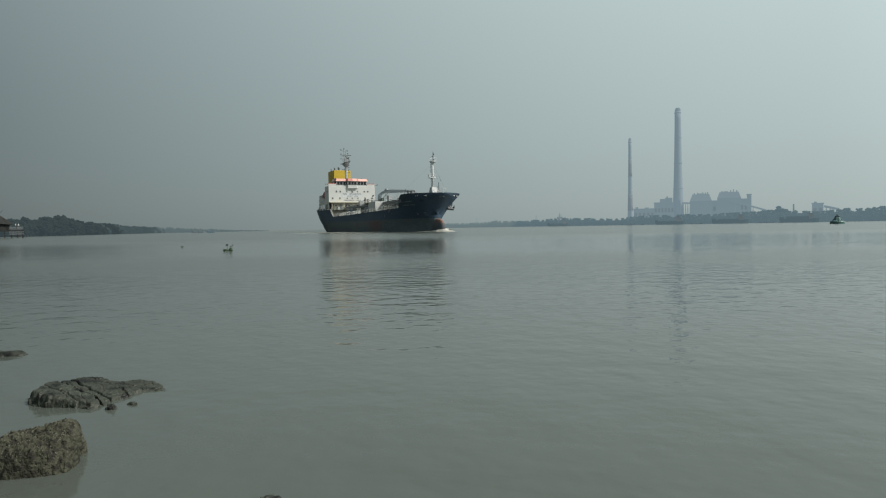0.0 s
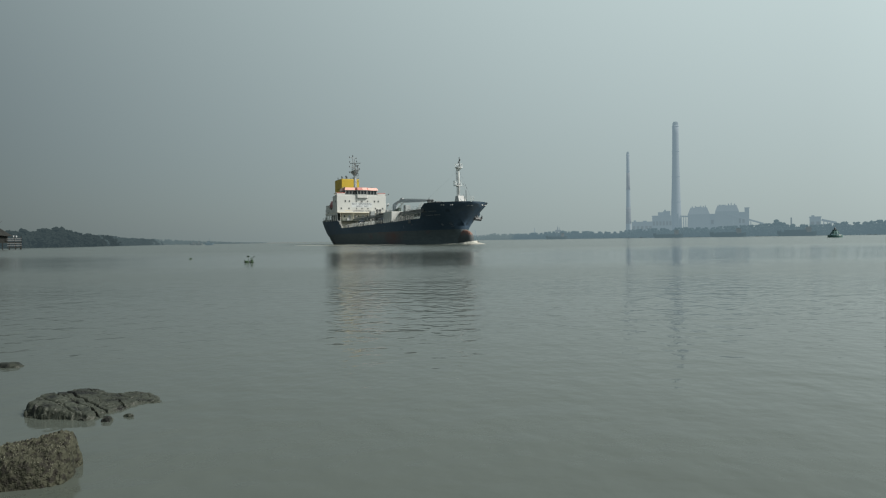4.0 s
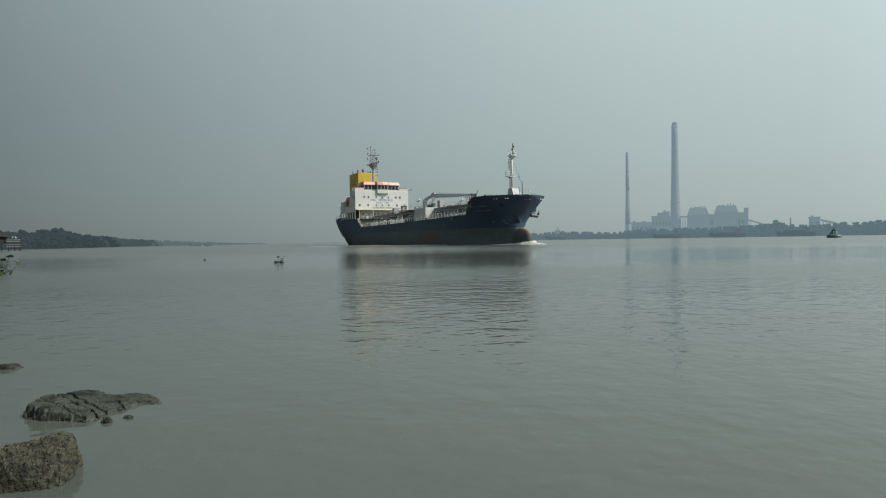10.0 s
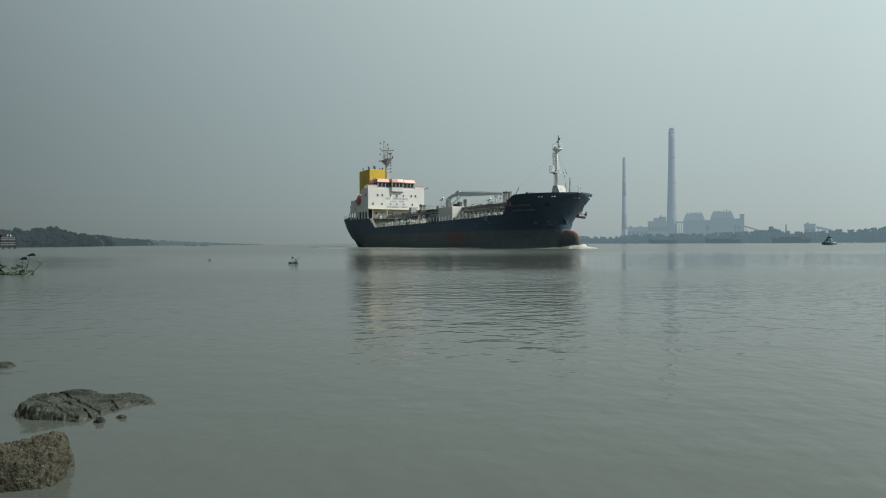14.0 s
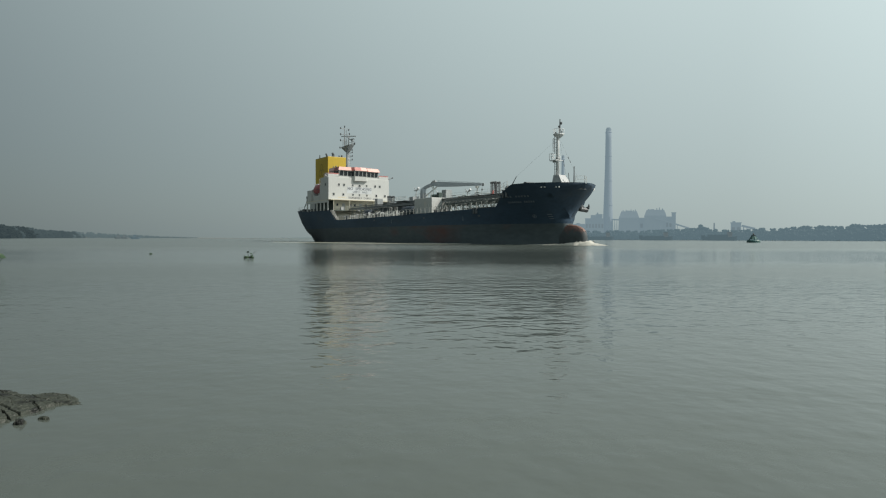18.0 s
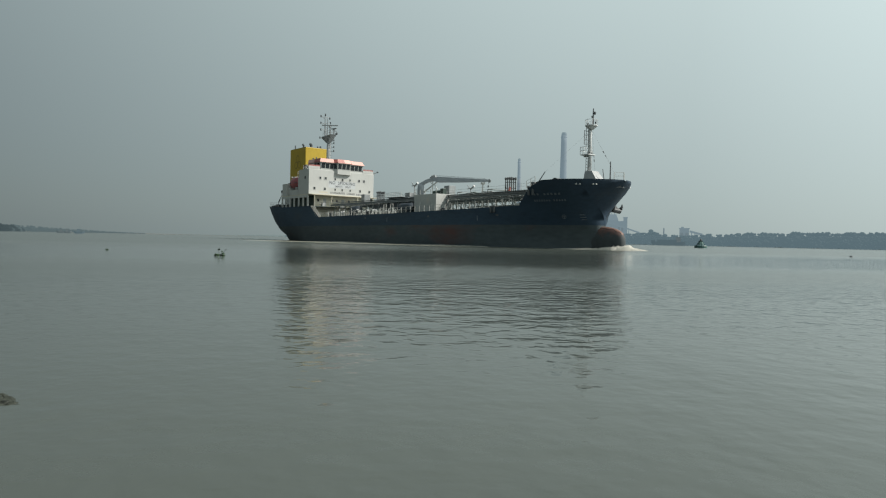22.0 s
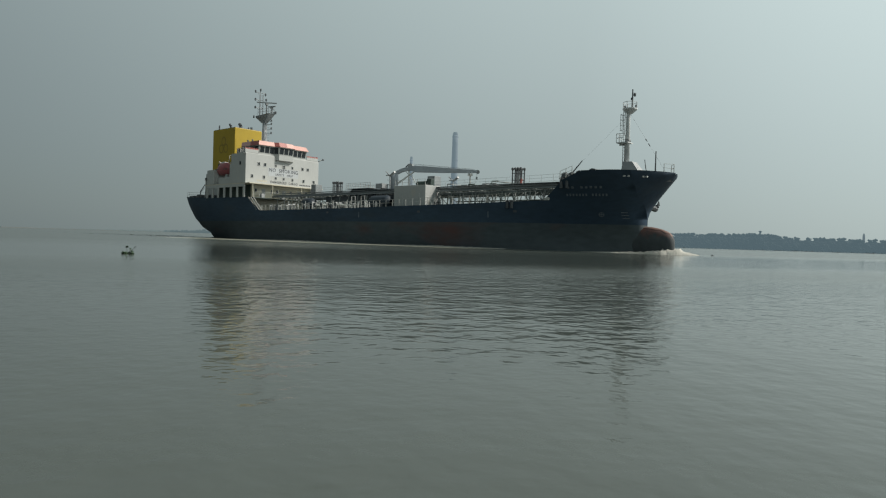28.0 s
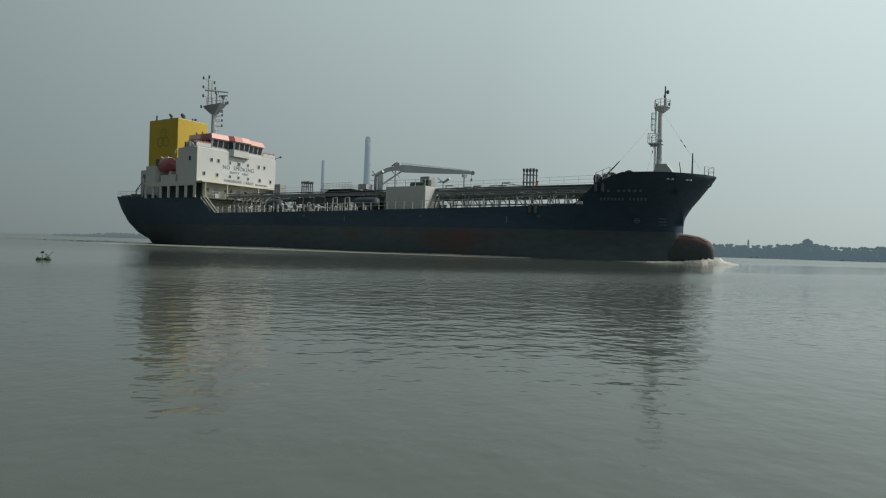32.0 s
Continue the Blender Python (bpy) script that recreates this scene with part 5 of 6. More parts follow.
# ---- lifeboat and davits ----
for side in (-1, 1):
    bm = NEW()
    rows = []
    for i in range(11):
        u = i / 10 * 2 - 1
        r = max(0.05, 1 - abs(u) ** 3.0)
        rows.append([(-38.0 + 2.75 * u, side * 7.4 + 1.1 * r ** 0.6 * math.cos(a), 14.5 + (1.25 * math.sin(a) * r ** 0.5 + (0.25 if math.sin(a) > 0.7 and abs(u) < 0.6 else 0))) for a in [2 * math.pi * k / 14 for k in range(14)]])
    vs = put_grid(bm, rows, True)
    bm.faces.new(vs[0][::-1])
    bm.faces.new(vs[-1])
    boat = part("lifeboat", bm, "orange", SHIP, "enclosed faded orange lifeboat", smooth=True)
    bm = bevelled(put_box(NEW(), -38.9, -37.6, side * 7.4 - 0.5, side * 7.4 + 0.5, 15.5, 16.1), 0.12)
    part("steering_cupola", bm, "pale", boat, "white steering cupola")
    bm = NEW()
    put_box(bm, -40.4, -35.6, side * 8.42 - 0.05, side * 8.42 + 0.05, 14.4, 14.55)
    part("fender", bm, "dark", boat)
    for x in (-39.8, -36.2):
        bm = NEW()
        put_tube(bm, (x, side * 6.4, 11.3), (x, side * 6.6, 15.6), 0.16, 0.14, 8)
        put_tube(bm, (x, side * 6.6, 15.6), (x, side * 7.9, 16.2), 0.14, 0.1, 8)
        part("davit", bm, "white", SHIP)
        bm = put_box(NEW(), x - 0.3, x + 0.3, side * 7.4 - 0.9, side * 7.4 + 0.9, 11.3, 13.35)
        part("boat_cradle", bm, "white", SHIP)
    wall_block("vent_house", -42.5, -39.9, side * 8.0 - 1.0, side * 8.0 + 1.0, 11.3, 14.4, "white")
    # mooring gear on the poop
    for x in (-46.0, -49.0):
        bm = NEW()
        put_tube(bm, (x, side * 5.5 - 0.8, 9.0), (x, side * 5.5 + 0.8, 9.0), 0.55, 0.55, 12)
        part("winch_drum", bm, "dark", SHIP)
        bm = put_box(NEW(), x - 0.7, x + 0.7, side * 5.5 - 1.0, side * 5.5 + 1.0, 7.7, 8.6)
        part("winch_base", bm, "dark", SHIP)
    bm = NEW()
    put_tube(bm, (-45.2, side * 8.0, 7.8), (-44.2, side * 8.3, 11.2), 0.08, 0.06, 6)
    put_tube(bm, (-46.8, side * 8.0, 10.0), (-44.2, side * 8.3, 11.1), 0.06, 0.05, 6)
    part("boom", bm, "pipe", SHIP)
    bm = NEW()
    put_tube(bm, (-43.6, side * 8.6, 8.0), (-43.6, side * 8.6, 12.4), 0.07, 0.06, 6)
    put_lathe(bm, [(0.18, 12.2), (0.28, 12.5), (0.2, 12.9)], 10, (-43.6, side * 8.6))
    part("deck_lamp", bm, "dark", SHIP)

# ---- radar mast ----
bm = NEW()
put_lathe(bm, [(0.58, 19.6), (0.46, 25.9)], 14, (-35.1, 0))
mast = part("radar_mast", bm, "grey", SHIP, "grey steel radar mast above the wheelhouse", smooth=True)
# wedge-shaped platform
bm = NEW()
low = [bm.verts.new(v) for v in ((-35.7, -0.4, 25.2), (-34.6, -0.4, 25.2), (-34.6, 0.4, 25.2), (-35.7, 0.4, 25.2))]
mid = [bm.verts.new(v) for v in ((-36.9, -1.1, 26.4), (-32.7, -0.75, 26.8), (-32.7, 0.75, 26.8), (-36.9, 1.1, 26.4))]
high = [bm.verts.new(v) for v in ((-37.0, -1.15, 26.75), (-32.5, -0.85, 27.0), (-32.5, 0.85, 27.0), (-37.0, 1.15, 26.75))]
bm.faces.new(low[::-1])
bm.faces.new(high)
for lo_, hi_ in ((low, mid), (mid, high)):
    for i in range(4):
        bm.faces.new((lo_[i], lo_[(i + 1) % 4], hi_[(i + 1) % 4], hi_[i]))
part("mast_platform", bm, "dull_mast", mast)
# paired pole with rungs, yards and lamps
for x, y, z1, r_ in ((-36.6, -0.35, 32.5, 0.12), (-36.5, 0.35, 31.6, 0.10), (-37.0, 0.0, 30.4, 0.07)):
    bm = NEW()
    put_tube(bm, (x, y, 26.8), (x, y, z1), r_, r_ * 0.7, 6)
    part("aerial", bm, "dull_mast", mast)
for k in range(9):
    bm = NEW()
    put_tube(bm, (-36.6, -0.35, 27.3 + 0.5 * k), (-36.5, 0.35, 27.3 + 0.5 * k), 0.035, 0.035, 5)
    part("ladder_rung", bm, "dull_mast", mast)
for z, y0, y1 in ((31.9, -1.5, 1.0), (30.3, -1.5, 1.2), (28.6, -1.5, 0.4)):
    bm = NEW()
    put_tube(bm, (-36.6, y0, z), (-36.6, y1, z), 0.055, 0.055, 6)
    put_tube(bm, (-36.6, y0 * 0.9, z), (-36.6, -0.35, z - 0.5), 0.035, 0.035, 5)
    part("yard", bm, "dull_mast", mast)
for x, y, z in ((-36.6, -1.5, 32.0), (-36.6, 1.0, 31.7), (-36.6, -1.5, 30.3), (-36.6, 1.2, 30.6), (-36.6, -1.5, 28.6), (-37.2, -1.4, 26.6), (-36.5, -0.3, 32.5), (-32.3, 0.8, 27.3), (-33.0, 0.9, 27.2)):
    bm = NEW()
    put_lathe(bm, [(0.1, -0.3), (0.18, -0.15), (0.18, 0.2), (0.08, 0.3)], 8)
    o = part("mast_lamp", bm, "dark", mast)
    o.location = (x, y, z)
# two radar scanners on pedestals
for x, y, z0, z1, half, turn in ((-34.7, 0.1, 27.0, 29.5, 2.1, 110), (-33.0, 0.3, 27.0, 28.5, 1.0, 75)):
    bm = NEW()
    put_tube(bm, (x, y, z0), (x, y, z1 - 0.1), 0.16, 0.13, 8)
    put_box(bm, x - 0.25, x + 0.25, y - 0.25, y + 0.25, z1 - 0.45, z1 - 0.08)
    part("radar_pedestal", bm, "dull_mast", mast)
    bm = bevelled(put_box(NEW(), -half, half, -0.13, 0.13, -0.12, 0.12), 0.04)
    o = part("radar_scanner", bm, "rack", mast)
    o.matrix_basis = pose(x, y, z1 + 0.08, 0, 0, turn - 60)
# platform rail
rim = [(-36.2, -1.05), (-34.5, -0.95), (-32.6, -0.8), (-32.6, 0.8), (-34.5, 0.95), (-36.2, 1.05)]
for (x0, y0), (x1, y1) in zip(rim, rim[1:]):
    bm = NEW()
    put_tube(bm, (x0, y0, 26.95), (x0, y0, 28.0), 0.04, 0.04, 5)
    for z in (27.5, 28.0):
        put_tube(bm, (x0, y0, z), (x1, y1, z), 0.03, 0.03, 5)
    part("platform_rail", bm, "dull_mast", mast)
# lamp brackets and rungs on the forward side
for k in range(9):
    bm = NEW()
    put_tube(bm, (-34.75, 0.2, 20.4 + 0.55 * k), (-34.3, 0.6, 20.4 + 0.55 * k), 0.035, 0.035, 5)
    part("ladder_rung", bm, "dull_mast", mast)
for z in (22.9, 23.9, 24.9, 25.6):
    bm = NEW()
    put_tube(bm, (-34.7, 0.2, z), (-33.75, 0.75, z), 0.05, 0.05, 5)
    put_lathe(bm, [(0.08, z - 0.1), (0.17, z + 0.02), (0.17, z + 0.32), (0.08, z + 0.42)], 8, (-33.75, 0.75))
    part("bracket_lamp", bm, "dark", mast)

# ---- cargo deck ----
wall_block("deck_store", 11.6, 18.45, -6.4, -2.8, 6.05, 9.52, "white", "plain off-white deck store box", 0.05)
for x in (13.2, 16.8):
    bm = put_box(NEW(), x - 0.4, x + 0.4, -6.44, -6.41, 6.3, 8.2)
    part("store_door", bm, "white", SHIP)
railing([(11.7, -6.3, 9.52), (18.3, -6.3, 9.52)], 1.6, height=0.9)
bm = bevelled(put_box(NEW(), 13.7, 15.3, -0.8, 0.8, 8.6, 11.55), 0.08)
part("vent_trunk", bm, "rack", SHIP, "grey louvred vent trunk")
for k in range(6):
    bm = put_box(NEW(), 13.8, 15.2, -0.86, -0.805, 9.2 + 0.36 * k, 9.36 + 0.36 * k)
    part("vent_slat", bm, "grey", SHIP)
bm = NEW()
put_tube(bm, (14.0, -3.4, 10.0), (16.2, -3.4, 10.0), 0.45, 0.45, 14)
part("power_pack_motor", bm, "machine", SHIP, "dark green hydraulic power pack")
bm = bevelled(put_box(NEW(), 16.3, 17.2, -3.8, -3.0, 9.52, 10.7), 0.06)
part("power_pack_tank", bm, "machine", SHIP)
bm = bevelled(put_box(NEW(), -17.3, -15.9, -0.8, 0.8, 8.9, 11.2), 0.06)
locker = part("deck_locker", bm, "rack", SHIP, "grey louvred deck locker by the deckhouse")
for k in range(7):
    bm = put_box(NEW(), -17.2, -16.0, -0.85, -0.805, 9.3 + 0.26 * k, 9.42 + 0.26 * k)
    part("slat", bm, "grey", locker)

# pipe rack: long pipes on trestle frames
RACK_Z = 8.75
for y, r, mat in ((-3.4, 0.16, "grey"), (-2.6, 0.22, "grey"), (-1.7, 0.18, "grey"), (-0.8, 0.24, "pipe"), (0.2, 0.2, "grey"), (1.1, 0.24, "pipe"), (2.1, 0.18, "pipe"), (3.0, 0.22, "grey")):
    bm = NEW()
    put_tube(bm, (-26.0, y, RACK_Z + 0.2), (41.5, y, RACK_Z + 0.35), r, r, 8)
    part("cargo_pipe", bm, mat, SHIP)
bm = NEW()
put_box(bm, -26.0, 41.8, -3.9, -2.9, RACK_Z + 0.55, RACK_Z + 0.62)
part("catwalk", bm, "rack", SHIP)
for y in (-3.85, 3.55):
    bm = NEW()
    put_box(bm, -26.0, 41.8, y - 0.08, y + 0.08, RACK_Z - 0.16, RACK_Z + 0.06)
    part("rack_beam", bm, "rack", SHIP)
    railing([(16.5, y, RACK_Z + 0.45), (41.6, y, RACK_Z + 0.75)], 1.9, mat="rack", height=0.95, thick=0.014, slim=0.45)
railing([(-26, -3.85, RACK_Z + 0.45), (-5, -3.85, RACK_Z + 0.45)], 2.2, mat="rack", height=0.9, thick=0.014, slim=0.45)


def trestle_mesh():
    bm = NEW()
    for y, foot in ((-3.8, -4.3), (-1.3, -0.4), (1.3, 0.4), (3.6, 4.2)):
        put_tube(bm, (0, foot, 5.6), (0, y, RACK_Z - 0.2), 0.085, 0.075, 6)
    put_tube(bm, (0, -4.0, RACK_Z - 0.12), (0, 3.8, RACK_Z - 0.12), 0.09, 0.09, 6)
    put_tube(bm, (0, -4.1, 7.0), (0, -1.2, RACK_Z - 0.2), 0.05, 0.05, 5)
    put_tube(bm, (0, 4.0, 7.0), (0, 1.2, RACK_Z - 0.2), 0.07, 0.07, 5)
    return bm


tr = part("trestle", trestle_mesh(), "trestle", SHIP, "grey steel pipe trestle")
tr.location = (-24, 0, 0)
for k in range(1, 28):
    again(tr, Matrix.Translation((-24 + 2.4 * k, 0, 0)))
brace = None
for k in range(9):
    x = 19.2 + 2.4 * k
    bm = NEW()
    put_tube(bm, (0, -4.1, 7.2), (0.95, -3.85, RACK_Z - 0.2), 0.045, 0.045, 5)
    put_tube(bm, (2.4, -4.1, 7.2), (1.45, -3.85, RACK_Z - 0.2), 0.045, 0.045, 5)
    if brace is None:
        brace = part("knee_brace", bm, "trestle", SHIP)
        brace.location = (x, 0, 0)
    else:
        bm.free()
        again(brace, Matrix.Translation((x, 0, 0)))

for y, r_, x0, x1 in ((-3.2, 0.2, -14, 41), (-2.2, 0.26, -14, 30), (-1.2, 0.2, 8, 41), (1.6, 0.26, -14, 41)):
    bm = NEW()
    put_tube(bm, (x0, y, RACK_Z - 0.55), (x1, y, RACK_Z - 0.45), r_, r_, 8)
    part("cargo_pipe", bm, "rack", SHIP)
r = random.Random(5)
for k in range(16):
    x = 10.5 + 0.62 * k + r.uniform(-0.2, 0.2)
    bm = NEW()
    put_tube(bm, (x, -4.6 + r.uniform(-0.4, 0.8), 5.8), (x, -4.0, RACK_Z + r.uniform(-0.9, 0.4)), r.uniform(0.05, 0.12), 0.06, 6)
    part("riser_pipe", bm, r.choice(("rack", "dark", "trestle")), SHIP)
# raised tank trunk and domes in the after half of the cargo deck
bm = NEW()
put_box(bm, -9.5, 9.8, -3.4, 4.2, 5.6, 8.5)
bevelled(bm, 0.25)
part("tank_trunk", bm, "dark", SHIP, "dark raised tank trunk")
for x0, x1, r, y, z in ((-4.2, 3.6, 0.75, -1.9, 9.0), (3.2, 7.6, 0.6, -2.2, 9.0), (-13.8, -10.4, 1.15, -5.2, 7.0), (4.5, 9.5, 1.2, -4.9, 7.0)):
    bm = NEW()
    c = [(x0, 0.4), (x0 + 0.35, 0.85), (x0 + 0.8, 1.0), (x1 - 0.8, 1.0), (x1 - 0.35, 0.85), (x1, 0.4)]
    put_grid(bm, [[(x, y + r * k * math.cos(a), z + r * k * math.sin(a)) for a in [2 * math.pi * i / 16 for i in range(16)]] for x, k in c], True)
    part("deck_tank", bm, "tank", SHIP, "dark blue cylindrical deck tank", smooth=True)
bm = put_box(NEW(), -4.4, 2.4, -3.1, -1.6, 9.74, 9.80)
part("grating_deck", bm, "rack", SHIP)
for y in (-3.0, 1.3):
    railing([(-4.2, y, 9.8), (2.3, y, 9.8)], 0.62, rails=(1.1, 0.75, 0.4), mat="rack", height=0.95, slim=0.7)
bm = put_box(NEW(), 3.4, 5.0, -2.8, -1.3, 9.7, 10.5)
part("deck_locker", bm, "grey", SHIP)


def vent_posts(x0, n, z0, z1, y=0.0):
    for i in range(n):
        for dy in (-0.5, 0.5):
            x = x0 + i * 0.48
            bm = NEW()
            put_tube(bm, (x, y + dy, z0), (x, y + dy, z1 - 0.35), 0.11, 0.10, 6)
            put_lathe(bm, [(0.1, z1 - 0.5), (0.2, z1 - 0.32), (0.2, z1 - 0.1), (0.07, z1)], 8, (x, y + dy))
            part("vent_post", bm, "vent", SHIP)
    for z in (z0 + (z1 - z0) * 0.35, z0 + (z1 - z0) * 0.7):
        for dy in (-0.5, 0.5):
            bm = NEW()
            put_tube(bm, (x0 - 0.15, y + dy, z), (x0 + (n - 1) * 0.48 + 0.15, y + dy, z), 0.05, 0.05, 5)
            part("vent_brace", bm, "vent", SHIP)


vent_posts(30.6, 4, 9.2, 12.15)
vent_posts(-10.9, 4, 8.6, 11.6)


def monitor(x, y, z0, z1):
    bm = NEW()
    put_tube(bm, (x, y, z0), (x, y, z1), 0.1, 0.09, 8)
    put_tube(bm, (x - 0.9, y, z1 + 0.1), (x + 0.9, y, z1 + 0.25), 0.09, 0.07, 6)
    put_tube(bm, (x, y, z1), (x - 1.1, y + 0.1, z1 + 0.8), 0.13, 0.08, 6)
    put_tube(bm, (x, y, z1), (x + 1.2, y - 0.1, z1 + 0.6), 0.16, 0.22, 6)
    part("fire_monitor", bm, "grey", SHIP, "pale foam monitor on a post")


monitor(7.6, -3.5, 8.6, 11.6)
monitor(13.2, 6.5, 6.0, 11.4)

# hose crane, its jib swung out over the port side
crane = part("crane_post", put_lathe(NEW(), [(0.75, 8.3), (0.72, 11.7), (0.66, 12.2), (0.45, 12.4)], 18), "jib", SHIP, "grey hose crane post", smooth=True)
crane.matrix_basis = pose(5.45, -0.3, 0, 0, 0, 28.8)
bm = NEW()
rows = []
for t_, w, h in ((0.0, 0.5, 0.4), (0.25, 0.48, 0.42), (0.5, 0.45, 0.44), (0.75, 0.45, 0.44), (1.0, 0.45, 0.44)):
    x, z = -0.25 + 3.0 * t_, 12.3 + 1.1 * math.sin(t_ * math.pi / 2)
    rows.append([(x, -w, z - h), (x, w, z - h), (x, w, z + h * 0.3), (x, -w, z + h * 0.3)])
for x, w, z0, z1 in ((3.8, 0.5, 12.68, 13.78), (8.6, 0.4, 12.6, 13.46), (14.6, 0.25, 12.62, 13.05)):
    rows.append([(x, -w, z0), (x, w, z0), (x, w, z1), (x, -w, z1)])
vs = put_grid(bm, rows, True)
bm.faces.new(vs[0][::-1])
bm.faces.new(vs[-1])
part("crane_jib", bm, "jib", crane, "long tapered grey crane jib")
bm = NEW()
put_tube(bm, (0.5, 0, 10.6), (3.9, 0, 13.0), 0.17, 0.12, 8)
part("luffing_cylinder", bm, "pale", crane)
bm = bevelled(put_box(NEW(), 2.4, 3.3, -0.35, 0.35, 13.45, 14.1), 0.1)
part("winch_head", bm, "grey", crane)
bm = NEW()
put_tube(bm, (2.0, 0, 13.6), (2.9, 0, 14.2), 0.1, 0.1, 6)
part("winch_bracket", bm, "dark", crane)
bm = NEW()
put_tube(bm, (14.75, -0.12, 12.8), (14.75, 0.12, 12.8), 0.34, 0.34, 12)
part("jib_head", bm, "rack", crane)
bm = NEW()
put_tube(bm, (14.6, 0, 12.6), (14.6, 0, 11.9), 0.03, 0.03, 5)
put_box(bm, 14.45, 14.75, -0.12, 0.12, 11.5, 11.9)
part("hook_block", bm, "rack", crane)
for y in (-0.42, 0.42):
    bm = NEW()
    put_tube(bm, (3.6, y, 14.05), (14.2, y, 13.2), 0.02, 0.02, 4)
    for k in range(8):
        u = k / 7
        put_tube(bm, (3.6 + 10.6 * u, y * (1 - 0.5 * u), 13.75 - 0.75 * u), (3.6 + 10.6 * u, y, 14.05 - 0.85 * u), 0.02, 0.02, 4)
    part("jib_rail", bm, "rack", crane)
for k in range(5):
    bm = NEW()
    put_tube(bm, (-1.15, -0.3, 9.0 + 0.75 * k), (-1.15, 0.3, 9.0 + 0.75 * k), 0.04, 0.04, 5)
    put_tube(bm, (-1.15, 0.0, 9.0 + 0.75 * k), (-0.75, 0.0, 9.0 + 0.75 * k), 0.03, 0.03, 5)
    part("ladder_rung", bm, "grey", crane)
bm = NEW()
put_tube(bm, (2.6, 0, 8.6), (2.6, 0, 13.1), 0.12, 0.1, 8)
put_tube(bm, (2.6, 0, 12.2), (1.7, 0, 13.2), 0.07, 0.07, 6)
part("crane_strut", bm, "pale", crane)
bm = NEW()
for y in (-0.25, 0.25):
    put_tube(bm, (2.9, y, 12.4), (4.8, y, 9.3), 0.04, 0.04, 5)
for k in range(8):
    put_tube(bm, (3.0 + 0.24 * k, -0.25, 12.24 - 0.39 * k), (3.0 + 0.24 * k, 0.25, 12.24 - 0.39 * k), 0.03, 0.03, 5)
part("crane_ladder", bm, "pale", crane)
bm = NEW()
put_tube(bm, (17.3, 6.1, 5.9), (17.3, 6.1, 12.4), 0.15, 0.12, 8)
put_box(bm, 17.0, 17.6, 5.8, 6.4, 12.1, 12.5)
part("jib_rest", bm, "pipe", SHIP)

# deck clutter along the starboard edge: valves, bollards, ladders, hose supports
r = random.Random(8)
valve_bm = NEW()
put_tube(valve_bm, (0, 0, 0), (0, 0, 0.9), 0.07, 0.07, 8)
put_tube(valve_bm, (0, -0.25, 0.95), (0, 0.25, 0.95), 0.13, 0.13, 10)
valve = part("valve", valve_bm, "grey", SHIP)
valve.location = (-20, -6, 5.7)
for side in (-1, 1):
    for k in range(26):
        x = -20.5 + k * 1.15 + r.uniform(-0.3, 0.3)
        again(valve, Matrix.Translation((x, side * r.uniform(4.6, 7.8), 5.75)) @ Matrix.Diagonal((1, 1, r.uniform(0.8, 1.5), 1)))
    for x in (-19, -3, 9.5, 22, 35):
        for dx in (0, 0.7):
            bm = NEW()
            put_lathe(bm, [(0.22, 5.6), (0.22, 6.5), (0.3, 6.55), (0.3, 6.7)], 12, (x + dx, side * 7.9))
            part("bollard", bm, "dark", SHIP)
    for x in (2.2, 4.6):
        bm = NEW()
        for dx in (0, 0.9):
            put_tube(bm, (x + dx, side * 7.2, 5.7), (x + dx, side * 7.2, 8.0), 0.06, 0.06, 6)
        for z in (6.4, 7.2, 8.0):
            put_tube(bm, (x, side * 7.2, z), (x + 0.9, side * 7.2, z), 0.05, 0.05, 5)
        part("hose_stand", bm, "pipe", SHIP)
for k in range(4):
    x = -6.5 + 1.9 * k
    bm = NEW()
    put_tube(bm, (x, -8.2, 6.6), (x, 8.2, 6.6), 0.2, 0.2, 10)
    part("manifold_pipe", bm, "trestle", SHIP)
    for s in (-1, 1):
        bm = NEW()
        put_tube(bm, (x, s * 8.2, 6.6), (x, s * 8.32, 6.6), 0.34, 0.34, 12)
        part("manifold_flange", bm, "dark", SHIP)
bm = NEW()
put_tube(bm, (33.2, -2.2, 9.3), (33.4, -2.2, 10.2), 0.2, 0.16, 8)
part("red_hydrant", bm, "redrail", SHIP, "red deck hydrant")

# hoses, stanchions, small lines and valves crowding the deck
r = random.Random(31)
for k in range(34):
    x = -7.5 + 0.5 * k + r.uniform(-0.2, 0.2)
    bm = NEW()
    h, y = r.uniform(0.5, 1.5), r.uniform(-8.3, -7.0)
    put_tube(bm, (x, y, 5.75), (x, y, 5.85 + h), 0.05, 0.045, 6)
    if k % 3 == 0:
        put_tube(bm, (x, y, 5.85 + h), (x + 0.5, y, 5.85 + h), 0.045, 0.045, 5)
        put_tube(bm, (x + 0.5, y, 5.85 + h), (x + 0.5, y, 5.75), 0.045, 0.045, 5)
    part("stanchion", bm, "pale", SHIP)
for k in range(14):
    x = -20.5 + 1.05 * k
    bm = NEW()
    put_tube(bm, (x, -7.6, 5.75), (x, -7.6, r.uniform(6.9, 7.5)), 0.05, 0.045, 6)
    part("stanchion", bm, "pale", SHIP)
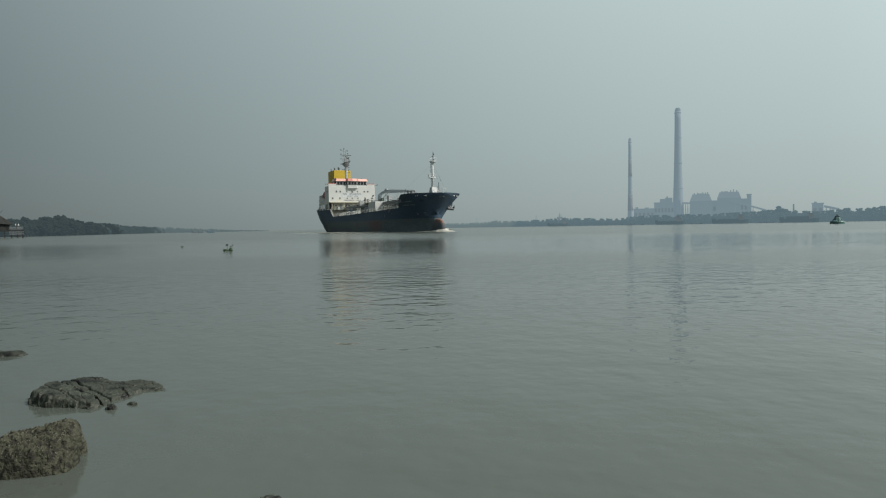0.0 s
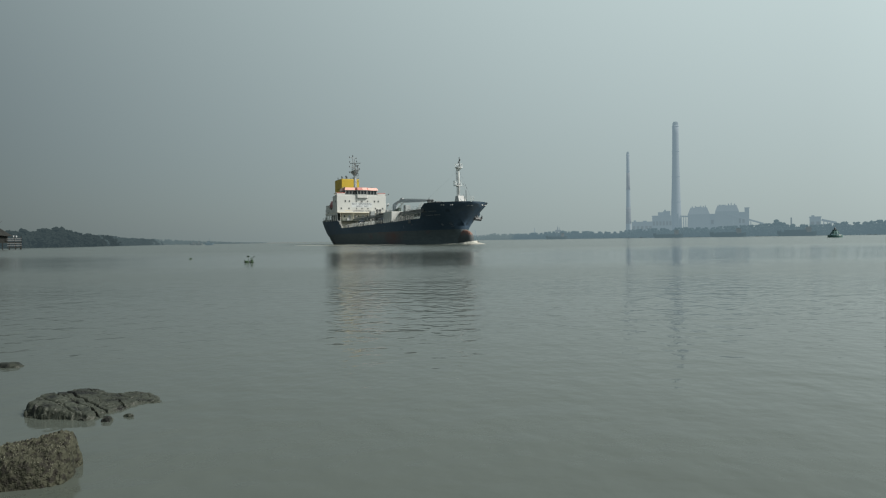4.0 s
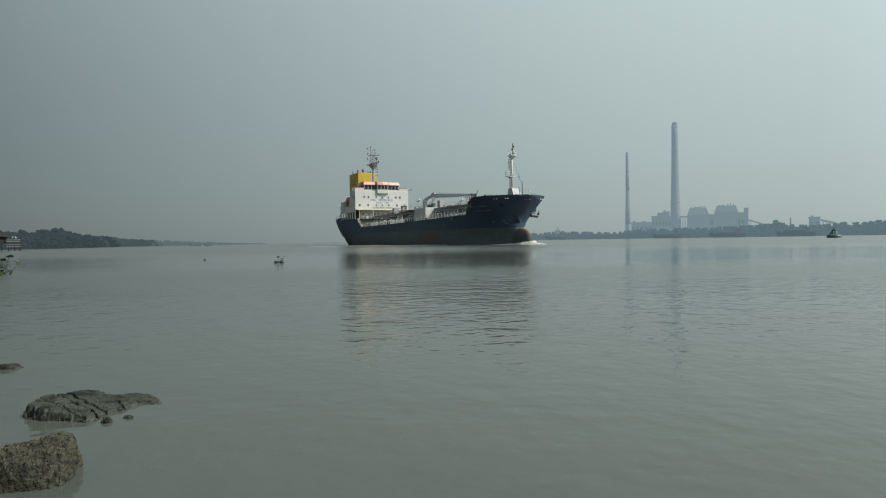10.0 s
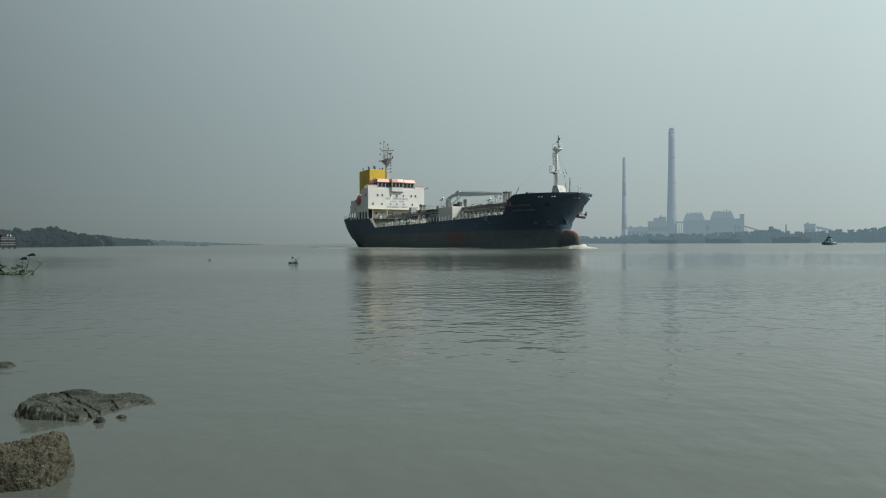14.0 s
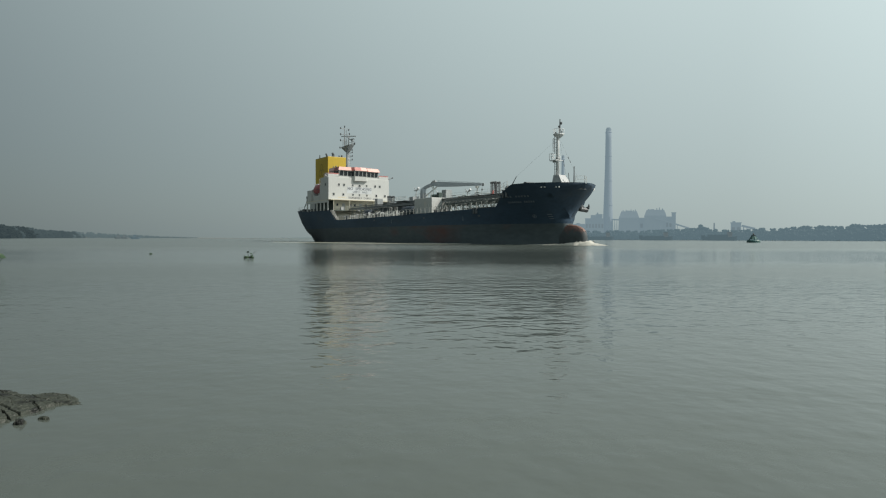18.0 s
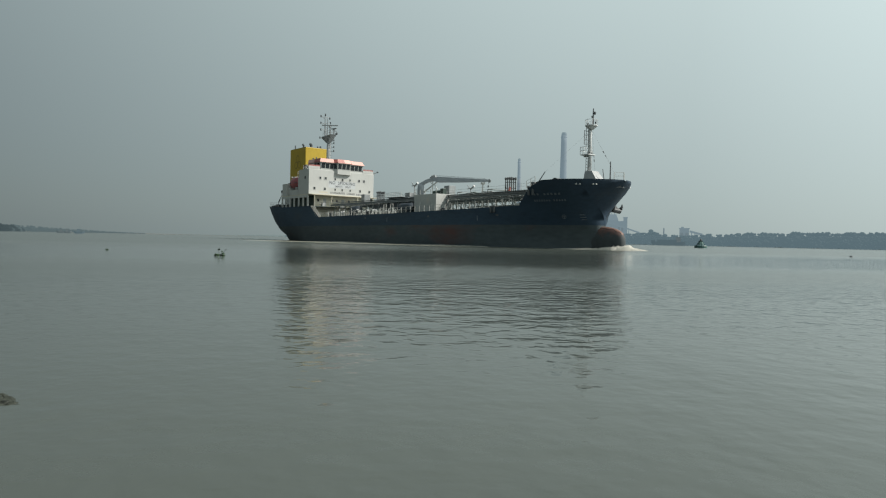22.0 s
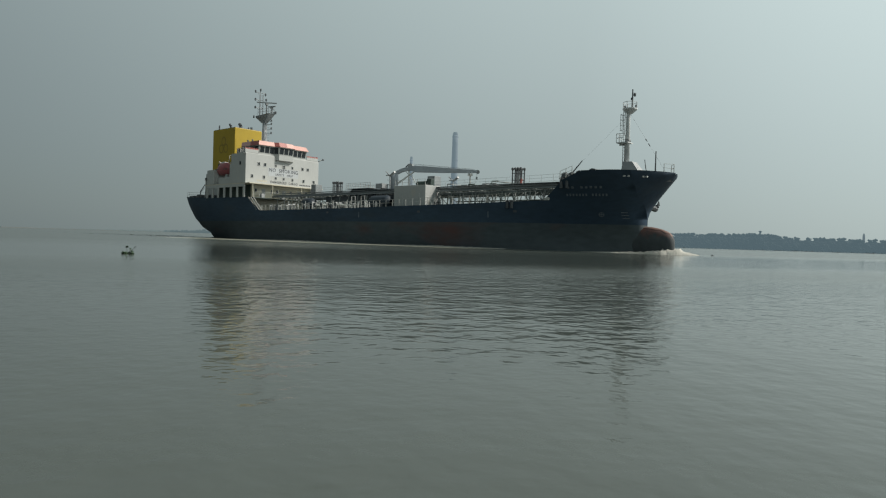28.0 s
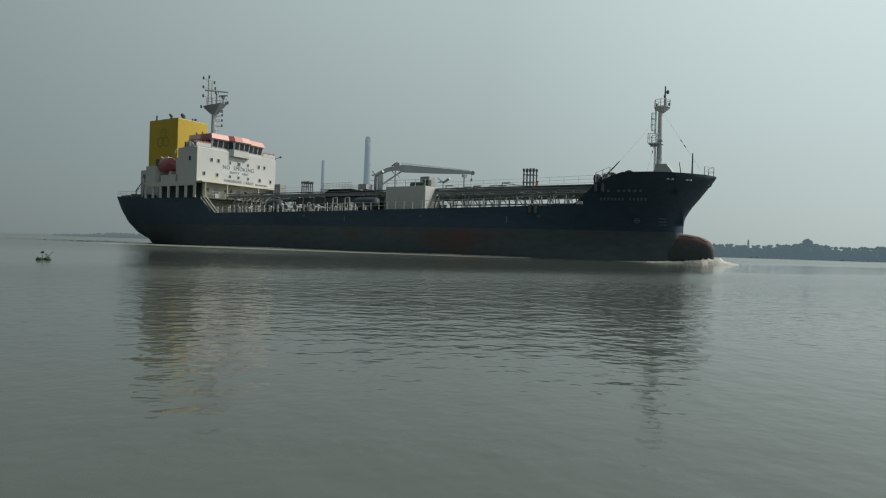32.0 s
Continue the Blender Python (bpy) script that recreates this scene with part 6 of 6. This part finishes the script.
for k in range(44):
    x = 18.8 + 0.52 * k + r.uniform(-0.25, 0.25)
    y = r.uniform(-4.4, 3.8)
    bm = NEW()
    put_tube(bm, (x, y, 5.8), (x + r.uniform(-0.15, 0.15), y, r.uniform(6.6, 8.7)), r.uniform(0.035, 0.09), 0.04, 6)
    if k % 4 == 0:
        put_lathe(bm, [(0.0, 6.5), (0.26, 6.52), (0.26, 6.58), (0.0, 6.6)], 10, (x, y))
    part("riser_pipe", bm, r.choice(("rack", "trestle", "trestle", "pale")), SHIP)
for x0, x1, y, z, rr in ((19, 39, -5.2, 6.15, 0.12), (19, 33, -6.0, 6.05, 0.09), (22, 40, 4.6, 6.5, 0.12), (-21, -8, -5.6, 6.2, 0.12), (19, 40, 0.6, 7.3, 0.1)):
    bm = NEW()
    put_tube(bm, (x0, y, z), (x1, y, z), rr, rr, 8)
    part("deck_line", bm, "trestle", SHIP)
# looped lines on top of the rack forward of the store
for k in range(9):
    x = 18.8 + 1.25 * k + r.uniform(-0.3, 0.3)
    y0, y1, z = r.uniform(-3.2, -1.5), r.uniform(0.5, 3.0), RACK_Z + r.uniform(0.75, 1.25)
    bm = NEW()
    put_tube(bm, (x, y0, RACK_Z + 0.3), (x, y0, z), 0.08, 0.08, 6)
    put_tube(bm, (x, y0, z), (x + r.uniform(-0.5, 1.5), y1, z), 0.08, 0.08, 6)
    put_tube(bm, (x, y0, z), (x + 1.2, y0, z), 0.07, 0.07, 6)
    part("branch_pipe", bm, r.choice(("machine", "trestle", "rack")), SHIP)
# stern davit and small gear on the poop
bm = NEW()
put_tube(bm, (-47.0, -8.0, 8.0), (-47.0, -8.0, 10.1), 0.11, 0.1, 8)
put_tube(bm, (-47.0, -8.0, 10.1), (-44.9, -8.1, 11.6), 0.1, 0.07, 8)
part("stern_davit", bm, "dark", SHIP)
for x, y, z in ((-52.5, -6.8, 8.0), (-50.5, -7.2, 8.0), (-48.3, -7.4, 8.0), (-45.8, -7.2, 7.8)):
    bm = bevelled(put_box(NEW(), x - 0.6, x + 0.6, y - 0.5, y + 0.5, z - 0.4, z + 1.3 + 0.2 * (x > -49)), 0.12)
    part("mooring_chock", bm, "dark", SHIP)

# ---- forecastle ----
bm = NEW()
rows = [[(x0, -w, z), (x1, -w, z), (x1, w, z), (x0, w, z)] for z, x0, x1, w in ((9.2, 48.0, 51.5, 1.25), (11.95, 48.15, 49.45, 0.75))]
vs = put_grid(bm, rows, True)
bm.faces.new(vs[0][::-1])
bm.faces.new(vs[-1])
part("mast_house", bm, "grey", SHIP, "grey sloping house at the foot of the foremast")
bm = NEW()
put_lathe(bm, [(0.34, 10.5), (0.25, 18.4), (0.23, 18.6)], 14, (48.4, 0))
fore = part("foremast", bm, "mast", SHIP, "tall pale steel foremast with platforms", smooth=True)
bm = NEW()
put_lathe(bm, [(0.3, 18.3), (0.95, 18.85), (0.95, 19.0)], 12, (48.6, 0))
part("crosstree", bm, "mast", fore)
railing_points = [(48.6 + 0.92 * math.cos(a), 0.92 * math.sin(a)) for a in [math.pi * k / 4 for k in range(9)]]
for (x0, y0), (x1, y1) in zip(railing_points, railing_points[1:]):
    bm = NEW()
    put_tube(bm, (x0, y0, 19.0), (x0, y0, 19.8), 0.04, 0.04, 5)
    put_tube(bm, (x0, y0, 19.8), (x1, y1, 19.8), 0.035, 0.035, 5)
    part("platform_rail", bm, "mast", fore)
bm = NEW()
put_tube(bm, (48.9, 0, 18.8), (48.9, 0, 21.5), 0.13, 0.08, 8)
part("topmast", bm, "dark", fore)
for x, y, z, sc in ((49.2, 0, 20.75, 0.75), (47.9, 0, 19.3, 0.6), (48.9, -0.25, 20.2, 0.55), (49.4, 0.0, 19.25, 0.55)):
    bm = NEW()
    put_lathe(bm, [(0.15, -0.3), (0.24, -0.1), (0.24, 0.2), (0.12, 0.32)], 8)
    o = part("mast_lamp", bm, "dark", fore)
    o.matrix_basis = Matrix.Translation((x, y, z)) @ Matrix.Diagonal((sc, sc, sc, 1))
bm = NEW()
put_box(bm, 47.2, 48.8, -0.8, 0.8, 14.45, 14.58)
put_prism(bm, [(47.3, -0.1), (48.3, -0.1), (48.3, 0.1), (47.9, 0.1)], 14.2, 14.45)
part("lower_platform", bm, "mast", fore)
for x0, y0, x1, y1 in ((47.2, -0.8, 48.2, -0.8), (47.2, -0.8, 47.2, 0.8), (47.2, 0.8, 48.2, 0.8)):
    bm = NEW()
    for k in (0, 0.5, 1):
        put_tube(bm, (x0 + (x1 - x0) * k, y0 + (y1 - y0) * k, 14.6), (x0 + (x1 - x0) * k, y0 + (y1 - y0) * k, 15.7), 0.04, 0.04, 5)
    for z in (15.15, 15.7):
        put_tube(bm, (x0, y0, z), (x1, y1, z), 0.035, 0.035, 5)
    part("platform_rail", bm, "mast", fore)
bm = bevelled(put_box(NEW(), 48.2, 48.75, -0.35, 0.35, 14.6, 15.0), 0.1)
part("search_light", bm, "dull_mast", fore)
for z0, z1, x in ((15.7, 18.7, 47.85), (10.6, 14.4, 47.9)):
    bm = NEW()
    for y in (-0.25, 0.25):
        put_tube(bm, (x, y, z0), (x, y, z1), 0.045, 0.045, 5)
    k = z0 + 0.2
    while k < z1:
        put_tube(bm, (x, -0.25, k), (x, 0.25, k), 0.03, 0.03, 5)
        k += 0.45
    if z0 > 15:
        for zz in (16.2, 16.9, 17.6, 18.3):
            ring = [(x - 0.1 - 0.42 * math.sin(q), 0.34 * math.cos(q), zz) for q in [math.pi * i / 6 for i in range(7)]]
            for a, b in zip(ring, ring[1:]):
                put_tube(bm, a, b, 0.03, 0.03, 4)
        for q in (0.25, 0.5, 0.75):
            hx, hy = x - 0.1 - 0.42 * math.sin(math.pi * q), 0.34 * math.cos(math.pi * q)
            put_tube(bm, (hx, hy, 16.2), (hx, hy, 18.3), 0.026, 0.026, 4)
    part("ladder", bm, "dull_mast", fore)
for x, y in ((45.0, 6.0), (53.8, 0.0)):
    bm = NEW()
    put_tube(bm, (48.75, 0, 18.2), (x, y, 10.2), 0.009, 0.009, 4)
    part("stay", bm, "dark", fore)
    for k in (0.42, 0.50):
        a, b = Vector((48.75, 0, 18.2)), Vector((x, y, 10.2))
        bm = NEW()
        put_tube(bm, a.lerp(b, k), a.lerp(b, k + 0.045), 0.07, 0.04, 6)
        part("turnbuckle", bm, "dark", fore)
bm = NEW()
put_tube(bm, (52.3, 0, 9.2), (52.3, 0, 13.15), 0.12, 0.07, 8)
part("bow_pole", bm, "dark", SHIP)
bm = NEW()
put_tube(bm, (51.25, 0.2, 9.2), (50.75, 0.2, 12.2), 0.07, 0.05, 6)
part("bow_davit", bm, "dark", SHIP)
bm = NEW()
put_tube(bm, (44.0, -6.6, 8.6), (44.1, -6.6, 10.2), 0.1, 0.09, 6)
put_tube(bm, (44.1, -6.6, 10.15), (45.6, -6.8, 11.6), 0.09, 0.06, 6)
part("loading_boom", bm, "dark", SHIP)
bm = NEW()
put_tube(bm, (45.6, -6.8, 11.55), (48.7, -0.2, 18.3), 0.006, 0.006, 4)
part("boom_stay", bm, "dark", SHIP)
for x in (42.9, 43.9):
    for side in (-1, 1):
        bm = NEW()
        put_lathe(bm, [(0.42, 8.0), (0.42, 9.5), (0.5, 9.6), (0.42, 10.1), (0.2, 10.25)], 12, (x, side * 6.4))
        part("roller_fairlead", bm, "dark", SHIP)
for x, y, rr in ((44.2, -4.2, 0.6), (44.2, 4.2, 0.6), (46.3, -4.6, 0.72), (46.3, 4.6, 0.72)):
    bm = NEW()
    put_tube(bm, (x, y - 0.9, 10.0), (x, y + 0.9, 10.0), rr, rr, 14)
    part("windlass_drum", bm, "dark", SHIP)
    bm = put_box(NEW(), x - 0.9, x + 0.9, y - 1.1, y + 1.1, 8.2, 9.7)
    part("windlass_bed", bm, "dark", SHIP)
for x in (43.2, 44.0):
    for side in (-1, 1):
        bm = NEW()
        put_lathe(bm, [(0.2, 8.1), (0.2, top_edge(x) + 0.25), (0.28, top_edge(x) + 0.3), (0.28, top_edge(x) + 0.45)], 10, (x, side * (lerp_at(x, DECK_X, DECK_B) - 1.0)))
        part("bollard", bm, "dark", SHIP)
# fairleads through the bow plating
for side in (-1, 1):
    for x in (50.9, 51.3, 52.6, 52.9):
        z = 9.5
        y = half_beam(x, z, keel_line(x), top_edge(x))
        bm = put_box(NEW(), x - 0.13, x + 0.13, side * y - 0.09, side * y + 0.09, z - 0.09, z + 0.09)
        part("fairlead", bm, "mark", SHIP)
    x, z = 41.6, 6.7
    bm = bevelled(put_box(NEW(), x - 0.4, x + 0.4, side * 8.62 - 0.15, side * 8.62 + 0.15, z - 0.18, z + 0.18), 0.1)
    part("fairlead", bm, "pipe", SHIP)


def hull_side_pose(x, z, side=-1):
    """A pose on the plating: x along the hull, y up it, z outward."""
    def at(a, b):
        return Vector((a, side * half_beam(a, b, keel_line(a), top_edge(a)), b))
    p = at(x, z)
    dx, dz = (at(x + 0.3, z) - p).normalized(), (at(x, z + 0.3) - p).normalized()
    out = dx.cross(dz) if side < 0 else dz.cross(dx)
    out.normalize()
    up = out.cross(dx)
    m = Matrix((dx, up, out)).transposed().to_4x4()
    m.translation = p
    return m


def mark_bar(x, z, w, h, mat="mark", lift=0.02, turn=0.0, name="hull_mark"):
    bm = put_box(NEW(), -w / 2, w / 2, -h / 2, h / 2, -0.02, lift)
    o = part(name, bm, mat, SHIP)
    o.matrix_basis = hull_side_pose(x, z) @ pose(0, 0, 0, 0, 0, turn)


# unreadable name lines, the thruster mark and the bulb mark
for k in range(13):
    if k == 7:
        continue
    mark_bar(43.5 + 0.40 * k, 7.3, 0.2, 0.34, "faded", 0.04, name="name_bar")
for k in range(8):
    if k == 2:
        continue
    mark_bar(43.9 + 0.58 * k, 8.2, 0.3, 0.32, "faded", 0.04, name="name_bar")
for turn in (0, 90):
    mark_bar(47.0, 4.9, 0.58, 0.08, "faded", 0.02 + 0.004 * (turn > 0), turn)
bm = NEW()
for k in range(20):
    a, b = 2 * math.pi * k / 20, 2 * math.pi * (k + 1) / 20
    q = [bm.verts.new((rr * math.cos(t_), rr * math.sin(t_), 0.022)) for rr, t_ in ((0.28, a), (0.36, a), (0.36, b), (0.28, b))]
    bm.faces.new(q)
o = part("thruster_mark", bm, "faded", SHIP, "white ring and cross bow thruster mark")
o.matrix_basis = hull_side_pose(47.0, 4.9)
for dz in (-0.35, 0.0, 0.35):
    mark_bar(49.7, 4.8 + dz, 0.9 - 0.2 * abs(dz), 0.1, "faded")
for x in (6.1, 32.0):
    mark_bar(x, 4.75, 0.13, 0.85, "faded", name="draft_mark")
for x in (-2.0, 19.5, 36.0):
    mark_bar(x, 5.2, 0.5, 0.3, "dark", name="scupper")

# port anchor hanging clear of a bolster on the flare
bm = NEW()
put_tube(bm, (48.9, 3.6, 7.8), (50.2, 4.2, 7.1), 0.8, 0.95, 14)
part("anchor_bolster", bm, "navy", SHIP)
bm = NEW()
put_tube(bm, (49.8, 4.0, 7.2), (50.4, 4.2, 6.3), 0.3, 0.34, 8)
put_tube(bm, (50.2, 3.3, 6.25), (50.4, 5.1, 6.05), 0.42, 0.42, 8)
for y0, y1 in ((3.4, 3.25), (5.0, 5.15)):
    put_tube(bm, (50.3, y0, 6.15), (50.75, y1, 6.5), 0.34, 0.24, 6)
    put_tube(bm, (50.75, y1, 6.5), (50.8, y1, 7.1), 0.24, 0.06, 6)
part("anchor", bm, "dark", SHIP, "dark stockless anchor hanging at the bow")

# ---- water thrown up by the ship ----
def foam_ridge(parent, name, pts, label, seed, mat="foam"):
    """Lumpy crest along a line of (x, y, half width, height)."""
    r = random.Random(seed)
    bm = NEW()
    rows = []
    for (x0, y0, w0, h0), (x1, y1, w1, h1) in zip(pts, pts[1:]):
        n = max(2, int(math.hypot(x1 - x0, y1 - y0) / 0.22))
        for k in range(n):
            t = k / n
            x, y, w, h = x0 + (x1 - x0) * t, y0 + (y1 - y0) * t, w0 + (w1 - w0) * t, h0 + (h1 - h0) * t
            row = []
            for j in range(9):
                u = j / 4 - 1
                q = Vector((x * 1.7, y * 1.7 + u * 3, seed))
                z = h * (1 - u * u) * (1 + 0.6 * noise.noise(q * 1.4) + 0.45 * noise.noise(q * 4.0) + 0.3 * noise.noise(q * 9.0)) + (0.05 * h if abs(u) < 1 else -0.05)
                row.append((x + r.uniform(-0.05, 0.05), y + u * w * (1 + 0.3 * noise.noise(q * 0.9)), max(-0.04, z)))
            rows.append(row)
    put_grid(bm, rows)
    return part(name, bm, mat, parent, label, smooth=True)


WAVE = thing("bow_wave", Matrix.Identity(4), "white foaming bow wave curling off the bulb", "wave")
foam_ridge(WAVE, "crest", [(44.5, -4.6, 0.1, 0.03), (48.5, -3.0, 0.22, 0.12), (51.5, -2.0, 0.4, 0.22), (54.0, -1.1, 0.7, 0.5), (55.3, 0.0, 0.9, 0.72), (56.2, 0.9, 0.7, 0.34), (57.0, 1.8, 0.4, 0.14), (57.6, 2.5, 0.2, 0.02)], "", 3)
foam_ridge(WAVE, "crest", [(46, 4.0, 0.4, 0.1), (51.5, 2.4, 0.7, 0.4), (54.2, 1.5, 0.8, 0.7), (55.6, 1.2, 0.6, 0.5)], "", 4)
WAKE = thing("hull_wash", Matrix.Identity(4), "pale smooth wash water running along the hull", "wave")
foam_ridge(WAKE, "wash", [(46.0, -4.6, 0.5, 0.02), (38, -9.2, 1.0, 0.03), (30, -12.0, 2.6, 0.04), (10, -15.0, 5.5, 0.05), (-12, -17.0, 7.5, 0.05), (-30, -17.0, 7.5, 0.05), (-46, -14.0, 5.5, 0.04), (-58, -12.0, 2.5, 0.02)], "", 5, "wash")
foam_ridge(WAKE, "foam_line", [(36, -9.3, 0.12, 0.10), (24, -9.5, 0.15, 0.16), (10, -9.4, 0.1, 0.05), (-10, -9.45, 0.16, 0.16), (-24, -9.4, 0.1, 0.05)], "", 7)
foam_ridge(WAKE, "stern_wave", [(-44, -5.0, 0.5, 0.10), (-60, -7, 1.2, 0.2), (-80, -11, 1.4, 0.16), (-110, -18, 1.5, 0.05)], "", 6, "water")


# ---- drifting plants ----
def leaf_bm(bm, base, tip, size, r):
    put_tube(bm, base, tip, 0.012, 0.008, 5)
    d = Vector((r.uniform(-1, 1), r.uniform(-1, 1), 0.3)).normalized()
    s = d.cross(Vector((0, 0, 1))).normalized()
    c = Vector(tip)
    ring = []
    for k in range(8):
        a = 2 * math.pi * k / 8
        ring.append(bm.verts.new(c + d * size * (0.9 * math.cos(a) + 0.5) + s * size * 0.75 * math.sin(a) + Vector((0, 0, 0.15 * size * math.cos(2 * a)))))
    under = [bm.verts.new(v.co - Vector((0, 0, 0.012))) for v in ring]
    bm.faces.new(ring)
    bm.faces.new(under[::-1])
    for i in range(8):
        bm.faces.new((ring[i], under[i], under[(i + 1) % 8], ring[(i + 1) % 8]))


def hyacinth(label, leaves, spread, seed):
    r = random.Random(seed)
    t = thing("water_hyacinth", Matrix.Identity(4), label, "plant")
    for _ in range(14 if spread > 0.5 else 6):
        bm = NEW()
        c = (r.uniform(-spread, spread), r.uniform(-spread * 0.4, spread * 0.4), 0.02)
        put_clump(bm, c, 0.09 if spread > 0.1 else 0.05, 0.06 if spread > 0.1 else 0.035, r)
        part("floating_leaf", bm, "hyacinth", t)
    for dx, z, size in leaves:
        bm = NEW()
        b = (dx * 0.45 + r.uniform(-0.08, 0.08), r.uniform(-0.15, 0.15), 0.0)
        leaf_bm(bm, b, (dx, r.uniform(-0.2, 0.2), z), size, r)
        part("leaf", bm, "hyacinth", t)
    return t


PLANT_A = hyacinth("clump of water hyacinth with raised green leaves", [(-0.95, 0.36, 0.14), (-0.75, 0.42, 0.16), (-0.6, 0.24, 0.16), (-0.4, 0.30, 0.19), (-0.2, 0.21, 0.16), (0.1, 0.53, 0.16), (0.3, 0.66, 0.19), (0.05, 0.26, 0.18), (0.25, 0.36, 0.15), (0.4, 0.10, 0.14), (0.75, 0.41, 0.12), (-0.1, 0.14, 0.14), (0.15, 0.12, 0.14), (-0.5, 0.12, 0.14)], 0.75, 21)
PLANT_B = hyacinth("small drifting plant with one bent stalk", [(-0.05, 0.28, 0.09), (0.1, 0.2, 0.07), (0.22, 0.1, 0.1), (0.3, 0.3, 0.04), (-0.12, 0.08, 0.08)], 0.2, 22)
PLANT_C = hyacinth("scrap of drifting weed", [(0.0, 0.03, 0.03), (0.05, 0.02, 0.03)], 0.06, 23)


bm = NEW()
put_lathe(bm, [(0.08, -0.06), (0.16, 0.0), (0.16, 0.08), (0.06, 0.16)], 10)
FLOAT = part("float", bm, "dark")
tagged(FLOAT, "small dark net float on the open water", "float")
FLOAT.location = (59.4, 65.0, 0.0)


def ship_at(t):
    """Place and heading of the ship: a slow turn to port at a steady four metres a second."""
    x, y, v, c, w, slip = 4.3171, 157.009, 4.0836, -1.089769, 0.00332652, -0.0308732
    n = 200
    for k in range(n):
        s = (t - 16) * (k + 0.5) / n
        x += v * math.cos(c + w * s + slip) * (t - 16) / n
        y += v * math.sin(c + w * s + slip) * (t - 16) / n
    return Matrix.Translation((x, y, 0)) @ Matrix.Rotation(c + w * (t - 16), 4, "Z")


def motions():
    rows = [(t, ship_at(t)) for t in range(0, 33, 2)]
    for ob in (SHIP, WAVE, WAKE):
        walk(ob, rows)
    # the ripples drift along with the slow current
    walk(RIVER, [(0, pose(-4.8, 0, 0)), (32, pose(4.8, 0, 0))])
    walk(PLANT_A, [(0, pose(-23.6, 31.3, 0, 0, 0, 0)), (9, pose(-17.7, 25.3, 0, 0, 0, 4)), (13, pose(-15.3, 22.95, 0, 0, 0, 6)), (16.5, pose(-12.75, 20.8, 0, 0, 0, 8)), (24, pose(-8.4, 16.4, 0, 0, 0, 10)), (32, pose(-3.3, 11.7, 0, 0, 0, 12))])
    walk(PLANT_B, [(0, pose(-11.35, 33.6, 0)), (8, pose(-9.15, 34.0, 0)), (20, pose(-6.1, 33.3, 0)), (32, pose(-2.5, 30.0, 0))])
    walk(PLANT_C, [(0, pose(-17.7, 43.2, 0)), (8, pose(-16.1, 42.6, 0)), (20, pose(-13.7, 41.0, 0)), (32, pose(-11.2, 39.5, 0))])


motions()
